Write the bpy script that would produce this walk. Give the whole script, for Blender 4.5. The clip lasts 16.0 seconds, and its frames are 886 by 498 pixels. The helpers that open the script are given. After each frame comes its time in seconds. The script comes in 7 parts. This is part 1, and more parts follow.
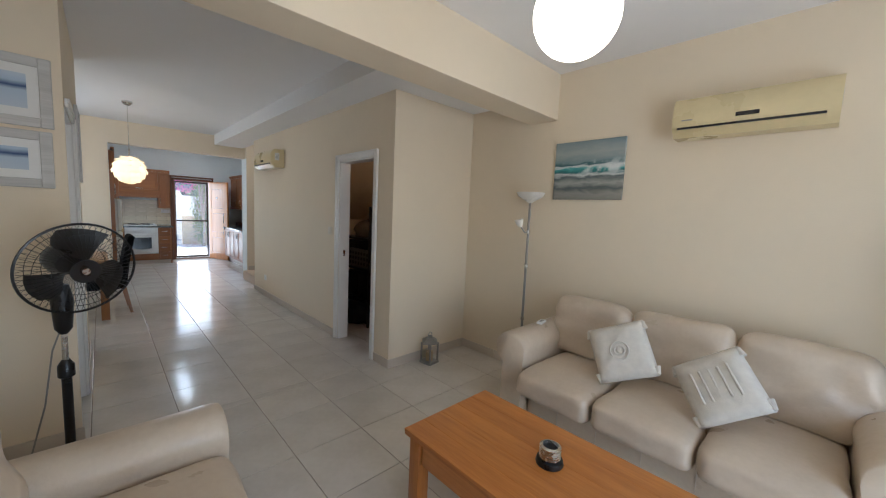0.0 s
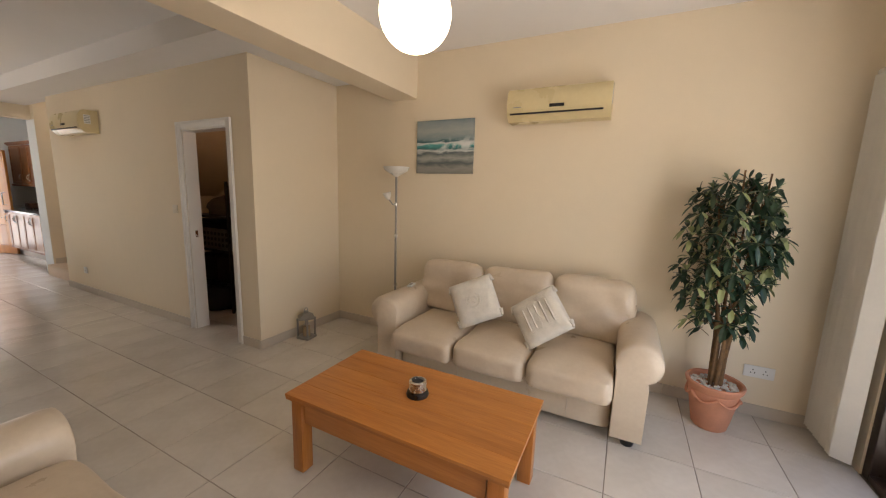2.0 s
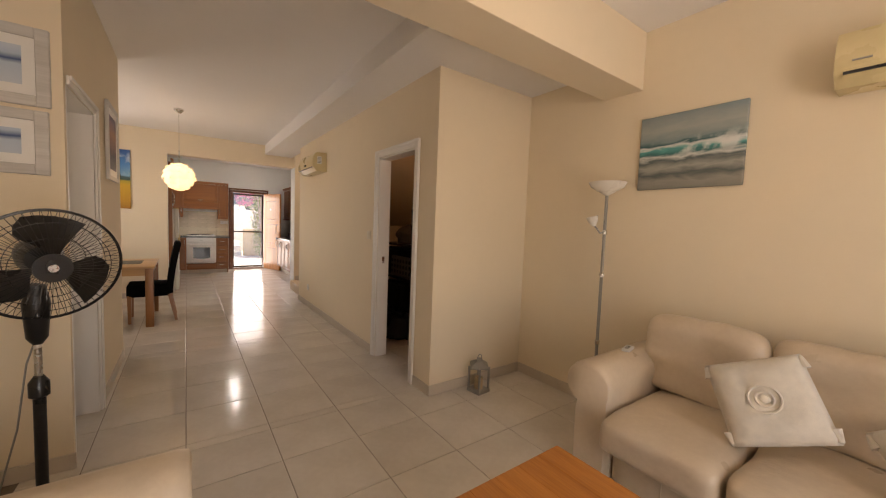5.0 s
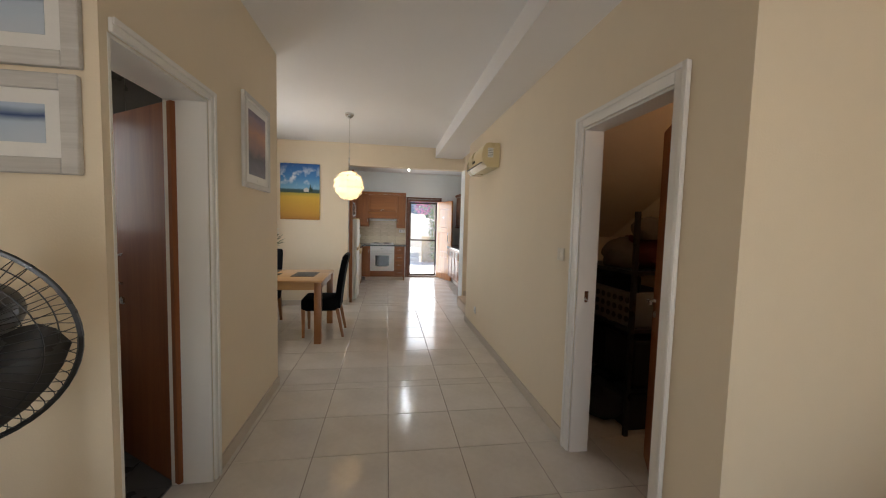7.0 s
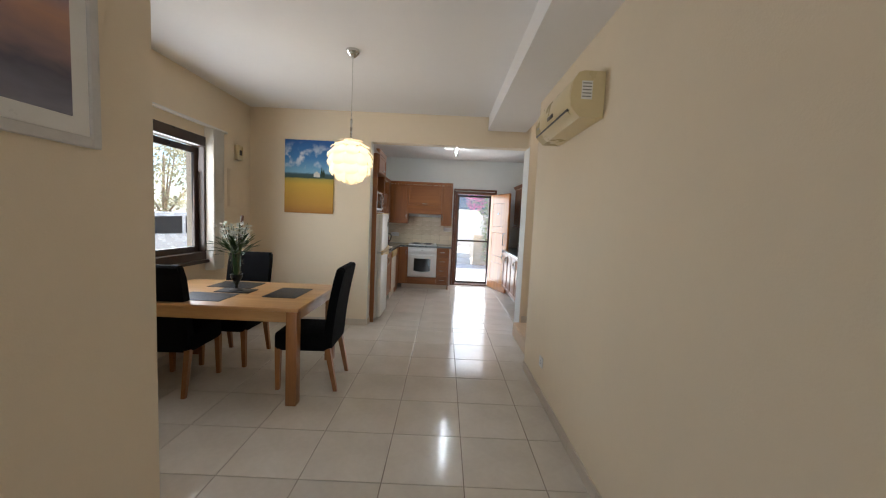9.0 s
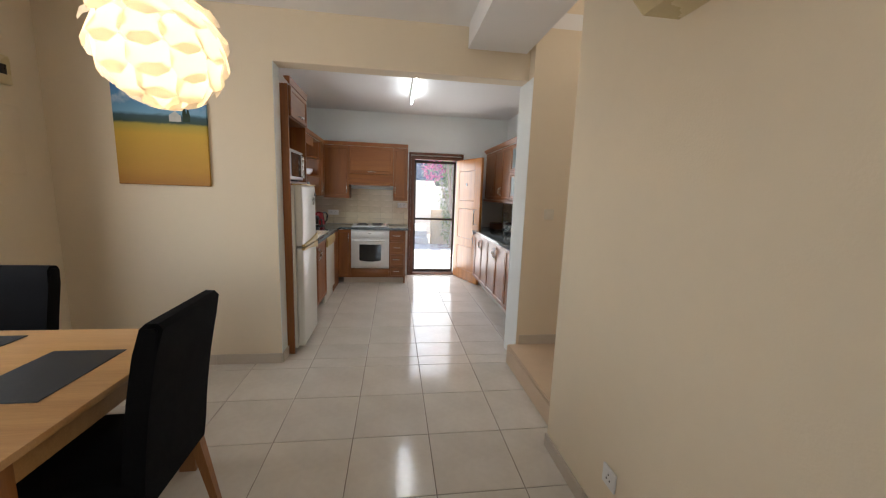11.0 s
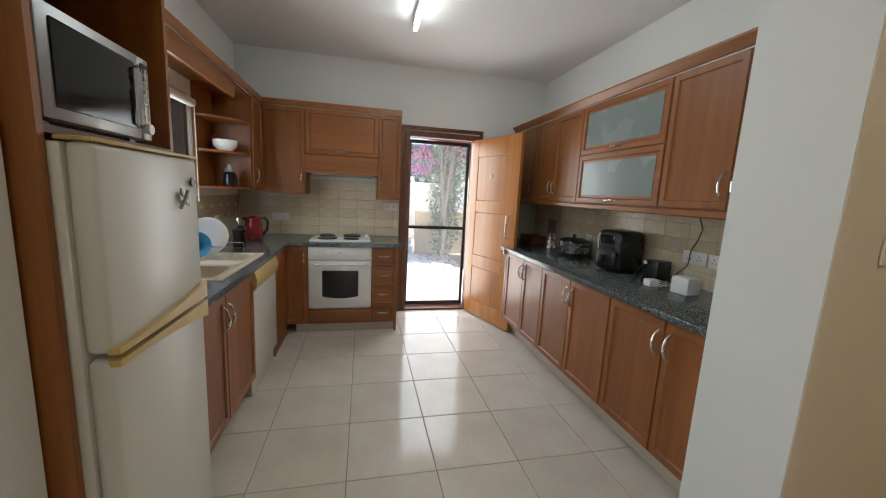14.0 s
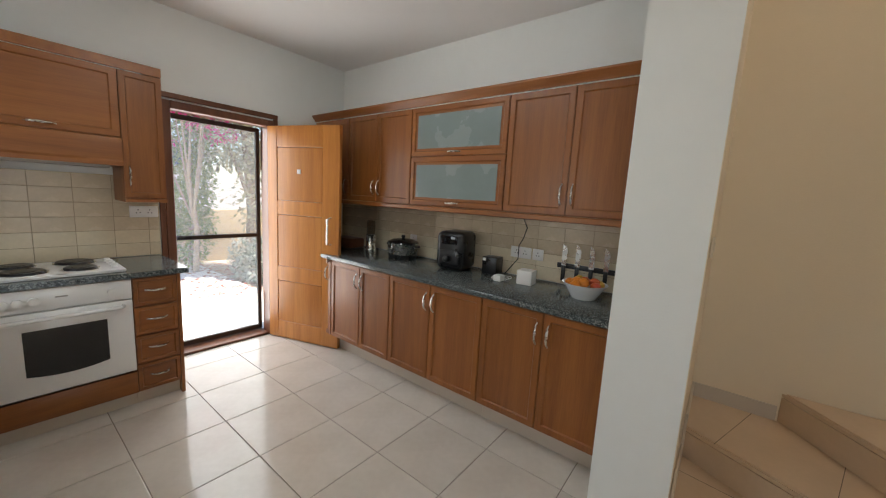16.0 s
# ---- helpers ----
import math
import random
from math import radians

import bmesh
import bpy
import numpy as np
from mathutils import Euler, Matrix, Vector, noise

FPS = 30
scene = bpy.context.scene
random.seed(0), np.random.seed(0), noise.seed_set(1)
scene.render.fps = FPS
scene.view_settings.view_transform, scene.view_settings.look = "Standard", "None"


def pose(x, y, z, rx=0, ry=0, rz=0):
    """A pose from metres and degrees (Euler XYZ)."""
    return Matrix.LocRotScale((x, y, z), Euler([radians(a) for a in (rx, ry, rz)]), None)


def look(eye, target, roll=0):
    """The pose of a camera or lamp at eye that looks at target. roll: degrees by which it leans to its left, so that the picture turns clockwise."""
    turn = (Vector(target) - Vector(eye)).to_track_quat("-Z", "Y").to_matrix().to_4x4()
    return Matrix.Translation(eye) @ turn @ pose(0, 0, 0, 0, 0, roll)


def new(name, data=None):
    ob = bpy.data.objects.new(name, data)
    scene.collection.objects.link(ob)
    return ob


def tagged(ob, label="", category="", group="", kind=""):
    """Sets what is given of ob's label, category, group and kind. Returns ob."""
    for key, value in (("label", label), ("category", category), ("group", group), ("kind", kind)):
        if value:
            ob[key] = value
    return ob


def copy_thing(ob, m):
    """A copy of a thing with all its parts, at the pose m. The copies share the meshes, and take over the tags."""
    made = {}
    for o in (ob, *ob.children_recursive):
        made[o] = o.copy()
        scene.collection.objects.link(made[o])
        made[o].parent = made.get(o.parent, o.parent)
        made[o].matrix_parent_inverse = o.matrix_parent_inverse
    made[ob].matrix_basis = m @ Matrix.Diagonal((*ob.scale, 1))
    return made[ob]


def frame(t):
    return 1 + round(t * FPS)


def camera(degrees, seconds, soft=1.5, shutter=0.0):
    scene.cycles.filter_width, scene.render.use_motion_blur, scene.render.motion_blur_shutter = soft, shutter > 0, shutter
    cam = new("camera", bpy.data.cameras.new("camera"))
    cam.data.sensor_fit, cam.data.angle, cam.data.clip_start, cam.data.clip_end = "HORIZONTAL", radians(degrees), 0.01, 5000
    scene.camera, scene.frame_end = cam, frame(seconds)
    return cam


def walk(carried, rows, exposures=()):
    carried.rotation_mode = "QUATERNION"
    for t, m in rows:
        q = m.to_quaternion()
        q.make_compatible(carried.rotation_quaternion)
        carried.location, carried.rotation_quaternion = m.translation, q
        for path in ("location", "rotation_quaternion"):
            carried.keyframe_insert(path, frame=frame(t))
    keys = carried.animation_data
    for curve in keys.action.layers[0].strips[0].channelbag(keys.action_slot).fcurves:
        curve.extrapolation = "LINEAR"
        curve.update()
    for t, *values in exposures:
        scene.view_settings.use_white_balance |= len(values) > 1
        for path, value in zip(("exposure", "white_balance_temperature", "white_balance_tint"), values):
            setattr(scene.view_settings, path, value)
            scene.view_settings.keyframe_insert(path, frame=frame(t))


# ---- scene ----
cam = camera(101.9, 16.0, soft=1.15)
PATH = [
    (0, (0.555, -0.25, 1.519), (1.928, 1.19, 1.318), 2.6),
    (0.5, (0.497, -0.365, 1.499), (2.054, 0.87, 1.276), 2.3),
    (1, (0.474, -0.425, 1.491), (2.15, 0.627, 1.2), 2.1),
    (1.5, (0.448, -0.429, 1.49), (2.189, 0.5, 1.165), 2.0),
    (2, (0.423, -0.417, 1.511), (2.189, 0.469, 1.197), 1.8),
    (2.5, (0.4, -0.419, 1.564), (2.176, 0.465, 1.309), 1.7),
    (3, (0.41, -0.408, 1.555), (2.193, 0.48, 1.379), 1.7),
    (3.5, (0.477, -0.306, 1.509), (2.239, 0.628, 1.368), 1.8),
    (4, (0.577, -0.172, 1.434), (2.211, 0.975, 1.31), 1.8),
    (4.5, (0.753, -0.065, 1.408), (2.167, 1.344, 1.285), 2.0),
    (5, (0.921, 0.157, 1.383), (2.083, 1.78, 1.252), 2.2),
    (5.2, (0.982, 0.254, 1.399), (2.045, 1.943, 1.265), 2.0),
    (7.3, (1.425, 1.73, 1.425), (1.638, 3.715, 1.302), 2.0),
    (7.5, (1.486, 1.917, 1.422), (1.643, 3.908, 1.306), 2.4),
    (8, (1.53, 2.309, 1.451), (1.579, 4.305, 1.332), 2.4),
    (8.5, (1.606, 2.729, 1.456), (1.607, 4.725, 1.331), 2.4),
    (9, (1.648, 3.146, 1.451), (1.647, 5.14, 1.29), 2.6),
    (9.5, (1.638, 3.554, 1.478), (1.675, 5.543, 1.274), 2.6),
    (10, (1.629, 3.988, 1.484), (1.796, 5.966, 1.238), 2.9),
    (12.5, (1.547, 6.017, 1.441), (1.857, 7.965, 1.108), 2.1),
    (13, (1.556, 6.407, 1.468), (1.880, 8.352, 1.132), 2.5),
    (13.5, (1.567, 6.714, 1.479), (1.872, 8.661, 1.14), 2.9),
    (14, (1.426, 7.023, 1.419), (1.863, 8.951, 1.115), 2.9),
    (14.5, (1.366, 7.314, 1.442), (1.999, 9.186, 1.131), 3.1),
    (15, (1.205, 7.467, 1.434), (2.119, 9.223, 1.151), 3.1),
    (15.5, (1.047, 7.569, 1.415), (2.29, 9.112, 1.145), 2.7),
    (16, (0.981, 7.696, 1.472), (2.543, 8.912, 1.189), 3.2),
]
EXPOSE = [(0, 1.24, 5500, 8), (1.5, 1.30, 6450, 14), (3, 1.29, 7650, 18), (4, 1.37, 7650, 20), (5.2, 1.32, 8100, 22), (7.4, 1.26, 6350, 10), (8, 1.30, 6650, 13), (9.2, 1.31, 6150, 10), (10.0, 1.39, 6550, 12), (12.5, 1.11, 6350, 11), (14.5, 1.19, 6500, 7), (16, 1.20, 6650, 10)]
walk(cam, [(t, look(eye, target, roll)) for t, eye, target, roll in PATH], EXPOSE)

# ---- world and light ----
world = bpy.data.worlds.new("sky")
world.use_nodes = True
scene.world = world
_n = world.node_tree.nodes
_sky = _n.new("ShaderNodeTexSky")
_sky.sky_type = "NISHITA"
_sky.sun_disc = False
_sky.sun_elevation, _sky.sun_rotation = radians(68), radians(103)
world.node_tree.links.new(_sky.outputs[0], _n["Background"].inputs[0])
_n["Background"].inputs[1].default_value = 0.15


def lamp(name, kind, m, energy, color, size=0.1, size_y=None):
    d = bpy.data.lights.new(name, kind)
    d.energy, d.color = energy, color
    if kind == "AREA":
        d.shape, d.size, d.size_y = "RECTANGLE", size, size_y or size
    elif kind == "SUN":
        d.angle = size
    else:
        d.shadow_soft_size = size
    ob = new(name, d)
    ob.matrix_world = m
    return ob


SUN_FROM = Vector((0.50, -0.12, 1.30))
lamp("sun", "SUN", look(SUN_FROM, (0, 0, 0)), 5.0, (1, 0.95, 0.86), radians(0.5))
# daylight that comes in by the openings, but for the added stair lamp
lamp("daylight_terrace_door", "AREA", look((1.40, -1.80, 1.1), (1.40, 5, 1.0)), 13.0, (0.93, 0.97, 1.0), 1.4, 2.0)
lamp("daylight_dining_window", "AREA", look((-0.96, 6.28, 1.55), (2, 6.28, 1.4)), 11.5, (0.95, 0.98, 1.0), 1.3, 1.15)
lamp("daylight_kitchen_window", "AREA", look((0.11, 9.70, 1.55), (2, 9.70, 1.4)), 3.2, (0.92, 0.97, 1.0), 0.7, 0.9)
lamp("daylight_front_door", "AREA", look((2.29, 11.32, 1.05), (2.2, 5, 0.8)), 8.5, (0.95, 0.98, 1.0), 0.8, 1.95)
lamp("daylight_wc_window", "AREA", look((-0.96, 4.1, 1.7), (2, 4.1, 1.4)), 1.6, (0.95, 0.98, 1.0), 0.7, 0.8)
# added fill for the stair foot; no window is built behind it
lamp("stairwell_fill", "AREA", look((3.60, 6.3, 3.75), (2.9, 6.9, 1.0)), 8.0, (1.0, 0.96, 0.90), 0.9, 1.0)
# lamps
lamp("pendant_bulb", "POINT", pose(0.85, 6.16, 1.90), 1.35, (1, 0.78, 0.50), 0.045)
lamp("closet_bulb", "POINT", pose(3.30, 3.0, 2.12), 0.9, (1, 0.62, 0.36), 0.04)
lamp("tube_glow", "AREA", look((1.81, 9.5, 2.655), (1.81, 9.5, 0)), 2.2, (0.86, 0.97, 1.0), 0.05, 1.25)

# ---- materials ----
def material(name, color, rough=0.5, metal=0.0, vary=0.12, scale=6.0, bump=0.0, bump_scale=60.0, color2=None,
             stretch=(1, 1, 1), spec=0.5, rough_vary=0.08, coat=0.0, per_object=0.0, sheen=0.0):
    """Two scales of noise over a base colour, uneven gloss, fine relief."""
    m = bpy.data.materials.new(name)
    m.use_nodes = True
    nt = m.node_tree
    N, L = nt.nodes, nt.links
    b = N["Principled BSDF"]
    b.inputs["Roughness"].default_value = rough
    b.inputs["Metallic"].default_value = metal
    b.inputs["Specular IOR Level"].default_value = spec
    b.inputs["Coat Weight"].default_value = coat
    b.inputs["Coat Roughness"].default_value = 0.12
    b.inputs["Sheen Weight"].default_value = sheen
    tc = N.new("ShaderNodeTexCoord")
    mp = N.new("ShaderNodeMapping")
    mp.inputs["Scale"].default_value = stretch
    L.new(tc.outputs["Object"], mp.inputs["Vector"])
    n1 = N.new("ShaderNodeTexNoise")
    n1.inputs["Scale"].default_value, n1.inputs["Detail"].default_value = scale, 5
    n2 = N.new("ShaderNodeTexNoise")
    n2.inputs["Scale"].default_value, n2.inputs["Detail"].default_value = scale * 9, 3
    for n in (n1, n2):
        L.new(mp.outputs[0], n.inputs["Vector"])
    add = N.new("ShaderNodeMath")
    add.operation = "MULTIPLY_ADD"
    add.inputs[1].default_value = 0.35
    L.new(n2.outputs[0], add.inputs[0])
    L.new(n1.outputs[0], add.inputs[2])
    ramp = N.new("ShaderNodeValToRGB")
    c1 = color
    c2 = color2 or tuple(c * (1 - vary * 2) for c in color)
    ramp.color_ramp.elements[0].position, ramp.color_ramp.elements[1].position = 0.45, 0.9
    ramp.color_ramp.elements[0].color, ramp.color_ramp.elements[1].color = (*c2, 1), (*c1, 1)
    L.new(add.outputs[0], ramp.inputs[0])
    col = ramp.outputs[0]
    if per_object:
        oi = N.new("ShaderNodeObjectInfo")
        mr = N.new("ShaderNodeMapRange")
        mr.inputs[3].default_value, mr.inputs[4].default_value = 1 - per_object, 1 + per_object
        L.new(oi.outputs["Random"], mr.inputs[0])
        hs = N.new("ShaderNodeHueSaturation")
        L.new(mr.outputs[0], hs.inputs["Value"])
        L.new(col, hs.inputs["Color"])
        col = hs.outputs[0]
    L.new(col, b.inputs["Base Color"])
    if rough_vary:
        rr = N.new("ShaderNodeMapRange")
        rr.inputs[1].default_value, rr.inputs[2].default_value = 0.3, 0.7
        rr.inputs[3].default_value, rr.inputs[4].default_value = max(0.02, rough - rough_vary), min(1, rough + rough_vary)
        L.new(n1.outputs[0], rr.inputs[0])
        L.new(rr.outputs[0], b.inputs["Roughness"])
    if bump:
        n3 = N.new("ShaderNodeTexNoise")
        n3.inputs["Scale"].default_value, n3.inputs["Detail"].default_value = bump_scale, 4
        L.new(mp.outputs[0], n3.inputs["Vector"])
        bp = N.new("ShaderNodeBump")
        bp.inputs["Strength"].default_value, bp.inputs["Distance"].default_value = bump, 0.01
        L.new(n3.outputs[0], bp.inputs["Height"])
        L.new(bp.outputs[0], b.inputs["Normal"])
    return m


def wood(name, dark, light, axis, rough=0.32, coat=0.15, rings=14.0):
    """Grain that runs along one axis of the thing."""
    m = bpy.data.materials.new(name)
    m.use_nodes = True
    nt = m.node_tree
    N, L = nt.nodes, nt.links
    b = N["Principled BSDF"]
    b.inputs["Roughness"].default_value = rough
    b.inputs["Coat Weight"].default_value = coat
    b.inputs["Coat Roughness"].default_value = 0.2
    tc = N.new("ShaderNodeTexCoord")
    mp = N.new("ShaderNodeMapping")
    mp.inputs["Scale"].default_value = tuple(0.06 if i == axis else 1.0 for i in range(3))
    oi = N.new("ShaderNodeObjectInfo")
    off = N.new("ShaderNodeMath")
    off.operation = "MULTIPLY"
    off.inputs[1].default_value = 13.0
    L.new(oi.outputs["Random"], off.inputs[0])
    L.new(tc.outputs["Object"], mp.inputs["Vector"])
    va = N.new("ShaderNodeVectorMath")
    va.operation = "ADD"
    L.new(mp.outputs[0], va.inputs[0])
    L.new(off.outputs[0], va.inputs[1])
    n1 = N.new("ShaderNodeTexNoise")
    n1.inputs["Scale"].default_value, n1.inputs["Detail"].default_value, n1.inputs["Distortion"].default_value = rings, 6, 0.6
    n2 = N.new("ShaderNodeTexNoise")
    n2.inputs["Scale"].default_value, n2.inputs["Detail"].default_value = 150, 2
    for n in (n1, n2):
        L.new(va.outputs[0], n.inputs["Vector"])
    mix = N.new("ShaderNodeMath")
    mix.operation = "MULTIPLY_ADD"
    mix.inputs[1].default_value = 0.4
    L.new(n2.outputs[0], mix.inputs[0])
    L.new(n1.outputs[0], mix.inputs[2])
    ramp = N.new("ShaderNodeValToRGB")
    ramp.color_ramp.elements[0].position, ramp.color_ramp.elements[1].position = 0.45, 0.95
    ramp.color_ramp.elements[0].color, ramp.color_ramp.elements[1].color = (*dark, 1), (*light, 1)
    L.new(mix.outputs[0], ramp.inputs[0])
    hs = N.new("ShaderNodeHueSaturation")
    mr = N.new("ShaderNodeMapRange")
    mr.inputs[3].default_value, mr.inputs[4].default_value = 0.92, 1.08
    L.new(oi.outputs["Random"], mr.inputs[0])
    L.new(mr.outputs[0], hs.inputs["Value"])
    L.new(ramp.outputs[0], hs.inputs["Color"])
    L.new(hs.outputs[0], b.inputs["Base Color"])
    bp = N.new("ShaderNodeBump")
    bp.inputs["Strength"].default_value, bp.inputs["Distance"].default_value = 0.08, 0.004
    L.new(n2.outputs[0], bp.inputs["Height"])
    L.new(bp.outputs[0], b.inputs["Normal"])
    return m


def glass(name, color=(1, 1, 1), rough=0.0, alpha=0.12):
    """A thin pane: mostly clear, with a glossy face."""
    m = bpy.data.materials.new(name)
    m.use_nodes = True
    N, L = m.node_tree.nodes, m.node_tree.links
    N.remove(N["Principled BSDF"])
    tr, gl, mx = (N.new(k) for k in ("ShaderNodeBsdfTransparent", "ShaderNodeBsdfGlossy", "ShaderNodeMixShader"))
    tr.inputs[0].default_value = (*color, 1)
    gl.inputs["Roughness"].default_value = rough
    mx.inputs[0].default_value = 0.035
    L.new(tr.outputs[0], mx.inputs[1])
    L.new(gl.outputs[0], mx.inputs[2])
    L.new(mx.outputs[0], N["Material Output"].inputs[0])
    return m


def insect_screen(name):
    """Fine pale gauze: most light passes between the threads, the threads scatter the rest."""
    m = bpy.data.materials.new(name)
    m.use_nodes = True
    N, L = m.node_tree.nodes, m.node_tree.links
    N.remove(N["Principled BSDF"])
    tr, sc, mx = (N.new(k) for k in ("ShaderNodeBsdfTransparent", "ShaderNodeBsdfTranslucent", "ShaderNodeMixShader"))
    sc.inputs[0].default_value = (0.88, 0.87, 0.85, 1)
    mx.inputs[0].default_value = 0.12
    L.new(tr.outputs[0], mx.inputs[1])
    L.new(sc.outputs[0], mx.inputs[2])
    L.new(mx.outputs[0], N["Material Output"].inputs[0])
    return m


def glow(name, color, strength):
    m = bpy.data.materials.new(name)
    m.use_nodes = True
    b = m.node_tree.nodes["Principled BSDF"]
    b.inputs["Base Color"].default_value = (*color, 1)
    b.inputs["Emission Color"].default_value = (*color, 1)
    b.inputs["Emission Strength"].default_value = strength
    return m


def translucent(name, color):
    """Thin opal plastic that a bulb shines through."""
    m = bpy.data.materials.new(name)
    m.use_nodes = True
    N, L = m.node_tree.nodes, m.node_tree.links
    N.remove(N["Principled BSDF"])
    a, b, x = N.new("ShaderNodeBsdfTranslucent"), N.new("ShaderNodeBsdfDiffuse"), N.new("ShaderNodeMixShader")
    a.inputs[0].default_value = b.inputs[0].default_value = (*color, 1)
    x.inputs[0].default_value = 0.35
    L.new(a.outputs[0], x.inputs[1])
    L.new(b.outputs[0], x.inputs[2])
    L.new(x.outputs[0], N["Material Output"].inputs[0])
    return m


def granite():
    m = bpy.data.materials.new("granite")
    m.use_nodes = True
    N, L = m.node_tree.nodes, m.node_tree.links
    b = N["Principled BSDF"]
    b.inputs["Roughness"].default_value = 0.16
    tc = N.new("ShaderNodeTexCoord")
    v = N.new("ShaderNodeTexVoronoi")
    v.inputs["Scale"].default_value = 190
    n = N.new("ShaderNodeTexNoise")
    n.inputs["Scale"].default_value, n.inputs["Detail"].default_value = 110, 5
    for k in (v, n):
        L.new(tc.outputs["Object"], k.inputs["Vector"])
    sep = N.new("ShaderNodeSeparateColor")
    L.new(v.outputs["Color"], sep.inputs[0])
    a = N.new("ShaderNodeMath")
    a.operation = "MULTIPLY_ADD"
    a.inputs[1].default_value = 0.55
    L.new(sep.outputs[0], a.inputs[0])
    L.new(n.outputs[0], a.inputs[2])
    r = N.new("ShaderNodeValToRGB")
    e = r.color_ramp.elements
    e[0].position, e[0].color = 0.45, (0.012, 0.015, 0.016, 1)
    e[1].position, e[1].color = 1.0, (0.26, 0.28, 0.275, 1)
    k = e.new(0.68)
    k.color = (0.05, 0.062, 0.064, 1)
    k = e.new(0.84)
    k.color = (0.10, 0.12, 0.12, 1)
    L.new(a.outputs[0], r.inputs[0])
    L.new(r.outputs[0], b.inputs["Base Color"])
    return m


WALL = material("cream_wall_paint", (0.80, 0.685, 0.515), 0.75, vary=0.02, scale=1.6, bump=0.10, bump_scale=130, rough_vary=0.05)
KWALL = material("white_kitchen_paint", (0.84, 0.86, 0.84), 0.7, vary=0.02, scale=1.6, bump=0.08, bump_scale=130, rough_vary=0.05)
CEIL = material("white_ceiling_paint", (0.85, 0.83, 0.81), 0.85, vary=0.015, scale=1.2, bump=0.06, bump_scale=140)
TILE = material("beige_floor_tile", (0.68, 0.63, 0.56), 0.13, vary=0.08, scale=3.0, color2=(0.58, 0.53, 0.46), bump=0.015, bump_scale=18, per_object=0.04, rough_vary=0.04)
GROUT = material("brown_grout", (0.25, 0.205, 0.16), 0.9, vary=0.2, scale=9)
SKIRT = material("stone_skirting", (0.58, 0.50, 0.41), 0.45, vary=0.03, scale=3, per_object=0.02, rough_vary=0.0)
STEP = material("stair_tile", (0.64, 0.48, 0.33), 0.38, vary=0.04, scale=4, color2=(0.58, 0.43, 0.295), per_object=0.03, rough_vary=0.0)
GLOSSWHITE = material("white_gloss_trim", (0.80, 0.77, 0.72), 0.3, vary=0.0, scale=2, rough_vary=0.02)
CAB_V = wood("cherry_veneer_upright", (0.195, 0.060, 0.011), (0.31, 0.108, 0.022), 2, rough=0.4, coat=0.08)
CAB_X = wood("cherry_veneer_along", (0.195, 0.060, 0.011), (0.31, 0.108, 0.022), 0, rough=0.4, coat=0.08)
CAB_Y = wood("cherry_veneer_across", (0.195, 0.060, 0.011), (0.31, 0.108, 0.022), 1, rough=0.4, coat=0.08)
# darker copy of the cherry; the niche's shade is in its colour
CAB_SHADED = wood("cherry_niche_shade", (0.10, 0.04, 0.02), (0.17, 0.075, 0.03), 2, rough=0.5, coat=0.0)
DOORWOOD = wood("varnished_door_wood", (0.37, 0.13, 0.024), (0.54, 0.225, 0.05), 2, rough=0.3, coat=0.35)
FRAMEWOOD = wood("dark_red_frame_wood", (0.10, 0.03, 0.012), (0.17, 0.06, 0.022), 2, rough=0.4)
INNERDOOR = wood("red_brown_inner_door", (0.22, 0.065, 0.018), (0.33, 0.11, 0.033), 2, rough=0.65)
PINE = wood("orange_pine", (0.36, 0.115, 0.018), (0.60, 0.235, 0.05), 1, rough=0.36, coat=0.2, rings=9)
PINE_V = wood("orange_pine_upright", (0.34, 0.11, 0.018), (0.54, 0.20, 0.042), 2, rough=0.36, coat=0.2, rings=9)
OAK = wood("light_oak", (0.42, 0.225, 0.085), (0.60, 0.35, 0.15), 0, rough=0.35, coat=0.15, rings=9)
# oak for the legs, darker and redder than the tabletop
OAK_V = wood("darker_oak_upright", (0.24, 0.095, 0.028), (0.37, 0.16, 0.052), 2, rough=0.35, coat=0.15, rings=9)
WINWOOD = material("dark_brown_window_frame", (0.05, 0.028, 0.017), 0.35, vary=0.15, scale=12)
LEATHER = material("cream_leather", (0.66, 0.55, 0.42), 0.36, vary=0.05, scale=5, bump=0.45, bump_scale=13, color2=(0.58, 0.47, 0.35), rough_vary=0.1)
CUSHION = material("ivory_cotton", (0.74, 0.69, 0.60), 0.9, vary=0.06, scale=30, bump=0.35, bump_scale=260, sheen=0.3)
BLACKCLOTH = material("black_chair_cover", (0.004, 0.004, 0.005), 0.95, vary=0.25, scale=12, bump=0.2, bump_scale=300, spec=0.15)
GRANITE = granite()
WHITEENAMEL = material("white_enamel", (0.80, 0.80, 0.78), 0.18, vary=0.02, scale=5)
FRIDGEWHITE = material("fridge_white", (0.66, 0.645, 0.59), 0.3, vary=0.01, scale=2, rough_vary=0.0)
YELLOWED = material("yellowed_plastic", (0.62, 0.44, 0.15), 0.38, vary=0.10, scale=10)
ACPLASTIC = material("aged_cream_plastic", (0.70, 0.58, 0.33), 0.3, vary=0.05, scale=4)
CHROME = material("brushed_steel", (0.66, 0.65, 0.62), 0.26, metal=1.0, vary=0.05, scale=30)
BLACKPLASTIC = material("black_plastic", (0.012, 0.012, 0.013), 0.32, vary=0.2, scale=12)
DARKGLASS = material("dark_oven_glass", (0.012, 0.012, 0.014), 0.06, vary=0.2, scale=3)
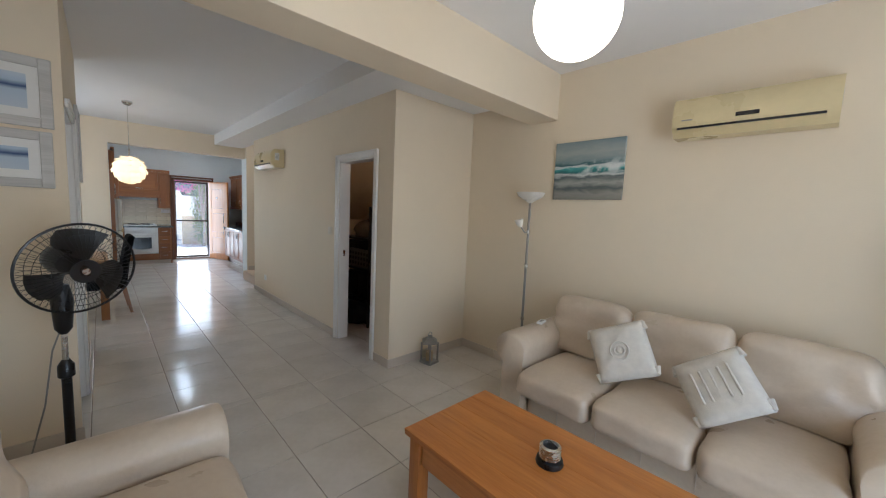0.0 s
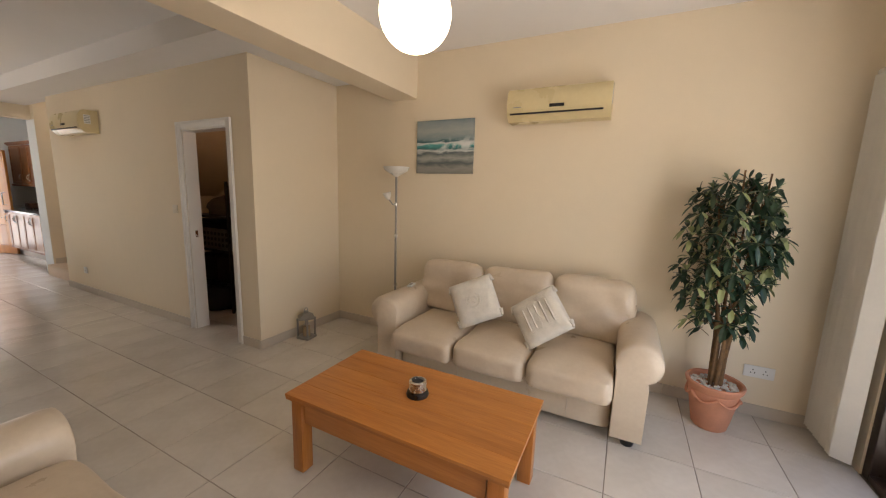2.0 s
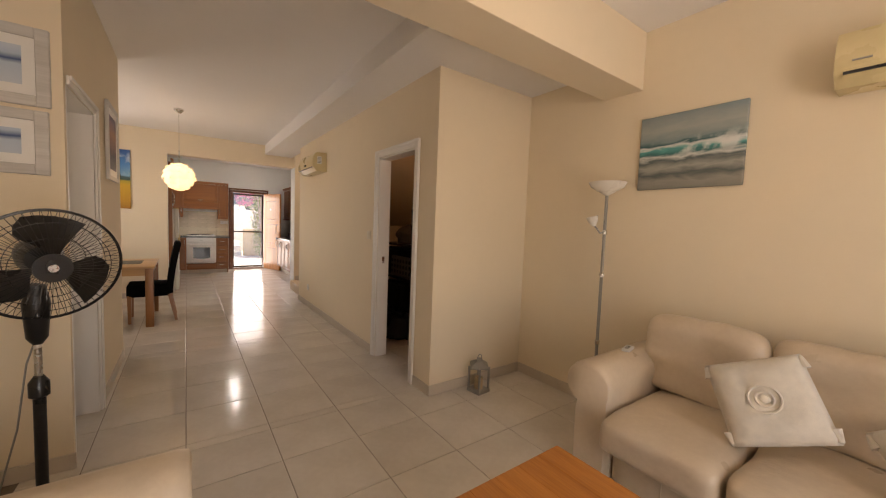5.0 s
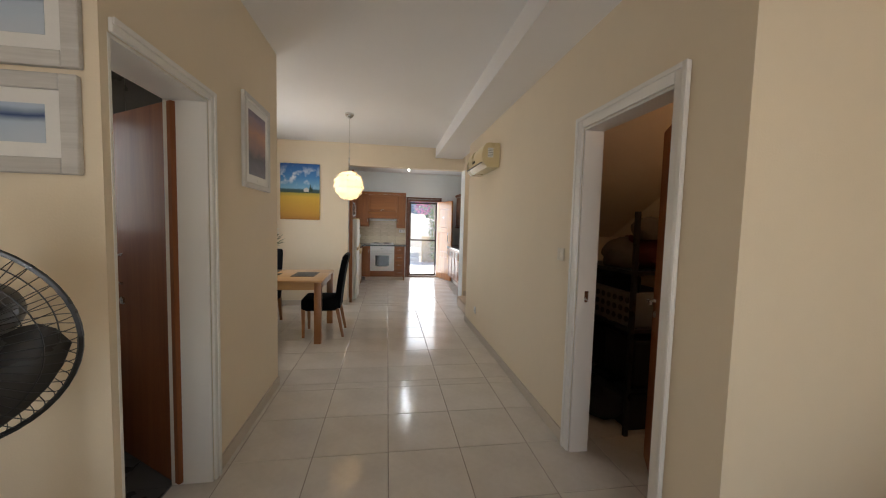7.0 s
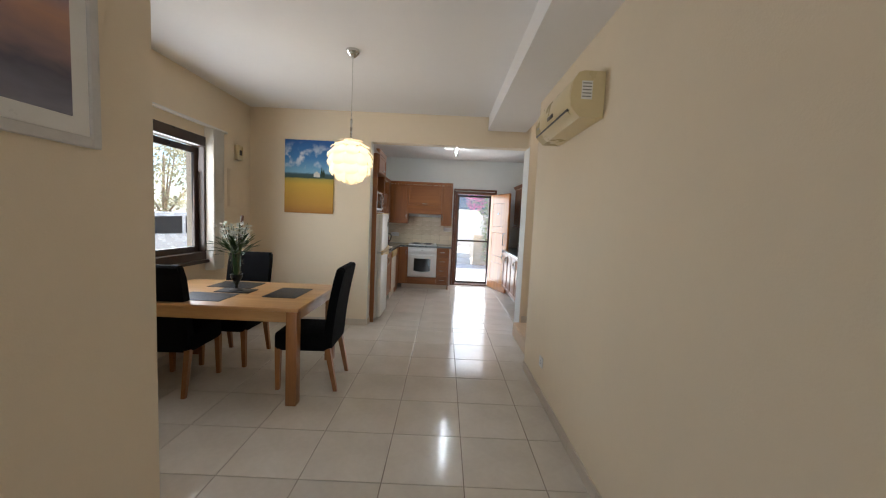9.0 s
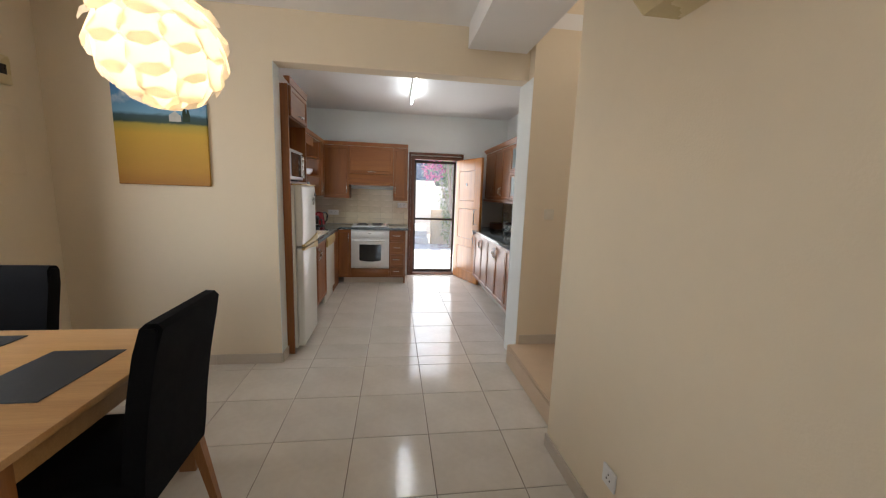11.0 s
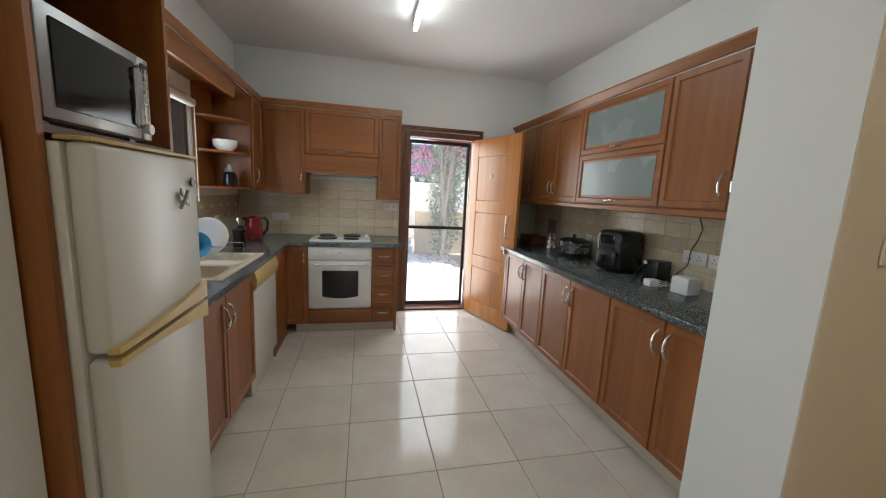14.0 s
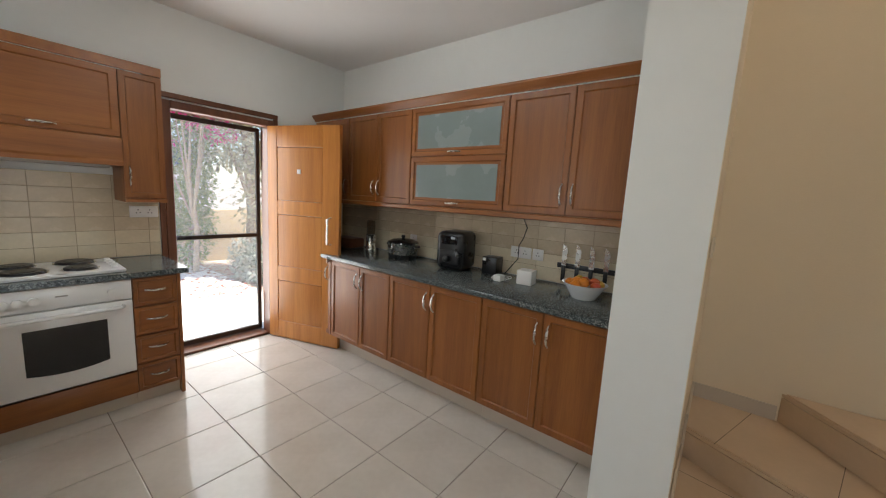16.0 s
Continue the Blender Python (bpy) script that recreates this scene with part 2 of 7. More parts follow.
SWITCHCREAM = material("aged_switch_plastic", (0.76, 0.68, 0.55), 0.4, vary=0.03, scale=10)
WHITEPLASTIC = material("white_plastic", (0.80, 0.79, 0.76), 0.35, vary=0.03, scale=10)
TERRACOTTA = material("terracotta", (0.62, 0.27, 0.16), 0.75, vary=0.10, scale=9, bump=0.15, bump_scale=90)
WALLTILE = material("cream_wall_tile", (0.74, 0.64, 0.46), 0.22, vary=0.07, scale=5, per_object=0.06)
WALLTILE_B = material("tan_wall_tile", (0.62, 0.51, 0.36), 0.24, vary=0.08, scale=5, per_object=0.05)
TILEGROUT = material("tan_grout", (0.38, 0.30, 0.20), 0.9, vary=0.1, scale=20)
FROST = material("frosted_glass", (0.22, 0.265, 0.26), 0.25, vary=0.05, scale=3)
CLEAR = glass("clear_glass")
SCREEN = insect_screen("pale_insect_screen")
METALGREY = material("grey_metal", (0.34, 0.33, 0.30), 0.45, metal=0.5, vary=0.1, scale=14)
WCWHITE = material("white_wc_tile", (0.76, 0.78, 0.78), 0.2, vary=0.03, scale=4, per_object=0.03)
WCDARK = material("dark_grey_wc_tile", (0.075, 0.07, 0.062), 0.3, vary=0.15, scale=5, per_object=0.05)
CERAMIC = material("white_ceramic", (0.82, 0.82, 0.81), 0.1, vary=0.01, scale=3)
BLIND = material("ivory_blind_fabric", (0.78, 0.74, 0.66), 0.8, vary=0.03, scale=8, bump=0.1, bump_scale=300)
GLOBE = glow("lit_opal_globe", (1.0, 0.82, 0.58), 3.8)
TUBE = glow("lit_tube", (0.88, 0.98, 1.0), 10.0)

# ---- mesh tools ----
def thing(name, loc=(0, 0, 0), rz=0.0, label="", category="", group="", kind=""):
    ob = new(name)
    ob.empty_display_size = 0.1
    ob.matrix_world = pose(*loc, 0, 0, rz)
    return tagged(ob, label, category, group, kind)


def finish(bm, smooth=35):
    if smooth:
        for f in bm.faces:
            f.smooth = True
        lim = radians(smooth)
        for e in bm.edges:
            if len(e.link_faces) == 2 and e.calc_face_angle(0) > lim:
                e.smooth = False


def part(name, bm, mat, parent=None, label="", smooth=35):
    """Links a bmesh as one mesh object under a thing or a part."""
    bmesh.ops.recalc_face_normals(bm, faces=bm.faces)
    finish(bm, smooth)
    me = bpy.data.meshes.new(name)
    bm.to_mesh(me)
    bm.free()
    me.materials.append(mat)
    ob = new(name, me)
    if parent is not None:
        ob.parent = parent
    return tagged(ob, label)


def box(x0, y0, z0, x1, y1, z1, bevel=0.0, seg=2, bm=None):
    bm = bm or bmesh.new()
    c = Matrix.LocRotScale(((x0 + x1) / 2, (y0 + y1) / 2, (z0 + z1) / 2), None, (abs(x1 - x0), abs(y1 - y0), abs(z1 - z0)))
    r = bmesh.ops.create_cube(bm, size=1, matrix=c)
    if bevel:
        es = {e for v in r["verts"] for e in v.link_edges}
        bmesh.ops.bevel(bm, geom=list(es), offset=bevel, segments=seg, affect="EDGES", profile=0.5)
    return bm


def lathe(profile, n=24, at=(0, 0, 0), bm=None, wave=0.0, waves=0):
    """Turns (radius, height) pairs about z."""
    bm = bm or bmesh.new()
    rings = []
    for r, z in profile:
        if r < 1e-5:
            rings.append([bm.verts.new((at[0], at[1], at[2] + z))])
        else:
            ring = []
            for i in range(n):
                a = 2 * math.pi * i / n
                q = r * (1 + wave * math.cos(waves * a)) if waves else r
                ring.append(bm.verts.new((at[0] + q * math.cos(a), at[1] + q * math.sin(a), at[2] + z)))
            rings.append(ring)
    for a, b in zip(rings, rings[1:]):
        for i in range(n):
            j = (i + 1) % n
            if len(a) == 1 and len(b) == 1:
                continue
            if len(a) == 1:
                bm.faces.new((a[0], b[i], b[j]))
            elif len(b) == 1:
                bm.faces.new((a[i], a[j], b[0]))
            else:
                bm.faces.new((a[i], a[j], b[j], b[i]))
    return bm


def tube(points, r, n=8, bm=None, cap=True):
    """A round rod along a line of points; r one radius or one a point."""
    bm = bm or bmesh.new()
    pts = [Vector(p) for p in points]
    rr = r if isinstance(r, (list, tuple)) else [r] * len(pts)
    rings, up = [], None
    for k, p in enumerate(pts):
        d = (pts[min(k + 1, len(pts) - 1)] - pts[max(k - 1, 0)]).normalized()
        if up is None:
            up = d.orthogonal().normalized()
        up = (up - d * up.dot(d)).normalized()
        s = d.cross(up)
        rings.append([bm.verts.new(p + rr[k] * (math.cos(2 * math.pi * i / n) * up + math.sin(2 * math.pi * i / n) * s)) for i in range(n)])
    for a, b in zip(rings, rings[1:]):
        for i in range(n):
            bm.faces.new((a[i], a[(i + 1) % n], b[(i + 1) % n], b[i]))
    if cap:
        bm.faces.new(rings[0])
        bm.faces.new(rings[-1])
    return bm


def extrude(profile, axis, a, b, bm=None):
    """A closed outline drawn in the other two axes and drawn out along one axis from a to b."""
    bm = bm or bmesh.new()

    def at(u, v, w):
        return {"x": (w, u, v), "y": (u, w, v), "z": (u, v, w)}[axis]
    A = [bm.verts.new(at(u, v, a)) for u, v in profile]
    B = [bm.verts.new(at(u, v, b)) for u, v in profile]
    n = len(profile)
    for i in range(n):
        bm.faces.new((A[i], A[(i + 1) % n], B[(i + 1) % n], B[i]))
    bm.faces.new(A)
    bm.faces.new(B)
    return bm


def pillow(w, d, h, n=14, puff=0.5, bm=None, m=None, seed=0, crease=0.0):
    """A soft slab: two bulged sheets joined at a rounded rim, lying on z=0."""
    bm = bm or bmesh.new()
    m = m or Matrix.Identity(4)
    rng = random.Random(seed)
    ox, oy = rng.random() * 9, rng.random() * 9
    grid = {}
    for side in (1, -1):
        for i in range(n + 1):
            for j in range(n + 1):
                u, v = i / n * 2 - 1, j / n * 2 - 1
                edge = i in (0, n) or j in (0, n)
                if edge and side == -1:
                    grid[(side, i, j)] = grid[(1, i, j)]
                    continue
                k = ((1 - abs(u) ** 3.2) * (1 - abs(v) ** 3.2)) ** puff
                wr = crease * noise.noise(Vector((u * 3 + ox, v * 3 + oy, side))) * k
                grid[(side, i, j)] = bm.verts.new(m @ Vector((u * w / 2, v * d / 2, h / 2 + side * (h / 2) * k + wr)))
    for side in (1, -1):
        for i in range(n):
            for j in range(n):
                q = [grid[(side, i, j)], grid[(side, i + 1, j)], grid[(side, i + 1, j + 1)], grid[(side, i, j + 1)]]
                bm.faces.new(q if side == 1 else q[::-1])
    return bm


def wall(name, boxes, mat, label, category="wall"):
    bm = bmesh.new()
    for b in boxes:
        box(*b, bm=bm)
    ob = part(name, bm, mat, smooth=0)
    return tagged(ob, label, category, kind="structure")


def panel_with_hole(bm, axis, a0, a1, u0, u1, z0, z1, holes):
    """Boxes that fill a wall round its openings; holes are (u0, u1, z0, z1) sorted by u."""
    def put(ua, ub, za, zb):
        if ub - ua > 1e-4 and zb - za > 1e-4:
            if axis == "x":
                box(a0, ua, za, a1, ub, zb, bm=bm)
            else:
                box(ua, a0, za, ub, a1, zb, bm=bm)
    u = u0
    for h0, h1, hz0, hz1 in holes:
        put(u, h0, z0, z1)
        put(h0, h1, z0, hz0)
        put(h0, h1, hz1, z1)
        u = h1
    put(u, u1, z0, z1)
    return bm

# ---- the house ----
TOP = 2.78


def holed(name, axis, a0, a1, u0, u1, holes, mat, label):
    bm = panel_with_hole(bmesh.new(), axis, a0, a1, u0, u1, -0.1, TOP, holes)
    return tagged(part(name, bm, mat, smooth=0), label, "wall", kind="structure")


wall("wall_east", [(3.55, -1.95, -0.1, 3.95, 2.6, TOP)], WALL, "plain cream painted wall behind the sofa")
wall("wall_stairs", [(3.64, 2.6, -0.1, 3.95, 7.735, TOP)], WALL, "cream painted wall beside the stairs")
wall("wall_kitchen_east", [(3.55, 8.0, -0.1, 3.95, 11.4, TOP)], KWALL, "white painted kitchen wall above the wall cupboards")
holed("wall_south", "y", -1.95, -1.75, -0.89, 3.55, [(0.65, 3.15, -0.1, 2.15)], WALL, "cream wall with the terrace sliding door")
holed("wall_west", "x", -1.09, -0.89, -1.95, 8.0, [(3.75, 4.5, 1.27, 2.15), (5.50, 6.97, 0.92, 2.20)], WALL, "cream outer wall with the dining window")
wall("wall_living_north", [(-0.89, 2.80, -0.1, 0.22, 2.92, TOP)], WALL, "cream wall with two framed pictures")
holed("wall_corridor_west", "x", 0.22, 0.42, 2.80, 4.55, [(2.835, 3.50, -0.1, 2.03)], WALL, "cream corridor wall with the toilet door")
wall("wall_dining_south", [(-0.89, 4.55, -0.1, 0.42, 4.67, TOP)], WALL, "cream wall that closes the toilet room")
holed("wall_corridor_east", "x", 2.512, 2.63, 2.5, 6.66, [(2.815, 3.52, -0.1, 2.03)], WALL, "long cream corridor wall with the closet door")
wall("wall_closet_south", [(2.63, 2.5, -0.1, 3.55, 2.6, TOP)], WALL, "cream wall of the closet under the stairs")
wall("wall_dining_north", [(-0.89, 7.85, -0.1, 0.665, 8.0, TOP)], WALL, "cream wall with the field painting beside the kitchen opening")
wall("wall_kitchen_lintel", [(0.665, 7.85, 2.41, 2.68, 8.0, TOP)], WALL, "cream wall over the wide kitchen opening")
wall("wall_stairs_north", [(2.68, 7.735, -0.1, 3.95, 8.0, TOP)], WALL, "cream wall between the kitchen and the stair foot")
# white kitchen face of that wall and the sides of its opening
bm = bmesh.new()
box(0.15, 8.0, 0, 0.665, 8.004, TOP, bm=bm)
box(2.686, 8.0, 0, 3.55, 8.05, TOP, bm=bm)
box(0.665, 8.0, 2.41, 2.686, 8.004, TOP, bm=bm)
box(2.676, 7.738, 0, 2.68, 8.05, 2.41, bm=bm)
box(0.665, 7.853, 0, 0.669, 8.0, 2.41, bm=bm)
tagged(part("trim_kitchen_opening", bm, KWALL, smooth=0), "white painted plaster lining of the kitchen opening", "plaster", kind="structure")
holed("wall_kitchen_west", "x", -0.05, 0.15, 8.0, 11.4, [(9.25, 10.15, 1.05, 2.05)], KWALL, "white kitchen wall with the window over the sink")
holed("wall_north", "y", 11.2, 11.4, 0.15, 3.55, [(1.87, 2.74, -0.1, 2.10)], KWALL, "white kitchen wall with the front door")
bm = bmesh.new()
box(-1.09, -1.95, TOP, 3.95, 4.6, TOP + 0.15, bm=bm)
box(-1.09, 4.6, TOP, 2.63, 7.8, TOP + 0.15, bm=bm)
box(-1.09, 7.8, TOP, 3.95, 11.4, TOP + 0.15, bm=bm)
box(2.505, 4.4, 4.9, 3.95, 8.0, 5.0, bm=bm)
tagged(part("ceiling", bm, CEIL, smooth=0), "smooth white painted ceiling", "ceiling", kind="structure")
tagged(part("beam", box(-0.89, 1.48, 2.385, 3.55, 1.77, TOP, 0.004), WALL, smooth=0), "cream painted ceiling beam across the living room", "beam", kind="structure")
bm = bmesh.new()
box(2.15, 2.5, 2.60, 2.512, 7.8, TOP, bm=bm)
box(2.512, 6.66, 2.60, 2.63, 7.8, TOP + 0.15, bm=bm)
box(2.15, 1.77, 2.60, 3.55, 2.5, TOP, bm=bm)
tagged(part("soffit", bm, CEIL, smooth=0), "white lowered ceiling strip along the corridor", "ceiling", kind="structure")

# unseen upper shaft, added so the stair lamp can shine down the flight
wall("wall_stairwell", [(2.505, 4.4, TOP + 0.15, 2.63, 8.0, 4.9), (3.64, 4.4, TOP, 3.95, 8.0, 4.9), (2.63, 4.4, TOP + 0.15, 3.75, 4.6, 4.9), (2.63, 7.8, TOP + 0.15, 3.75, 8.0, 4.9)], WALL, "unseen cream stairwell walls added above for the stair lamp")
# floor: slab and single tiles
PITCH, JOINT = 0.455, 0.004
floor = tagged(part("floor", box(-1.09, -1.95, -0.10, 3.95, 11.4, -0.004), GROUT, smooth=0), "glossy beige ceramic floor tiles with brown joints", "floor", kind="structure")

# skirting runs: (x0, y0, x1, y1, side the strip stands on)
SK_H, SK_T = 0.085, 0.012


def skirting(name, x0, y0, x1, y1, nx, ny):
    """Short stone lengths along a wall foot, proud of it by their thickness."""
    top = thing(name, ((x0 + x1) / 2, (y0 + y1) / 2, 0), 0, "beige stone skirting tiles along the wall foot", "skirting", kind="structure")
    ln = math.hypot(x1 - x0, y1 - y0)
    dx, dy = (x1 - x0) / ln, (y1 - y0) / ln
    n = max(1, round(ln / PITCH))
    for k in range(n):
        a, b = -ln / 2 + ln * k / n + 0.001, -ln / 2 + ln * (k + 1) / n - 0.001
        p = [(dx * a, dy * a), (dx * b + nx * SK_T, dy * b + ny * SK_T)]
        part("skirting_tile", box(min(p[0][0], p[1][0]), min(p[0][1], p[1][1]), 0, max(p[0][0], p[1][0]), max(p[0][1], p[1][1]), SK_H, 0.002, 1), SKIRT, top, smooth=0)
    return top


skirting("baseboard", 3.55, -1.75, 3.55, 2.5, -1, 0)
skirting("baseboard", 2.50, 2.5, 3.538, 2.5, 0, -1)
skirting("baseboard", 2.51, 2.50, 2.51, 2.745, -1, 0)
skirting("baseboard", 2.512, 3.592, 2.512, 6.67, -1, 0)
skirting("baseboard", -0.89, 2.80, 0.432, 2.80, 0, -1)
skirting("baseboard", 0.42, 3.552, 0.42, 4.682, 1, 0)
skirting("baseboard", -0.89, 4.67, 0.42, 4.67, 0, 1)
skirting("baseboard", -0.89, 4.682, -0.89, 7.838, 1, 0)
skirting("baseboard", -0.89, 7.85, 0.669, 7.85, 0, -1)
skirting("baseboard", 0.669, 7.85, 0.669, 8.0, 1, 0)
skirting("baseboard", -0.89, -1.75, -0.89, 2.788, 1, 0)


# door linings and casings
def casing(name, axis, face, side, u0, u1, z1, depth, mat, label, w=0.07, t=0.018, near=True):
    """A lining through the wall and a moulded casing on its face. side: +1 or -1, the way the face looks."""
    mid = (u0 + u1) / 2
    top = thing(name, (face, mid, 0) if axis == "x" else (mid, face, 0), 0, label, "door frame", kind="structure")
    h = (u1 - u0) / 2

    def put(nm, a0, a1, b0, b1, z0, zz, bev):
        if axis == "x":
            part(nm, box(a0, b0, z0, a1, b1, zz, bev), mat, top)
        else:
            part(nm, box(b0, a0, z0, b1, a1, zz, bev), mat, top)
    a0, a1 = sorted((0.002 * side, side * t))
    e = w if near else 0.0
    if near:
        put("casing_jamb", a0, a1, -h - w, -h, 0, z1 + w, 0.006)
        put("casing_bead", *sorted((side * t, side * (t + 0.008))), -h - w, -h - w + 0.022, 0, z1 + w, 0.003)
    put("casing_jamb", a0, a1, h, h + w, 0, z1 + w, 0.006)
    put("casing_head", a0, a1, -h, h, z1, z1 + w, 0.006)
    c0, c1 = sorted((side * t, side * (t + 0.008)))
    put("casing_bead", c0, c1, h + w - 0.022, h + w, 0, z1 + w, 0.003)
    put("casing_bead", c0, c1, -h - e + (0.022 if near else 0), h + w - 0.022, z1 + w - 0.022, z1 + w, 0.003)
    d0, d1 = sorted((-side * depth, side * 0.002))
    put("lining_jamb", d0, d1, -h, -h + 0.012, 0, z1, 0)
    put("lining_jamb", d0, d1, h - 0.012, h, 0, z1, 0)
    put("lining_head", d0, d1, -h + 0.012, h - 0.012, z1 - 0.012, z1, 0)
    return top


casing("door_frame_closet", "x", 2.51, -1, 2.815, 3.52, 2.03, 0.12, GLOSSWHITE, "white gloss painted closet door frame")
casing("door_frame_toilet", "x", 0.42, 1, 2.835, 3.50, 2.03, 0.20, GLOSSWHITE, "white gloss painted toilet door frame", w=0.05, near=False)

# ---- kitchen ----
def bow_handle(parent, x, y, z, upright=True, ln=0.13, label="brushed steel bow handle"):
    pts, rr = [], []
    for k in range(9):
        s = k / 8 * 2 - 1
        o = -0.030 * (1 - s * s) ** 0.6
        pts.append((x, y + o, z + s * ln / 2) if upright else (x + s * ln / 2, y + o, z))
        rr.append(0.0045 + 0.003 * (1 - s * s))
    return part("handle", tube(pts, rr, 8), CHROME, parent, label)


def door_front(parent, name, x0, x1, z0, z1, mat, rail=0.055, t=0.02, y=0.0, glassy=False):
    """A framed front: stiles and rails with a recessed field; local y=0 is the carcass face."""
    bm = box(x0 + 0.0015, y - t, z0 + 0.0015, x1 - 0.0015, y, z1 - 0.0015)
    f = min(bm.faces, key=lambda q: q.calc_center_median().y)
    es = list(f.edges)
    rail = min(rail, (x1 - x0) * 0.26, (z1 - z0) * 0.30)
    bmesh.ops.inset_region(bm, faces=[f], thickness=rail, depth=0)
    bmesh.ops.inset_region(bm, faces=[f], thickness=0.009, depth=0)
    bmesh.ops.translate(bm, verts=f.verts, vec=(0, 0.009, 0))
    bmesh.ops.bevel(bm, geom=[e for e in es if e.is_valid], offset=0.004, segments=2, affect="EDGES")
    if glassy:
        r = rail + 0.012
        ob = part(name, bm, mat, parent)
        part("pane", box(x0 + r, y - t + 0.0065, z0 + r, x1 - r, y - t + 0.0085, z1 - r), FROST, ob, "frosted glass pane")
        return ob
    return part(name, bm, mat, parent)


def unit(name, loc, rz, w, d, z0, z1, label, category="cupboard", group="kitchen cupboards"):
    u = thing(name, loc, rz, label, category, group)
    part("body", box(0, 0.001, z0, w, d, z1, 0.0015, 1), CAB_V, u)
    return u


BASE_TOP, DOOR_LO = 0.862, 0.15


def plinth(u, w, lo=0.0, back=0.085, top=DOOR_LO):
    part("plinth", box(0, back, lo, w, back + 0.02, top - 0.002), SKIRT, u, "beige plinth tile")


# right row of base units: fronts look to -x, local x runs to -y
def base_pair(name, loc, rz, a, b, d, lab):
    u = unit(name, loc, rz, a + b, d, DOOR_LO - 0.005, BASE_TOP, lab)
    for x0, x1, hx in ((0, a, a - 0.035), (a, a + b, a + 0.035)):
        o = door_front(u, "door", x0, x1, DOOR_LO, BASE_TOP - 0.004, CAB_V)
        bow_handle(o, hx, -0.02, BASE_TOP - 0.13)
    plinth(u, a + b)
    return u


LABB = "cherry veneer base cupboard with two framed doors under the granite worktop"
RX = 2.905
base_pair("base_cupboard", (RX, 8.84, 0), -90, 0.408, 0.38, 0.62, LABB)
base_pair("base_cupboard", (RX, 9.686, 0), -90, 0.416, 0.428, 0.62, LABB)
base_pair("base_cupboard", (RX, 10.448, 0), -90, 0.40, 0.36, 0.62, LABB)
u = unit("base_cupboard", (RX, 11.19, 0), -90, 0.738, 0.62, DOOR_LO - 0.005, BASE_TOP, "cherry veneer corner base cupboard behind the open door")
o = door_front(u, "door", 0.0, 0.738, DOOR_LO, BASE_TOP - 0.004, CAB_V)
bow_handle(o, 0.69, -0.02, BASE_TOP - 0.13)
plinth(u, 0.738)
tagged(part("worktop", box(2.865, 8.055, 0.865, 3.546, 11.196, 0.90, 0.006), GRANITE), "speckled grey granite worktop on the long row of cupboards", "worktop")

# right wall units
UX, UZ0, UZ1 = 3.215, 1.40, 2.175
UD = 3.546 - UX


def wall_pair(loc, rz, a, b, lab, d=UD):
    u = unit("wall_cupboard", loc, rz, a + b, d, UZ0, UZ1, lab)
    for x0, x1, hx in ((0, a, a - 0.035), (a, a + b, a + 0.035)):
        if x1 - x0 > 0.05:
            o = door_front(u, "door", x0, x1, UZ0 + 0.004, UZ1 - 0.004, CAB_V)
            bow_handle(o, hx, -0.02, UZ0 + 0.13)
    return u


LABW = "cherry veneer wall cupboard with two framed doors and steel bow handles"
wall_pair((UX, 8.922, 0), -90, 0.437, 0.43, LABW)
wall_pair((UX, 10.63, 0), -90, 0.40, 0.42, LABW)
u = unit("wall_cupboard", (UX, 11.19, 0), -90, 0.555, UD, UZ0, UZ1, "narrow cherry veneer wall cupboard beside the front door")
bow_handle(door_front(u, "door", 0, 0.555, UZ0 + 0.004, UZ1 - 0.004, CAB_V), 0.515, -0.02, UZ0 + 0.13)
u = unit("glass_wall_cupboard", (UX, 9.808, 0), -90, 0.883, UD, UZ0, UZ1, "cherry wall cupboard with two frosted glass flap doors")
for z0, z1 in ((UZ0 + 0.004, 1.785), (1.789, UZ1 - 0.004)):
    o = door_front(u, "flap_door", 0, 0.883, z0, z1, CAB_X, rail=0.05, glassy=True)
    bow_handle(o, 0.44, -0.02, z0 + 0.028, upright=False, ln=0.12)


def cornice(name, pts, z, label, up=True):
    """A moulding that follows the fronts: an ogee that leans out as it rises."""
    prof = [(0, 0), (-0.012, 0), (-0.016, 0.014), (-0.034, 0.030), (-0.046, 0.046), (-0.046, 0.058), (0, 0.058)] if up else \
        [(0, 0), (-0.014, 0), (-0.020, -0.008), (-0.020, -0.034), (-0.008, -0.040), (0, -0.040)]
    bm = bmesh.new()
    n = len(pts)
    rings = []
    for i, (x, y) in enumerate(pts):
        din = (Vector(pts[i]) - Vector(pts[i - 1])).normalized() if i else None
        dout = (Vector(pts[i + 1]) - Vector(pts[i])).normalized() if i < n - 1 else None
        a, b = din or dout, dout or din
        na, nb = Vector((-a.y, a.x)), Vector((-b.y, b.x))
        mit = (na + nb).normalized()
        k = 1 / max(0.3, mit.dot(na))
        rings.append([bm.verts.new((x - mit.x * u * k, y - mit.y * u * k, z + v)) for u, v in prof])
    for a, b in zip(rings, rings[1:]):
        for i in range(len(prof)):
            j = (i + 1) % len(prof)
            bm.faces.new((a[i], a[j], b[j], b[i]))
    bm.faces.new(rings[0])
    bm.faces.new(rings[-1])
    return tagged(part(name, bm, CAB_Y), label, "moulding")


# the cornice stands out to the left of its line of travel
cornice("cornice", [(UX - 0.02, 8.06), (UX - 0.02, 11.19)], UZ1 + 0.001, "cherry cornice moulding along the wall cupboards")
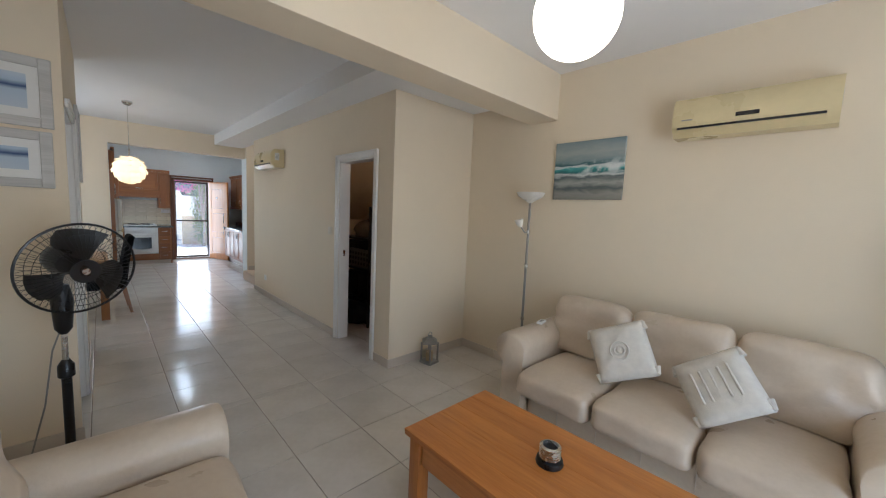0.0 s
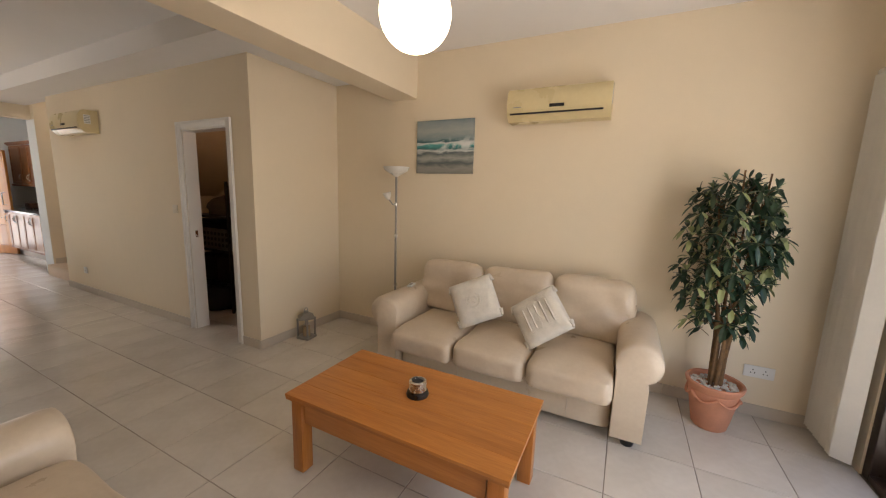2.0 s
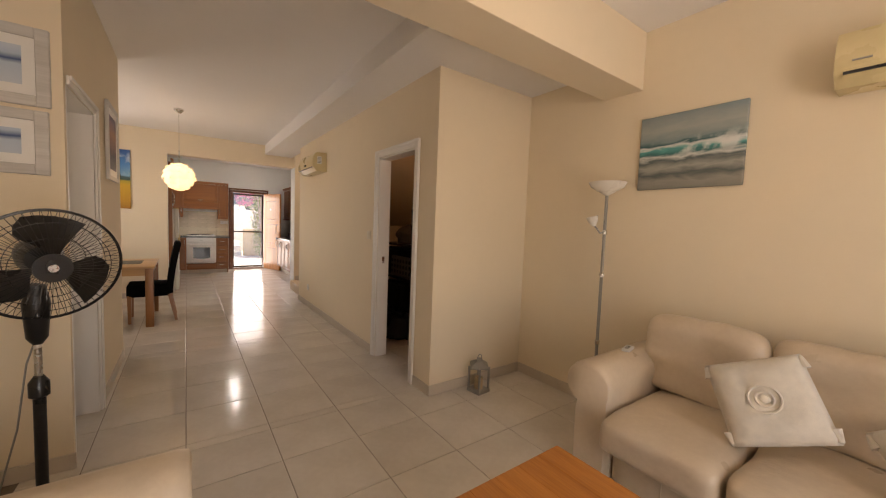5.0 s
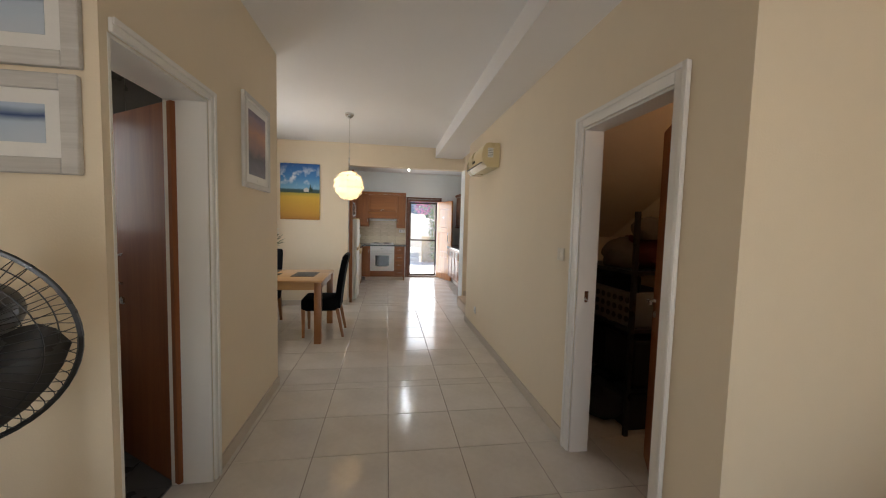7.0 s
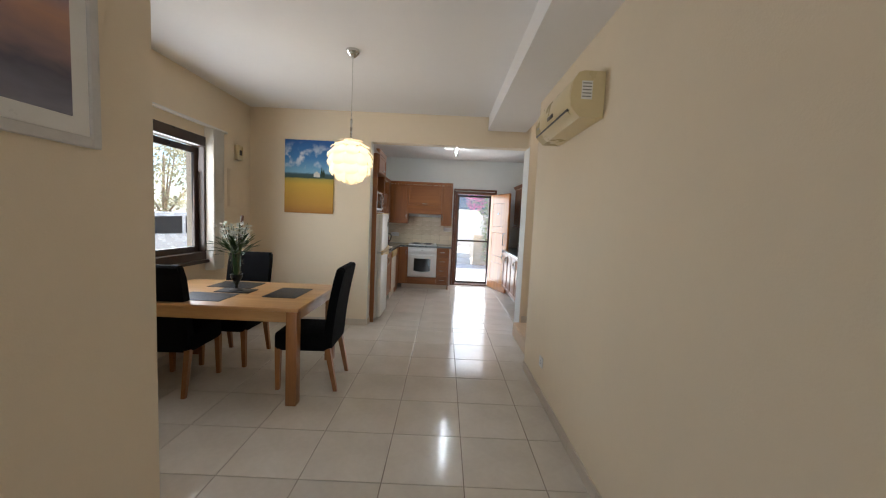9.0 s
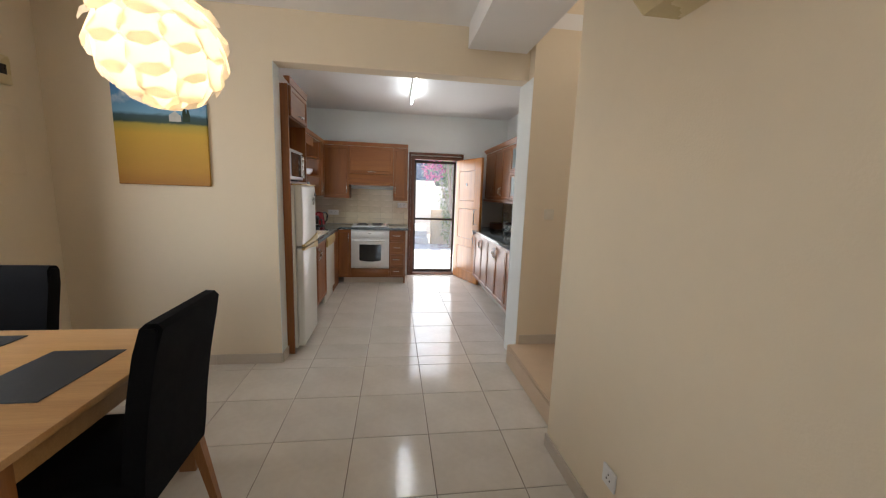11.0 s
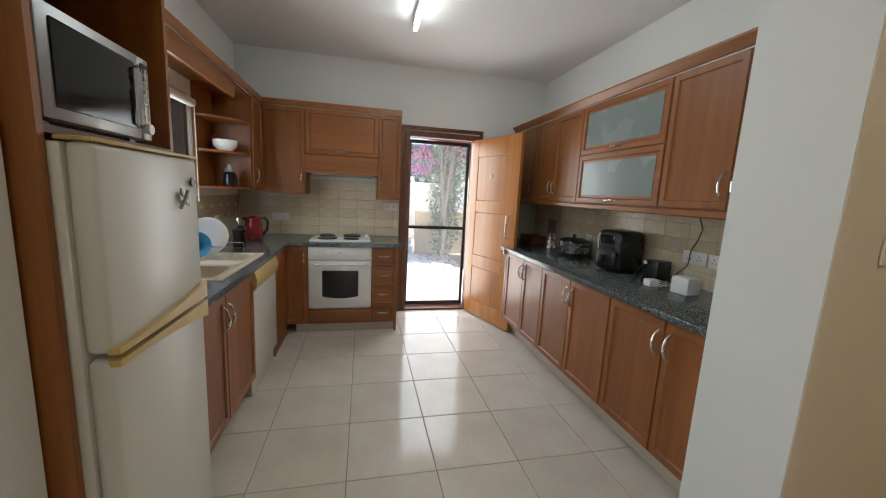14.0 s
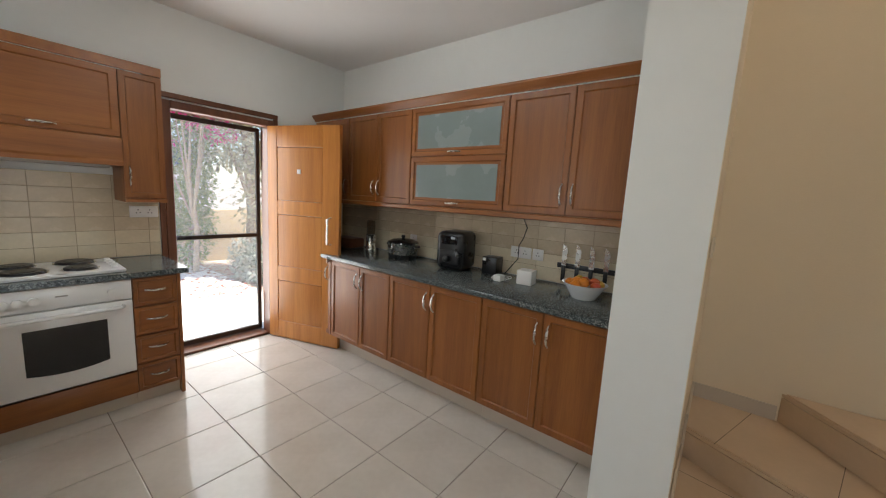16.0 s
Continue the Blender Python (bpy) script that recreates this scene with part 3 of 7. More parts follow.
cornice("light_rail", [(UX - 0.02, 8.06), (UX - 0.02, 11.19)], UZ0 - 0.001, "cherry light rail under the wall cupboards", up=False)

# far row
FY, FAR_LO = 10.595, 0.095
u = unit("base_cupboard", (0.80, FY, 0), 0, 0.118, 0.6, FAR_LO - 0.005, BASE_TOP, "narrow cherry corner base cupboard beside the oven")
bow_handle(door_front(u, "door", -0.10, 0.118, FAR_LO, BASE_TOP - 0.004, CAB_V), 0.085, -0.02, BASE_TOP - 0.13)
plinth(u, 0.118, back=0.03, top=FAR_LO)
u = unit("drawer_unit", (1.518, FY, 0), 0, 0.235, 0.6, FAR_LO - 0.005, BASE_TOP, "cherry unit of four drawers with steel handles", "drawers")
dh = (BASE_TOP - FAR_LO) / 4
for k in range(4):
    o = door_front(u, "drawer", 0, 0.235, FAR_LO + k * dh, FAR_LO + (k + 1) * dh - 0.004, CAB_X, rail=0.03)
    bow_handle(o, 0.1175, -0.02, FAR_LO + k * dh + dh * 0.55, upright=False, ln=0.11)
plinth(u, 0.235, back=0.03, top=FAR_LO)
part("end_panel", box(0.236, -0.02, 0.0, 0.256, 0.6, BASE_TOP), CAB_V, u)
# oven
u = thing("oven", (0.92, FY, 0), 0, "white built-in electric oven with a dark glass door", "oven")
part("body", box(0, 0.0, 0.245, 0.597, 0.56, BASE_TOP), WHITEENAMEL, u)
part("control_panel", box(0.002, -0.022, 0.735, 0.595, -0.001, 0.858, 0.006), WHITEENAMEL, u)
o = part("oven_door", box(0.002, -0.026, 0.255, 0.595, -0.001, 0.728, 0.008), WHITEENAMEL, u)
bm = bmesh.new()
W = [(0.13 + 0.34 * k / 10, 0.375 - 0.022 * (1 - (k / 5 - 1) ** 2)) for k in range(11)]
extrude(W + [(0.47, 0.63), (0.13, 0.63)], "y", -0.030, -0.026, bm)
part("window", bm, DARKGLASS, o, "dark oven window")
part("door_bar", tube([(0.05, -0.028, 0.695), (0.06, -0.058, 0.695), (0.54, -0.058, 0.695), (0.55, -0.028, 0.695)], 0.012, 10), WHITEENAMEL, o)
for x in (0.075, 0.125, 0.185, 0.50):
    part("knob", extrude([(x + 0.021 * math.cos(a * math.pi / 8), 0.795 + 0.021 * math.sin(a * math.pi / 8)) for a in range(16)], "y", -0.045, -0.022), WHITEPLASTIC, u)
part("mark", box(0.265, -0.0235, 0.80, 0.315, -0.022, 0.808), METALGREY, u)
part("toe_drawer", box(0, -0.02, FAR_LO, 0.597, 0.0, 0.24, 0.003), CAB_X, u, "cherry panel under the oven")
part("plinth", box(0, 0.03, 0, 0.597, 0.05, FAR_LO - 0.002), SKIRT, u)
# L-shaped worktop in lengths round a cut-out for the sink
u = thing("worktop", (0.154, 8.62, 0.865), 0, "speckled grey granite L-shaped worktop round the sink", "worktop")
for x0, y0, x1, y1 in ((0, 1.94, 1.666, 2.576), (0, 1.31, 0.601, 1.94), (0, 0, 0.601, 0.47), (0, 0.47, 0.096, 1.31), (0.536, 0.47, 0.601, 1.31)):
    part("slab", box(x0, y0, 0, x1, y1, 0.035), GRANITE, u)
# hob
u = thing("hob", (1.215, 10.86, 0.90), 0, "white electric hob with four solid black plates", "hob")
part("tray", box(-0.29, -0.245, 0.0, 0.29, 0.22, 0.022, 0.008), WHITEENAMEL, u)
for x, y, r in ((-0.15, 0.10, 0.075), (0.10, 0.11, 0.09), (-0.13, -0.12, 0.09), (0.10, -0.12, 0.075)):
    o = part("hotplate", lathe([(0, 0.036), (r * 0.55, 0.036), (r * 0.58, 0.033), (r * 0.95, 0.036), (r, 0.030), (r, 0.022)], 28, (x, y, 0)), BLACKPLASTIC, u)
    part("ring", lathe([(r, 0.022), (r + 0.012, 0.024), (r + 0.012, 0.0215)], 28, (x, y, 0)), CHROME, o)
for k in range(4):
    part("hob_knob", lathe([(0.016, 0.022), (0.015, 0.045), (0, 0.046)], 14, (0.25, -0.15 + 0.075 * k, 0)), WHITEPLASTIC, u)

# far wall units
VY = 10.89
u = unit("wall_cupboard", (0.46, VY, 0), 0, 0.40, 0.306, 1.37, UZ1, "cherry veneer wall cupboard with one framed door")
bow_handle(door_front(u, "door", 0, 0.40, 1.374, UZ1 - 0.004, CAB_V), 0.365, -0.02, 1.50)
part("bottom_rail", box(-0.0, -0.02, 1.345, 0.40, 0.30, 1.37), CAB_X, u)
u = unit("wall_cupboard", (1.57, VY, 0), 0, 0.23, 0.306, 1.35, UZ1, "narrow cherry veneer wall cupboard beside the hood")
bow_handle(door_front(u, "door", 0, 0.23, 1.354, UZ1 - 0.004, CAB_V, rail=0.045), 0.03, -0.02, 1.50)
part("bottom_rail", box(0, -0.02, 1.325, 0.23, 0.30, 1.35), CAB_X, u)
u = unit("cooker_hood", (0.862, VY, 0), 0, 0.706, 0.306, 1.56, UZ1, "cherry cooker hood cupboard with a flap door", "cooker hood")
bow_handle(door_front(u, "flap_door", 0, 0.706, 1.745, UZ1 - 0.004, CAB_X), 0.353, -0.02, 1.775, upright=False, ln=0.13)
part("hood_front", extrude([(-0.020, 1.742), (-0.030, 1.735), (-0.034, 1.72), (-0.034, 1.60), (-0.046, 1.585), (-0.046, 1.56), (0.0, 1.56), (0.0, 1.742)], "x", 0, 0.706), CAB_X, u)
part("filter", box(0.06, 0.0, 1.545, 0.646, 0.28, 1.56), METALGREY, u, "grey metal filter plate")

# corner and open shelves on the window wall, pelmet over the window
u = unit("wall_cupboard", (0.46, 10.56, 0), 90, 0.31, 0.306, 1.37, UZ1, "cherry veneer corner wall cupboard with one door")
bow_handle(door_front(u, "door", 0, 0.31, 1.374, UZ1 - 0.004, CAB_V), 0.04, -0.02, 1.50)
u = thing("open_shelf_unit", (0.46, 10.20, 0), 90, "open cherry corner shelves with rounded ends beside the window", "shelf")
part("side_panel", box(0.342, 0.0, 1.37, 0.358, 0.306, UZ1), CAB_V, u)
part("back_panel", box(0.0, 0.292, 1.37, 0.342, 0.306, UZ1), CAB_V, u)
for z in (1.37, 1.655, 1.915, UZ1 - 0.02):
    arc = [(0.28 - 0.26 * math.sin(a * math.pi / 16), 0.285 - 0.27 * math.cos(a * math.pi / 16)) for a in range(9)] if z < 2.1 else [(0.0, 0.0), (0.0, 0.29)]
    outline = [(0.342, 0.292), (0.342, 0.012)] + ([(0.30, 0.012)] + arc + [(0.02, 0.292)] if z < 2.1 else arc)
    part("shelf", extrude(outline, "z", z, z + 0.018), CAB_X, u)
u = thing("pelmet", (0.46, 8.605, 0), 90, "cherry pelmet board over the kitchen window", "pelmet")
part("front_board", box(0, 0.0, 2.06, 1.573, 0.02, UZ1), CAB_X, u)
part("soffit_board", box(0, 0.02, 2.155, 1.573, 0.306, UZ1), CAB_X, u)
cornice("cornice", [(1.80, 11.19), (1.80, VY - 0.02), (0.48, VY - 0.02), (0.48, 8.60)][::-1], UZ1 + 0.001, "cherry cornice moulding over the hood and window")

# tall housing with fridge and microwave
u = thing("fridge_housing", (0.725, 8.012, 0), 90, "tall cherry housing with a microwave niche over the fridge", "cupboard")
part("side_panel", box(0, 0, 0, 0.02, 0.485, 2.30), CAB_V, u)
part("side_panel", box(0.572, 0, 0, 0.592, 0.485, 2.30), CAB_V, u)
part("back_panel", box(0.02, 0.465, 1.49, 0.572, 0.485, 2.06), CAB_SHADED, u)
part("niche_shelf", box(0.02, 0.0, 1.512, 0.572, 0.465, 1.53), CAB_SHADED, u)
part("cupboard_body", box(0.02, 0.0, 2.05, 0.572, 0.485, 2.30), CAB_V, u)
bow_handle(door_front(u, "flap_door", 0.02, 0.572, 2.055, 2.295, CAB_X, rail=0.045), 0.296, -0.02, 2.09, upright=False, ln=0.12)
cornice("cornice", [(0.745, 8.012), (0.745, 8.605), (0.155, 8.605)], 2.301, "cherry cornice moulding over the fridge housing")

u = thing("fridge_freezer", (0.81, 8.036, 0), 90, "white fridge-freezer with yellowed handle strips", "fridge")
FW = 0.545
part("cabinet", box(0, 0.062, 0.04, FW, 0.62, 1.495, 0.008), FRIDGEWHITE, u)
for nm, z0, z1 in (("fridge_door", 0.06, 0.955), ("freezer_door", 0.97, 1.498)):
    o = part(nm, box(0.002, 0.0, z0, FW - 0.002, 0.06, z1, 0.018, 3), FRIDGEWHITE, u)
    s = -1 if nm == "fridge_door" else 1
    ze = z1 - 0.012 if s < 0 else z0 + 0.012
    prof = []
    for k in range(15):
        q = k / 14
        prof.append((0.006 + q * (FW - 0.012), ze + s * (0.006 + 0.045 * q * q)))
    edge = [(FW - 0.006, ze - s * 0.012), (0.006, ze - s * 0.012)]
    part("handle_strip", extrude(prof + edge, "y", -0.016, 0.012), YELLOWED, o, "yellowed plastic grip strip")
part("top_strip", box(0.0, -0.002, 1.499, FW, 0.075, 1.509, 0.002), YELLOWED, u)
for x in (0.05, FW - 0.05):
    part("foot", lathe([(0.02, 0), (0.02, 0.05), (0, 0.05)], 10, (x, 0.12, 0)), BLACKPLASTIC, u)
m = thing("fridge_magnet", (0.813, 8.515, 1.415), 90, "round dark magnet on the freezer door", "magnet")
part("disc", extrude([(0.016 * math.cos(a * math.pi / 8), 0.016 * math.sin(a * math.pi / 8)) for a in range(16)], "y", -0.010, -0.003), BLACKPLASTIC, m)
m = thing("fridge_magnet", (0.813, 8.445, 1.355), 90, "pewter dragonfly magnet on the freezer door", "magnet")
bm = tube([(-0.03, -0.008, -0.03), (0.0, -0.010, 0.0), (0.025, -0.008, 0.03)], 0.006, 6)
for a in (-35, 15, 120, 165):
    extrude([(0.045 * q * math.cos(radians(a + s)), 0.045 * q * math.sin(radians(a + s))) for q, s in ((0.1, 0), (0.6, -14), (1, 0), (0.6, 14))], "y", -0.009, -0.004, bm)
part("body", bm, METALGREY, m)
# microwave
u = thing("microwave", (0.715, 8.042, 1.531), 90, "silver microwave oven with a dark door in the niche", "microwave")
MWSILVER = material("silver_painted_steel", (0.36, 0.36, 0.35), 0.35, metal=0.5, vary=0.04, scale=12)
MWGLASS = material("microwave_window", (0.01, 0.01, 0.011), 0.1, vary=0.1, scale=4, spec=0.35)
part("case", box(0, 0.012, 0.012, 0.435, 0.36, 0.272, 0.006), MWSILVER, u)
o = part("door", box(0.0, -0.008, 0.014, 0.375, 0.012, 0.270, 0.005), MWSILVER, u)
part("window", box(0.035, -0.011, 0.042, 0.345, -0.008, 0.242, 0.003, 1), MWGLASS, o)
part("door_grip", tube([(0.362, -0.008, 0.05), (0.362, -0.030, 0.06), (0.362, -0.030, 0.225), (0.362, -0.008, 0.235)], 0.006, 8), CHROME, o)
part("control_strip", box(0.378, -0.006, 0.014, 0.435, 0.012, 0.270, 0.004), MWSILVER, u)
part("display", box(0.387, -0.0075, 0.225, 0.427, -0.006, 0.252), MWGLASS, u)
for k in range(5):
    part("button", box(0.392, -0.009, 0.085 + 0.026 * k, 0.422, -0.006, 0.099 + 0.026 * k, 0.002, 1), CHROME, u)
part("dial", extrude([(0.407 + 0.016 * math.cos(a * math.pi / 8), 0.050 + 0.016 * math.sin(a * math.pi / 8)) for a in range(16)], "y", -0.020, -0.006), WHITEPLASTIC, u)
for x in (0.05, 0.39):
    part("foot", box(x - 0.015, 0.03, -0.001, x + 0.015, 0.32, 0.012), BLACKPLASTIC, u)

# left base units, dishwasher, sink
LX = 0.725
u = unit("sink_cupboard", (LX, 8.61, 0), 90, 0.865, 0.6, DOOR_LO - 0.005, 0.70, "cherry veneer sink cupboard with two framed doors")
part("front_rail", box(0, 0.0, 0.70, 0.865, 0.04, BASE_TOP), CAB_X, u)
for x0, x1, hx in ((0, 0.385, 0.35), (0.385, 0.865, 0.42)):
    bow_handle(door_front(u, "door", x0, x1, DOOR_LO, BASE_TOP - 0.004, CAB_V), hx, -0.02, BASE_TOP - 0.13)
plinth(u, 0.865)
u = thing("dishwasher", (LX + 0.02, 9.48, 0), 90, "white dishwasher with a yellowed control panel", "dishwasher")
part("body", box(0.003, 0.04, 0.03, 0.597, 0.58, BASE_TOP), FRIDGEWHITE, u)
part("door", box(0.003, 0.0, 0.12, 0.597, 0.04, 0.735, 0.008), FRIDGEWHITE, u)
part("control_panel", extrude([(0.04, 0.738), (-0.012, 0.745), (-0.022, 0.80), (-0.006, 0.860), (0.04, 0.860)], "x", 0.003, 0.597), YELLOWED, u)
part("kick_plate", box(0.003, 0.03, 0.0, 0.597, 0.06, 0.115), FRIDGEWHITE, u)
part("filler", box(0.602, 0.02, 0.0, 1.09, 0.04, BASE_TOP), CAB_V, u)
SINK = material("sand_composite", (0.60, 0.50, 0.38), 0.45, vary=0.06, scale=60)
bm = bmesh.new()


def bowl(bm, x0, x1, y0, y1, z, dep):
    """Walls and bottom of a rounded basin, as a shell."""
    def ring(inset, zz, n=6, r=0.05):
        out = []
        for cx, cy, a0 in ((x1 - r - inset, y1 - r - inset, 0), (x0 + r + inset, y1 - r - inset, 90), (x0 + r + inset, y0 + r + inset, 180), (x1 - r - inset, y0 + r + inset, 270)):
            for k in range(n):
                a = radians(a0 + 90 * k / (n - 1))
                out.append(bm.verts.new((cx + r * math.cos(a), cy + r * math.sin(a), zz)))
        return out
    rs = [ring(-0.018, z - 0.004), ring(-0.012, z + 0.004), ring(0, z), ring(0.006, z - dep * 0.8), ring(0.03, z - dep)]
    for a, b in zip(rs, rs[1:]):
        for i in range(len(a)):
            bm.faces.new((a[i], a[(i + 1) % len(a)], b[(i + 1) % len(a)], b[i]))
    bm.faces.new(rs[-1])


bowl(bm, 0.30, 0.645, 9.14, 9.44, 0.908, 0.17)
bowl(bm, 0.30, 0.645, 9.48, 9.86, 0.908, 0.13)
o = tagged(part("sink", bm, SINK), "sand coloured composite sink with two bowls and a drainer", "sink")
bm = bmesh.new()
for b in ((0.245, 9.085, 0.282, 9.935), (0.663, 9.085, 0.70, 9.935), (0.282, 9.085, 0.663, 9.122), (0.282, 9.458, 0.663, 9.462), (0.282, 9.878, 0.663, 9.935)):
    box(b[0], b[1], 0.895, b[2], b[3], 0.908, 0.003, 1, bm)
part("rim", bm, SINK, o)
part("tap", tube([(0.265, 9.46, 0.905), (0.265, 9.46, 1.08), (0.30, 9.46, 1.13), (0.40, 9.46, 1.14), (0.45, 9.46, 1.11)], 0.011, 10), CHROME, o, "chrome mixer tap")

# window over the sink
u = thing("window_kitchen", (0.05, 9.70, 1.05), 0, "dark brown framed kitchen window with a rolled blind", "window", kind="structure")
for a in ((-0.06, -0.45, 0, 0.09, 0.45, 0.05), (-0.06, -0.45, 0.95, 0.09, 0.45, 1.0), (-0.06, -0.45, 0.05, 0.09, -0.40, 0.95), (-0.06, 0.40, 0.05, 0.09, 0.45, 0.95), (-0.05, -0.03, 0.05, -0.005, 0.03, 0.95)):
    part("window_frame", box(*a, 0.004, 1), WINWOOD, u)
for y0, y1 in ((-0.40, -0.03), (0.03, 0.40)):
    p = part("pane", box(-0.033, y0, 0.05, -0.029, y1, 0.95), CLEAR, u)
    p.visible_shadow = False
part("blind_roll", tube([(0.13, -0.44, 0.94), (0.13, 0.44, 0.94)], 0.032, 14), BLIND, u, "rolled cream blind")
part("blind_cord", tube([(0.15, 0.43, 0.92), (0.15, 0.43, 0.22)], 0.003, 6), BLIND, u)

# front door: frame, insect screen door, open leaf
u = thing("door_frame_front", (2.305, 11.2, 0), 0, "dark red-brown wooden front door frame", "door frame", kind="structure")
for b in ((-0.435, -0.018, 0, -0.375, 0.12, 2.10), (0.375, -0.018, 0, 0.435, 0.12, 2.10), (-0.375, -0.018, 2.04, 0.375, 0.12, 2.10)):
    part("jamb" if b[5] - b[2] > 1 else "head", box(*b, 0.004, 1), FRAMEWOOD, u)
for b in ((-0.475, -0.022, 0, -0.437, -0.002, 2.115), (0.437, -0.022, 0, 0.475, -0.002, 2.115), (-0.475, -0.026, 2.115, 0.475, -0.002, 2.155)):
    part("architrave", box(*b, 0.004, 1), FRAMEWOOD, u)
part("sill", box(-0.375, 0.0, 0.001, 0.375, 0.19, 0.022, 0.004, 1), FRAMEWOOD, u)
u = thing("screen_door", (2.305, 11.34, 0.0), 0, "closed dark brown framed screen door with a middle rail", "door", kind="structure")
for b in ((-0.372, 0, 0.03, -0.338, 0.03, 2.03), (0.338, 0, 0.03, 0.372, 0.03, 2.03), (-0.338, 0, 0.03, 0.338, 0.03, 0.075), (-0.338, 0, 1.99, 0.338, 0.03, 2.03), (-0.338, 0, 0.985, 0.338, 0.03, 1.02)):
    part("screen_frame", box(*b, 0.003, 1), WINWOOD, u)
p = part("screen_mesh", box(-0.338, 0.012, 0.075, 0.338, 0.016, 1.99), SCREEN, u, "fine pale insect gauze")
p.visible_shadow = False
part("latch", box(-0.33, -0.012, 0.99, -0.22, 0.0, 1.012, 0.003), BLACKPLASTIC, u)

u = thing("front_door", (2.685, 11.165, 0.012), -71, "varnished orange-brown panelled front door standing open", "door")
DW, DH, DT = 0.80, 2.03, 0.042
bm = bmesh.new()
# stiles, rails and recessed fields
SX = (0.0, 0.11, 0.62, DW)
RZ = (0.0, 0.17, 0.58, 0.72, 1.22, 1.35, 1.84, DH)
box(SX[0], -DT / 2, 0, SX[1], DT / 2, DH, 0.003, 1, bm)
box(SX[2], -DT / 2, 0, SX[3], DT / 2, DH, 0.003, 1, bm)
for k in (0, 2, 4, 6):
    box(SX[1], -DT / 2, RZ[k], SX[2], DT / 2, RZ[k + 1], 0.003, 1, bm)
leaf = part("leaf", bm, DOORWOOD, u)
for k in (1, 3, 5):
    part("door_panel", box(SX[1] + 0.004, -DT / 2 + 0.003, RZ[k] + 0.002, SX[2] - 0.002, DT / 2 - 0.003, RZ[k + 1] - 0.004, 0.004, 1), DOORWOOD, leaf)
for s in (-1, 1):
    part("pull_handle", tube([(0.715, s * DT / 2, 0.98), (0.715, s * (DT / 2 + 0.05), 0.985), (0.715, s * (DT / 2 + 0.05), 1.215), (0.715, s * DT / 2, 1.22)], 0.010, 10), CHROME, u, "steel pull handle")
    part("lock_rose", extrude([(0.715 + 0.026 * math.cos(a * math.pi / 8), 0.86 + 0.026 * math.sin(a * math.pi / 8)) for a in range(16)], "y", s * DT / 2, s * (DT / 2 + 0.012)), CHROME, u)
part("key", box(0.711, -DT / 2 - 0.05, 0.82, 0.719, -DT / 2 - 0.012, 0.875, 0.002), CHROME, u)
part("peephole_plate", box(0.345, -DT / 2 - 0.006, 1.60, 0.385, -DT / 2, 1.64, 0.002), WHITEPLASTIC, u, "small white plate")

# tube light
u = thing("tube_light", (1.81, 9.5, 2.70), 0, "lit fluorescent tube on a white batten on the ceiling", "ceiling light")
part("batten", box(-0.022, -0.64, 0.03, 0.022, 0.64, 0.078, 0.004), WHITEPLASTIC, u)
part("tube", tube([(0, -0.60, 0.0), (0, 0.60, 0.0)], 0.014, 12), TUBE, u, "glowing white tube")
for y in (-0.62, 0.60):
    part("holder", box(-0.014, y, -0.016, 0.014, y + 0.02, 0.03), WHITEPLASTIC, u)


# ---- things on the worktops ----
def on(name, x, y, label, category, rz=0, z=0.90):
    return thing(name, (x, y, z), rz, label, category)


u = on("fruit_bowl", 3.25, 8.335, "white square bowl full of red and orange fruit", "bowl")
part("bowl", lathe([(0, 0.004), (0.065, 0.0), (0.075, 0.008), (0.115, 0.075), (0.135, 0.098), (0.128, 0.098), (0.105, 0.07), (0.06, 0.018), (0, 0.016)], 32), CERAMIC, u)
rng = random.Random(4)
FRUIT = [material("red_apple", (0.42, 0.03, 0.03), 0.3, vary=0.3, scale=20, color2=(0.55, 0.16, 0.05)), material("orange_peel", (0.75, 0.24, 0.02), 0.45, vary=0.1, scale=30, bump=0.3, bump_scale=300),
         material("yellow_apple", (0.62, 0.42, 0.08), 0.3, vary=0.15, scale=14)]
for k in range(11):
    a, r = k * 2.4, (0.0 if k == 0 else 0.055 if k < 5 else 0.085)
    R = 0.034
    part("fruit", lathe([(0, -R * 0.86), (R * 0.45, -R * 0.85), (R * 0.95, -R * 0.2), (R * 0.9, R * 0.4), (R * 0.4, R * 0.85), (0, R * 0.72)], 14, (r * math.cos(a), r * math.sin(a), 0.105 if k < 5 else 0.088)), FRUIT[(0, 1, 0, 2, 1, 0, 1, 0, 0, 1, 2)[k]], u)
u = on("router_box", 3.32, 8.755, "small white square box with cables beside it", "router", -84)
part("case", box(-0.055, -0.055, 0.0, 0.055, 0.055, 0.10, 0.006), WHITEPLASTIC, u)
u = on("white_plug_adapter", 3.24, 8.93, "white plug adapter with a coiled white cable", "adapter")
part("body", box(-0.035, -0.03, 0.001, 0.035, 0.03, 0.045, 0.006), WHITEPLASTIC, u)
part("cable", tube([(0.03 + 0.05 * math.cos(a * 0.7) + 0.01 * a * 0.5, 0.02 + 0.06 * math.sin(a * 0.7), 0.006 + 0.004 * (a % 3)) for a in range(22)], 0.003, 6), WHITEPLASTIC, u)
u = on("loudspeaker_box", 3.43, 9.10, "small black box with a white corner mark", "box", -86)
part("case", box(-0.062, -0.06, 0.0, 0.062, 0.06, 0.135, 0.006), BLACKPLASTIC, u)
part("mark", box(-0.056, -0.0615, 0.105, -0.030, -0.0605, 0.128), WHITEPLASTIC, u)
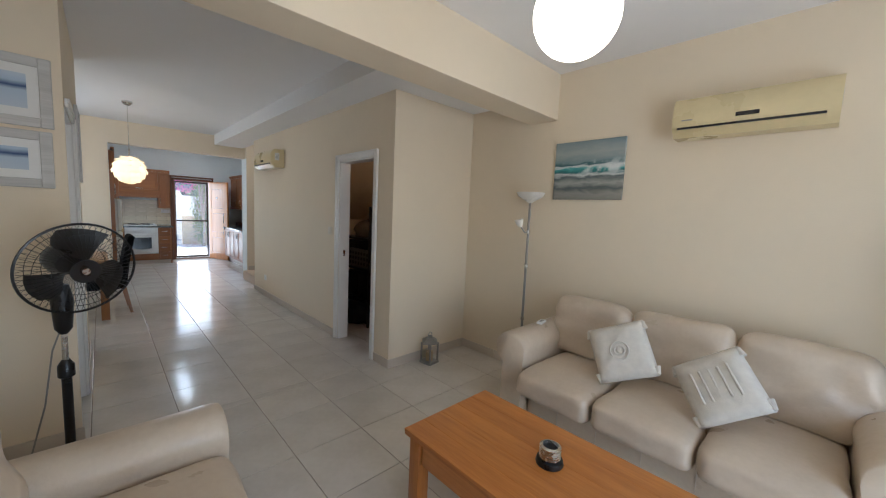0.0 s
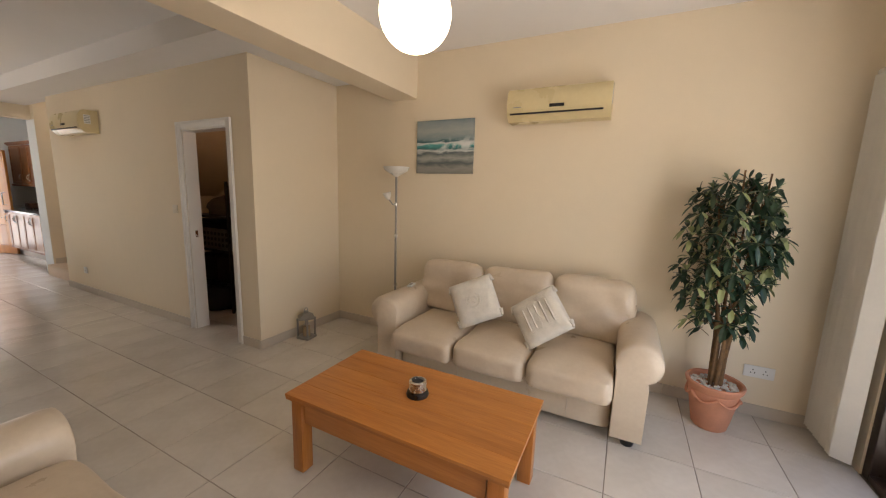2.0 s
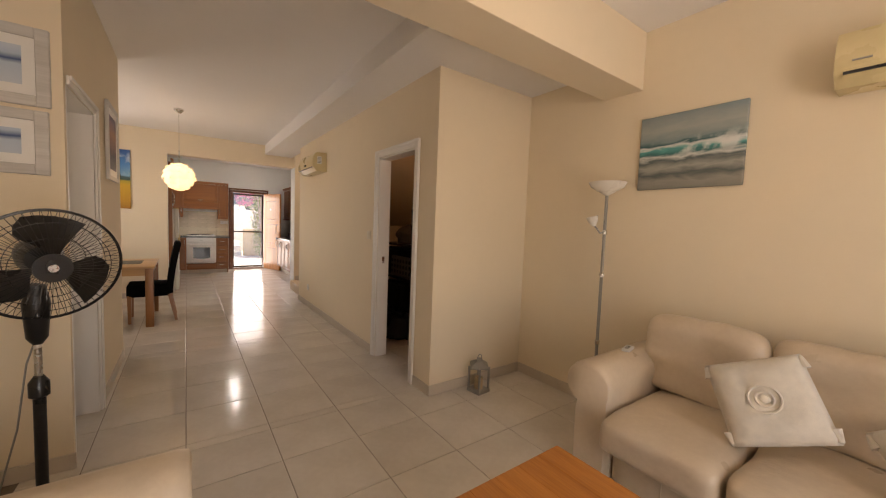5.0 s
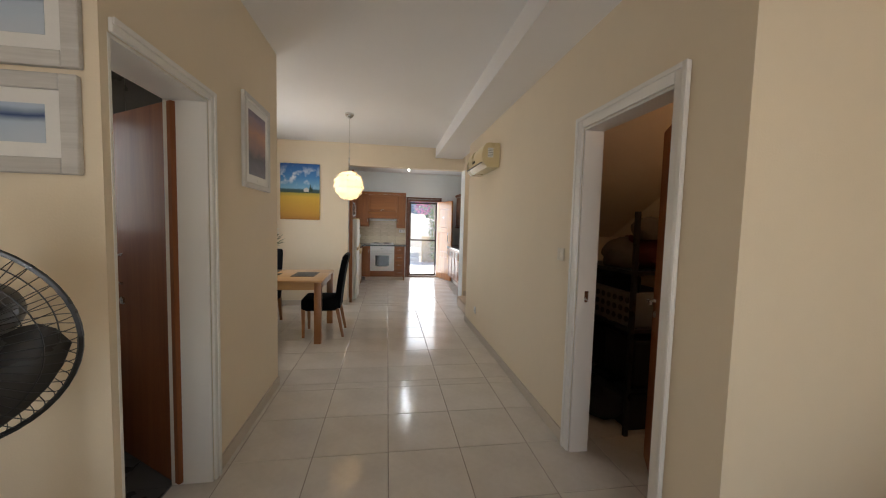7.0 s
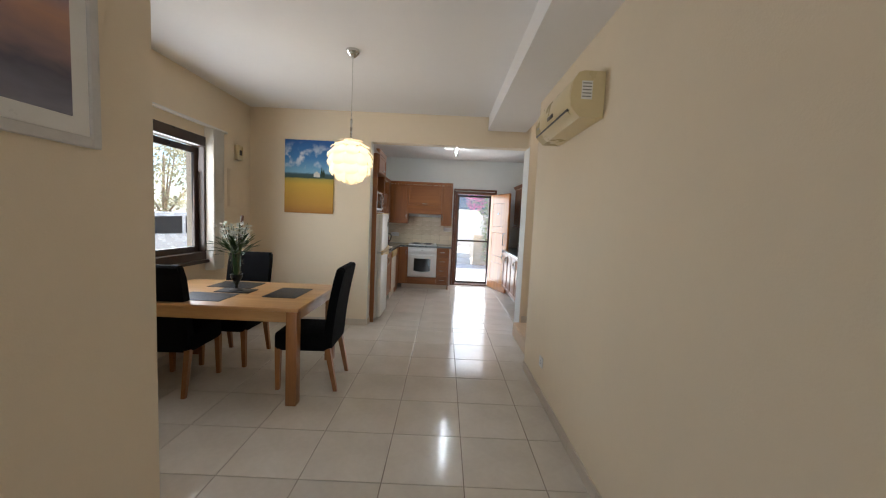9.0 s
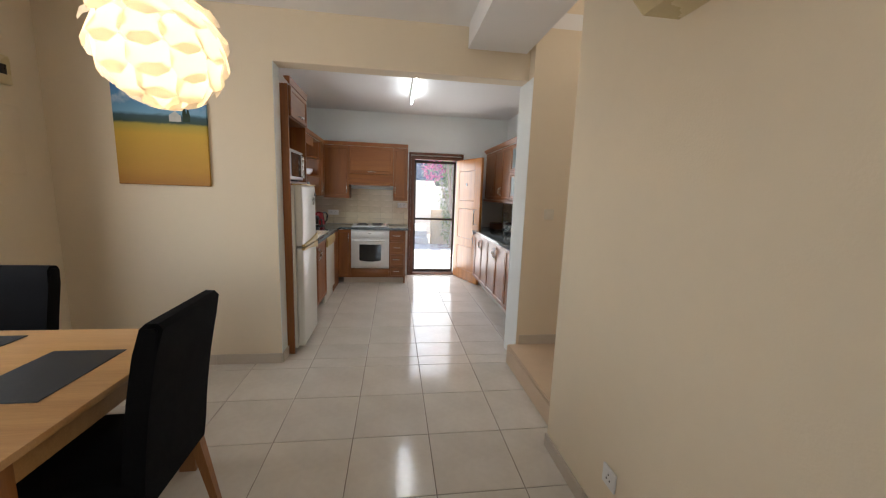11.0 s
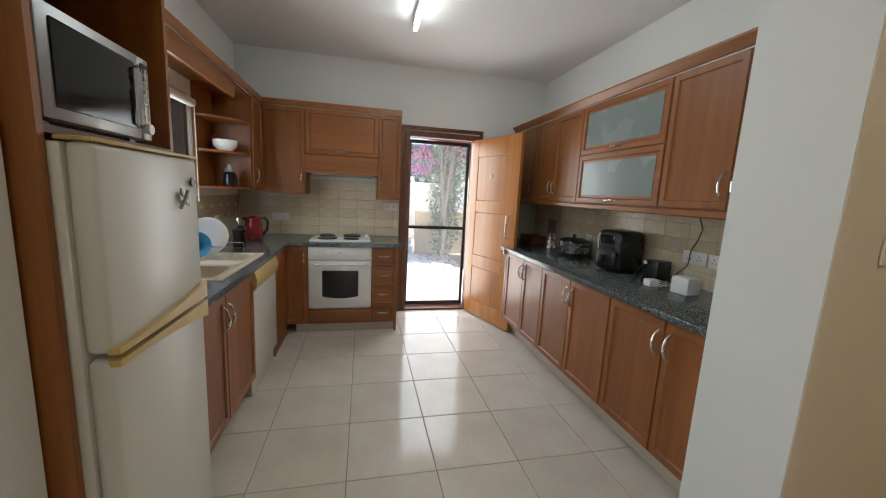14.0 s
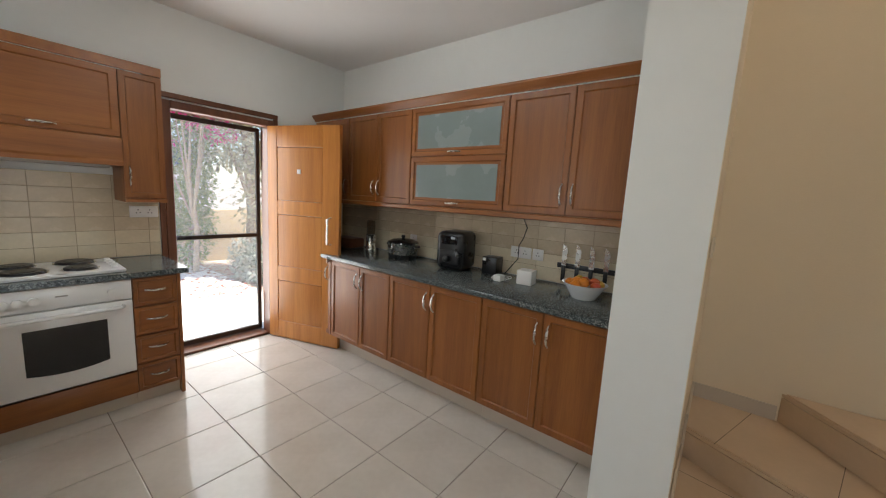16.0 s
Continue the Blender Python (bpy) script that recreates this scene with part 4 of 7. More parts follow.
u = on("air_fryer", 3.36, 9.41, "tall glossy black air fryer on the worktop", "air fryer", -80)
bm = box(-0.125, -0.13, 0.0, 0.125, 0.14, 0.31, 0.05, 4)
part("body", bm, BLACKPLASTIC, u)
part("drawer", box(-0.10, -0.142, 0.03, 0.10, -0.10, 0.17, 0.03, 3), BLACKPLASTIC, u)
part("grip", box(-0.022, -0.20, 0.075, 0.022, -0.138, 0.125, 0.015, 3), BLACKPLASTIC, u)
part("panel", box(-0.07, -0.1335, 0.21, 0.07, -0.1295, 0.275, 0.004), DARKGLASS, u)
u = on("slow_cooker", 3.36, 10.02, "steel slow cooker with a black base and glass lid", "slow cooker")
part("pot", lathe([(0, 0.02), (0.125, 0.02), (0.138, 0.04), (0.142, 0.135), (0.145, 0.14), (0.12, 0.145)], 32), CHROME, u)
part("base", lathe([(0.11, 0), (0.125, 0.0), (0.138, 0.038), (0.0, 0.038)], 32), BLACKPLASTIC, u)
part("lid", lathe([(0.145, 0.140), (0.14, 0.150), (0.09, 0.172), (0, 0.182)], 32), DARKGLASS, u)
part("lid_knob", lathe([(0.012, 0.178), (0.02, 0.2), (0.014, 0.21), (0, 0.212)], 14), BLACKPLASTIC, u)
for s in (-1, 1):
    part("side_handle", tube([(0.02, s * 0.135, 0.11), (0.035, s * 0.17, 0.115), (-0.035, s * 0.17, 0.115), (-0.02, s * 0.135, 0.11)], 0.010, 8), BLACKPLASTIC, u)
part("dial", extrude([(0.0 + 0.02 * math.cos(a * math.pi / 6), 0.07 + 0.02 * math.sin(a * math.pi / 6)) for a in range(12)], "x", -0.155, -0.137), BLACKPLASTIC, u)
u = on("blender_jug", 3.40, 10.52, "small steel blender with a clear cup", "blender")
part("motor", lathe([(0, 0), (0.055, 0), (0.055, 0.02), (0.048, 0.03), (0.045, 0.15), (0.05, 0.16), (0, 0.16)], 24), CHROME, u)
part("cup", lathe([(0.042, 0.16), (0.042, 0.28), (0.036, 0.30), (0, 0.302)], 24), glass("smoky_clear_plastic", (0.75, 0.75, 0.75)), u)
u = on("bread_bin", 3.36, 10.84, "dark brown box at the back of the worktop", "box", -90)
part("body", box(-0.15, -0.10, 0, 0.15, 0.10, 0.10, 0.015, 3), FRAMEWOOD, u)
u = on("knife_rack", 3.545, 8.42, "row of steel knives on a magnetic wall rack", "knife rack", -90, 1.02)
part("bar", box(-0.20, -0.02, 0.0, 0.20, -0.001, 0.035, 0.003), BLACKPLASTIC, u)
for k in range(4):
    x = -0.15 + 0.095 * k
    part("blade", extrude([(x - 0.017, 0.02), (x + 0.017, 0.02), (x + 0.017, 0.13), (x + 0.008, 0.16), (x - 0.017, 0.175)], "y", -0.026, -0.021), CHROME, u)
    part("knife_handle", box(x - 0.014, -0.032, -0.09, x + 0.014, -0.018, 0.02, 0.005), BLACKPLASTIC, u)


def socket(x, y, z, rz, n=2, label="white double wall socket", nm="wall_socket"):
    u = thing(nm, (x, y, z), rz, label, "socket")
    part("plate", box(-0.043 * n, -0.010, -0.043, 0.043 * n, -0.0005, 0.043, 0.004), WHITEPLASTIC, u)
    for k in range(n):
        cx = (k - (n - 1) / 2) * 0.07
        for dx, dz in ((0, 0.014), (-0.011, -0.008), (0.011, -0.008)):
            part("pin_hole", box(cx + dx - 0.003, -0.0112, dz - 0.004, cx + dx + 0.003, -0.0098, dz + 0.004), BLACKPLASTIC, u)
    return u


def switch(x, y, z, rz, label="aged cream square light switch on the wall"):
    u = thing("light_switch", (x, y, z), rz, label, "switch")
    part("plate", box(-0.043, -0.010, -0.043, 0.043, -0.0005, 0.043, 0.004), SWITCHCREAM, u)
    part("rocker", box(-0.012, -0.014, -0.02, 0.012, -0.010, 0.02, 0.002), SWITCHCREAM, u)


BZ = 3.538
socket(BZ, 8.915, 1.085, -90)
socket(BZ, 8.775, 1.085, -90, 1, "white single wall socket")
socket(BZ, 10.05, 1.06, -90, 1, "white single wall socket")
socket(0.56, 11.188, 1.09, 0, 2, "white double socket over the worktop")
socket(1.73, 11.188, 1.24, 0, 2, "white double switch plate beside the door", "switch_plate")
socket(0.162, 10.55, 1.09, 90, 1, "white single wall socket")
u = on("adapter_cable", 3.53, 8.89, "black cable hanging from the wall cupboard to a socket", "cable", 0, 0.90)
part("cable", tube([(-0.02, 0.02, 0.46), (-0.02, -0.02, 0.38), (-0.025, 0.0, 0.30), (-0.03, 0.03, 0.24), (-0.05, 0.02, 0.14), (-0.09, 0.06, 0.07), (-0.16, 0.08, 0.012), (-0.22, 0.05, 0.006)], 0.004, 6), BLACKPLASTIC, u)
u = on("kettle", 0.42, 10.70, "red and black electric kettle", "kettle", 20)
RED = material("red_enamel", (0.28, 0.015, 0.02), 0.2, vary=0.1, scale=6)
part("body", lathe([(0, 0.02), (0.08, 0.02), (0.085, 0.04), (0.07, 0.16), (0.06, 0.205), (0.03, 0.22), (0, 0.222)], 28), RED, u)
part("base", lathe([(0, 0), (0.085, 0), (0.085, 0.02), (0, 0.02)], 28), BLACKPLASTIC, u)
part("grip", tube([(0.055, 0, 0.205), (0.10, 0, 0.21), (0.125, 0, 0.17), (0.115, 0, 0.09), (0.08, 0, 0.05)], 0.012, 8), BLACKPLASTIC, u)
part("spout", extrude([(-0.06, 0.17), (-0.10, 0.205), (-0.055, 0.21)], "y", -0.02, 0.02), BLACKPLASTIC, u)
u = on("cafetiere", 0.50, 10.03, "black and glass coffee press with a steel plunger", "coffee press")
part("glass", lathe([(0.045, 0.03), (0.045, 0.17)], 24), DARKGLASS, u)
part("stand", lathe([(0, 0), (0.055, 0), (0.055, 0.012), (0.048, 0.04), (0, 0.04)], 24), BLACKPLASTIC, u)
part("lid", lathe([(0.052, 0.17), (0.052, 0.185), (0.03, 0.205), (0, 0.208)], 24), BLACKPLASTIC, u)
part("plunger", lathe([(0.004, 0.205), (0.004, 0.235), (0.014, 0.24), (0.012, 0.258), (0, 0.26)], 12), CHROME, u)
part("grip", tube([(0.048, 0, 0.16), (0.085, 0, 0.15), (0.085, 0, 0.06), (0.05, 0, 0.045)], 0.008, 8), BLACKPLASTIC, u)
# draining rack with plates
u = on("dish_rack", 0.42, 9.72, "wire dish rack with white plates and a blue bowl", "dish rack", 0, 0.910)
bm = bmesh.new()
for k in range(6):
    tube([(-0.16, -0.10 + 0.04 * k, 0.015), (0.16, -0.10 + 0.04 * k, 0.015)], 0.0025, 5, bm)
for y in (-0.11, 0.11):
    tube([(-0.17, y, 0.004), (-0.17, y, 0.09), (0.17, y, 0.09), (0.17, y, 0.004)], 0.003, 5, bm)
part("wire", bm, CHROME, u)
for k in range(3):
    bm = lathe([(0, 0), (0.07, 0.004), (0.125, 0.018), (0.125, 0.023), (0.07, 0.010), (0, 0.006)], 30)
    bmesh.ops.transform(bm, matrix=pose(-0.02, -0.08 + 0.05 * k, 0.145, 80, 0, 8), verts=bm.verts)
    part("plate", bm, CERAMIC, u)
bm = lathe([(0, 0), (0.04, 0.002), (0.085, 0.05), (0.082, 0.052), (0.035, 0.01), (0, 0.008)], 24)
bmesh.ops.transform(bm, matrix=pose(-0.03, -0.13, 0.10, 75, 0, 12), verts=bm.verts)
part("blue_bowl", bm, material("blue_plastic", (0.04, 0.30, 0.55), 0.35, vary=0.05), u)
# on the open shelves
u = on("teapot", 0.32, 10.36, "white cup-shaped pot with a handle on the shelf", "pot", 90, 1.674)
part("body", lathe([(0, 0), (0.05, 0.0), (0.085, 0.04), (0.09, 0.085), (0.084, 0.085), (0.05, 0.02), (0, 0.015)], 28), CERAMIC, u)
part("grip", tube([(0.08, 0, 0.07), (0.125, 0, 0.065), (0.12, 0, 0.03), (0.075, 0, 0.025)], 0.008, 8), CERAMIC, u)
u = on("fabric_pouch", 0.235, 10.46, "dark red fabric pouch on the shelf", "pouch", 0, 1.674)
part("body", lathe([(0, 0), (0.05, 0), (0.06, 0.05), (0.04, 0.12), (0.02, 0.13), (0, 0.13)], 16, wave=0.08, waves=5), material("dark_red_cloth", (0.16, 0.02, 0.02), 0.8, vary=0.3, scale=20), u)
u = on("glass_jar", 0.34, 10.38, "grey metal and glass lantern jar on the shelf", "jar", 0, 1.389)
part("jar", lathe([(0, 0), (0.05, 0), (0.055, 0.02), (0.05, 0.10), (0.03, 0.12)], 18), DARKGLASS, u)
part("lid", lathe([(0.035, 0.12), (0.04, 0.13), (0.02, 0.16), (0.02, 0.18), (0, 0.185)], 18), METALGREY, u)

# ---- stairs ----
u = thing("staircase", (2.60, 7.275, 0), 0, "winding staircase with beige tiled treads and skirtings", "staircase", kind="structure")


def step(name, outline, z, h=0.17, nose=0.03):
    """A tread slab with a rounded nose over its riser; outline in world x, y."""
    loc = [(x - 2.60, y - 7.275) for x, y in outline]
    o = part(name, extrude(loc, "z", max(0.0, z - h), z - 0.03), STEP, u, smooth=0)
    bm = extrude(loc, "z", z - 0.03, z)
    bmesh.ops.bevel(bm, geom=[e for e in bm.edges if abs(e.verts[0].co.z - e.verts[1].co.z) < 1e-5], offset=0.008, segments=2, affect="EDGES")
    part("tread", bm, STEP, o, smooth=0)
    return o


Y0, Y1, XW = 6.662, 7.733, 3.638
step("step", [(2.60, Y0), (XW, Y0), (XW, Y1), (2.60, Y1)], 0.17)
step("step", [(2.64, Y0), (XW, Y0), (XW, Y1), (3.21, Y1)], 0.34)
step("step", [(2.75, Y0), (XW, 7.33), (XW, Y0)], 0.51)
for k in range(9):
    ya = Y0 - 0.26 * k
    step("step", [(2.635, ya - 0.27), (XW, ya - 0.27), (XW, ya), (2.635, ya)], 0.68 + 0.17 * k, 0.20)
for b in ((2.70, Y1 - 0.012, 0.17, 3.17, Y1, 0.255), (3.17, Y1 - 0.013, 0.17, XW, Y1, 0.425), (XW - 0.012, 7.34, 0.34, XW, Y1 - 0.013, 0.425)):
    part("skirting_tile", box(b[0] - 2.60, b[1] - 7.275, b[2], b[3] - 2.60, b[4] - 7.275, b[5], 0.002, 1), SKIRT, u)
for x0, y0, x1, y1, z in ((2.90, Y0, 3.06, Y1 - 0.014, 0.17), (3.13, 7.60, XW - 0.013, 7.44, 0.34), (2.93, 7.22, XW - 0.013, 7.05, 0.34)):
    n = Vector((y0 - y1, x1 - x0)).normalized() * 0.0015
    loc = [(x0 + n.x - 2.60, y0 + n.y - 7.275), (x1 + n.x - 2.60, y1 + n.y - 7.275), (x1 - n.x - 2.60, y1 - n.y - 7.275), (x0 - n.x - 2.60, y0 - n.y - 7.275)]
    part("tread_joint", extrude(loc, "z", z - 0.0005, z + 0.0008), GROUT, u)
# underside of the flight, over the closet
bm = extrude([(6.6, 0.40), (6.6, 0.50), (2.61, 2.73), (2.61, 2.62)], "x", 2.635, 3.638)
tagged(part("stair_underside", bm, WALL, smooth=0), "sloping cream plaster under the stairs", "ceiling", kind="structure")
tagged(part("wall_closet_north", box(2.635, 4.75, 0, 3.638, 4.83, 1.35), WALL, smooth=0), "cream wall at the low end of the closet", "wall", kind="structure")
switch(2.89, 7.734, 1.325, 0)

# ---- closet under the stairs ----
u = thing("closet_door", (2.645, 2.832, 0.01), 60, "red-brown closet door standing open inwards", "door")
part("leaf", box(0, -0.02, 0, 0.66, 0.02, 2.0, 0.002, 1), INNERDOOR, u)
for s in (-1, 1):
    part("lever", tube([(0.58, s * 0.02, 1.0), (0.58, s * 0.06, 1.0), (0.48, s * 0.065, 1.0)], 0.009, 8), CHROME, u, "steel lever handle")
    part("key_rose", extrude([(0.58 + 0.02 * math.cos(a * math.pi / 6), 0.92 + 0.02 * math.sin(a * math.pi / 6)) for a in range(12)], "y", s * 0.02, s * 0.028), CHROME, u)
tagged(part("strike_plate", box(2.555, 3.5055, 0.97, 2.58, 3.5075, 1.04), CHROME), "steel strike plates on the closet door lining", "strike plate")
u = thing("storage_shelf", (3.35, 4.02, 0), 0, "black metal shelf rack crowded with household things", "shelf")
for x in (-0.36, 0.34):
    for y in (-0.38, 0.40):
        part("post", box(x - 0.014, y - 0.014, 0, x + 0.014, y + 0.014, 1.55 if y < 0 else 1.25), BLACKPLASTIC, u)
for z in (0.30, 0.72, 1.12):
    part("shelf", box(-0.36, -0.38, z, 0.35, 0.40, z + 0.025), BLACKPLASTIC, u)
u = thing("laundry_basket", (3.16, 3.92, 0.745), 0, "white plastic laundry basket with round holes", "basket")
bm = box(-0.16, -0.25, 0, 0.20, 0.25, 0.25, 0.02, 2)
top = max(bm.faces, key=lambda f: f.calc_center_median().z)
bmesh.ops.delete(bm, geom=[top], context="FACES")
# white plastic, its colour lowered to carry the shade of the closet
part("tub", bm, material("shade_darkened_plastic", (0.16, 0.155, 0.14), 0.5, vary=0.05), u)
for j in range(3):
    for k in range(7):
        part("hole", extrude([(-0.21 + 0.07 * k + 0.022 * math.cos(a * math.pi / 5), 0.06 + 0.065 * j + 0.022 * math.sin(a * math.pi / 5)) for a in range(10)], "x", -0.163, -0.159), BLACKPLASTIC, u)
rng = random.Random(11)
# cloth colours lowered too, with the closet's shade put into them
CLOTHS = [material("shade_darkened_cloth_" + c, col, 0.9, vary=0.15, scale=14, bump=0.3, bump_scale=40) for c, col in
          (("white", (0.16, 0.13, 0.10)), ("red", (0.10, 0.012, 0.01)), ("dark", (0.03, 0.03, 0.035)), ("tan", (0.20, 0.13, 0.07)))]
for nm, lab, cat, x, y, z, s, c in (
        ("folded_cloth", "crumpled white cloth bundle on the rack", "cloth", 3.12, 3.95, 1.146, 0.16, 0), ("toy_bundle", "white and tan stuffed bundle on top of the rack", "bundle", 3.20, 3.78, 1.36, 0.12, 0),
        ("red_bag", "red fabric bag on the rack", "bag", 3.30, 3.90, 1.146, 0.20, 1), ("tan_hat", "tan woven hat on the rack", "hat", 3.34, 4.15, 1.146, 0.15, 3),
        ("dark_bag", "black bag on the closet floor", "bag", 3.05, 3.95, 0.0, 0.22, 2)):
    u = thing(nm, (x, y, z), rng.uniform(0, 60), lab, cat)
    bm = bmesh.new()
    bmesh.ops.create_icosphere(bm, subdivisions=3, radius=s)
    for v in bm.verts:
        v.co *= 1 + 0.28 * noise.noise(v.co * 9 + Vector((x * 7, y, 0)))
        v.co.z = max(0.0, v.co.z * 0.75 + s * 0.62)
    part("body", bm, CLOTHS[c], u)
# made-up black boxes that put the closet's darkness into shapes
DARKBOX = material("black_filler_plastic", (0.010, 0.010, 0.011), 0.6, vary=0.2, scale=9)
for x, y, z, w, d, h in ((3.22, 3.84, 0.326, 0.34, 0.36, 0.34), (3.24, 4.22, 0.326, 0.34, 0.34, 0.32), (3.20, 4.22, 0.746, 0.36, 0.32, 0.34), (3.24, 3.86, 0.001, 0.40, 0.36, 0.27), (3.24, 4.24, 0.001, 0.40, 0.34, 0.27)):
    u = thing("storage_crate", (x, y, z), 0, "black lidded box added to darken the closet rack", "crate", "storage crates")
    part("tub", box(-w / 2, -d / 2, 0, w / 2, d / 2, h - 0.03, 0.02, 2), DARKBOX, u)
    part("lid", box(-w / 2 - 0.01, -d / 2 - 0.01, h - 0.03, w / 2 + 0.01, d / 2 + 0.01, h, 0.008, 2), DARKBOX, u)
u = thing("vacuum_cleaner", (2.86, 4.12, 0.0), 10, "black vacuum cleaner standing in the closet", "vacuum cleaner")
part("body", box(-0.13, -0.2, 0.0, 0.13, 0.2, 0.30, 0.06, 4), BLACKPLASTIC, u)
part("hose", tube([(0, 0.1, 0.28), (0.02, 0.15, 0.6), (0.0, 0.1, 0.9), (-0.02, 0.0, 1.05)], 0.02, 10), BLACKPLASTIC, u)

# ---- toilet room ----
u = thing("toilet_door", (0.275, 3.485, 0.01), 144, "red-brown toilet door standing open inwards", "door")
part("leaf", box(0, -0.02, 0, 0.63, 0.02, 2.0, 0.002, 1), INNERDOOR, u)
part("edge_plate", box(0.6295, -0.012, 0.88, 0.6315, 0.012, 1.08), CHROME, u, "steel lock edge plate")
for s in (-1, 1):
    part("pull_handle", tube([(0.545, s * 0.02, 1.03), (0.545, s * 0.055, 1.04), (0.545, s * 0.055, 1.19), (0.545, s * 0.02, 1.20)], 0.009, 8), CHROME, u)
    part("key_rose", extrude([(0.545 + 0.022 * math.cos(a * math.pi / 6), 0.93 + 0.022 * math.sin(a * math.pi / 6)) for a in range(12)], "y", s * 0.02, s * 0.03), CHROME, u)
u = thing("toilet", (-0.42, 4.54, 0), 0, "white ceramic toilet with a closed lid", "toilet")
bm = bmesh.new()
rings = []
for z, yc, rx, ry in ((0, -0.37, 0.115, 0.20), (0.04, -0.37, 0.11, 0.195), (0.20, -0.38, 0.10, 0.18), (0.30, -0.41, 0.15, 0.24), (0.37, -0.42, 0.185, 0.265), (0.395, -0.42, 0.185, 0.265)):
    rings.append([bm.verts.new((rx * math.cos(a * math.pi / 14), yc + ry * math.sin(a * math.pi / 14), z)) for a in range(28)])
for a, b in zip(rings, rings[1:]):
    for i in range(28):
        bm.faces.new((a[i], a[(i + 1) % 28], b[(i + 1) % 28], b[i]))
bm.faces.new(rings[0])
bm.faces.new(rings[-1])
part("bowl", bm, CERAMIC, u)
part("lid", extrude([(0.19 * math.cos(a * math.pi / 14), -0.42 + 0.27 * math.sin(a * math.pi / 14)) for a in range(28)], "z", 0.398, 0.425), CERAMIC, u)
part("cistern", box(-0.19, -0.235, 0.40, 0.19, -0.008, 0.78, 0.02, 3), CERAMIC, u)

# toilet window
u = thing("window_toilet", (-0.99, 4.125, 1.27), 0, "dark brown framed toilet window with frosted light", "window", kind="structure")
for b in ((0.0, -0.375, 0, 0.105, 0.375, 0.06), (0.0, -0.375, 0.82, 0.105, 0.375, 0.88), (0.0, -0.375, 0.06, 0.105, -0.315, 0.82), (0.0, 0.315, 0.06, 0.105, 0.375, 0.82)):
    part("window_frame", box(*b, 0.004, 1), WINWOOD, u)
p = part("pane", box(0.03, -0.315, 0.06, 0.035, 0.315, 0.82), CLEAR, u)
p.visible_shadow = False
part("catch", box(0.105, 0.33, 0.36, 0.12, 0.36, 0.50, 0.004), BLACKPLASTIC, u)

# ---- dining ----
u = thing("window_dining", (-0.89, 6.235, 0.92), 0, "dark brown sliding dining window with two panes", "window", kind="structure")
for b in ((-0.12, -0.735, 0, 0.012, 0.735, 0.08), (-0.12, -0.735, 1.18, 0.012, 0.735, 1.28), (-0.12, -0.735, 0.08, 0.012, -0.665, 1.18), (-0.12, 0.70, 0.08, 0.012, 0.735, 1.18)):
    part("window_frame", box(*b, 0.004, 1), WINWOOD, u)
for y0, y1, x in ((-0.665, 0.03, -0.03), (-0.03, 0.70, -0.07)):
    s = part("sash", box(x - 0.015, y0, 0.07, x + 0.015, y0 + 0.055, 1.16, 0.003, 1), WINWOOD, u)
    for b in ((x - 0.015, y1 - 0.055, 0.07, x + 0.015, y1, 1.16), (x - 0.015, y0 + 0.055, 0.07, x + 0.015, y1 - 0.055, 0.14), (x - 0.015, y0 + 0.055, 1.10, x + 0.015, y1 - 0.055, 1.16)):
        part("sash_rail", box(*b, 0.003, 1), WINWOOD, s)
    p = part("pane", box(x - 0.002, y0 + 0.055, 0.14, x + 0.002, y1 - 0.055, 1.10), CLEAR, s)
    p.visible_shadow = False
part("window_sill", box(-0.0, -0.76, -0.035, 0.04, 0.76, -0.002, 0.006), WINWOOD, u)
u = thing("vertical_blind", (-0.85, 7.03, 0), 0, "ivory vertical blind drawn to the side of the window", "blind")
part("rail", box(-0.02, -1.55, 2.30, 0.02, 0.24, 2.325, 0.004), WHITEPLASTIC, u)
for k in range(9):
    bm = box(-0.045, -0.002, 0.80, 0.045, 0.002, 2.30)
    bmesh.ops.transform(bm, matrix=pose(0, -0.06 + 0.022 * k, 0, 0, 0, 14 + 5 * (k % 3)), verts=bm.verts)
    part("slat", bm, BLIND, u)
part("chain", tube([(0.03, 0.14, 2.3), (0.03, 0.14, 1.2)], 0.003, 6), WHITEPLASTIC, u)
u = thing("door_bell_box", (-0.889, 7.55, 2.145), 0, "small cream doorbell box on the wall", "doorbell")
part("case", box(0.0, -0.06, -0.09, 0.045, 0.06, 0.09, 0.01), ACPLASTIC, u)
part("grille", box(0.045, -0.025, -0.03, 0.048, 0.025, 0.03), BLACKPLASTIC, u)
u = thing("fuse_box", (-0.889, 7.51, 1.715), 0, "flush cream painted fuse box door on the wall", "fuse box")
part("door", box(0.0, -0.14, -0.21, 0.014, 0.14, 0.21, 0.003), WALL, u)
part("frame", box(0.0, -0.155, -0.225, 0.006, 0.155, 0.225, 0.002), WALL, u)

u = thing("dining_table", (-0.12, 6.23, 0), 0, "light oak dining table with square legs", "table")
part("tabletop", box(-0.72, -0.49, 0.722, 0.72, 0.49, 0.75, 0.005), OAK, u)
for s in (-1, 1):
    part("apron", box(-0.63, s * 0.445 - 0.011, 0.635, 0.63, s * 0.445 + 0.011, 0.722), OAK, u)
    part("apron", box(s * 0.675 - 0.011, -0.40, 0.635, s * 0.675 + 0.011, 0.40, 0.722), OAK, u)
    for q in (-1, 1):
        part("leg", box(s * 0.67 - 0.04, q * 0.445 - 0.04, 0, s * 0.67 + 0.04, q * 0.445 + 0.04, 0.722, 0.004), OAK_V, u)


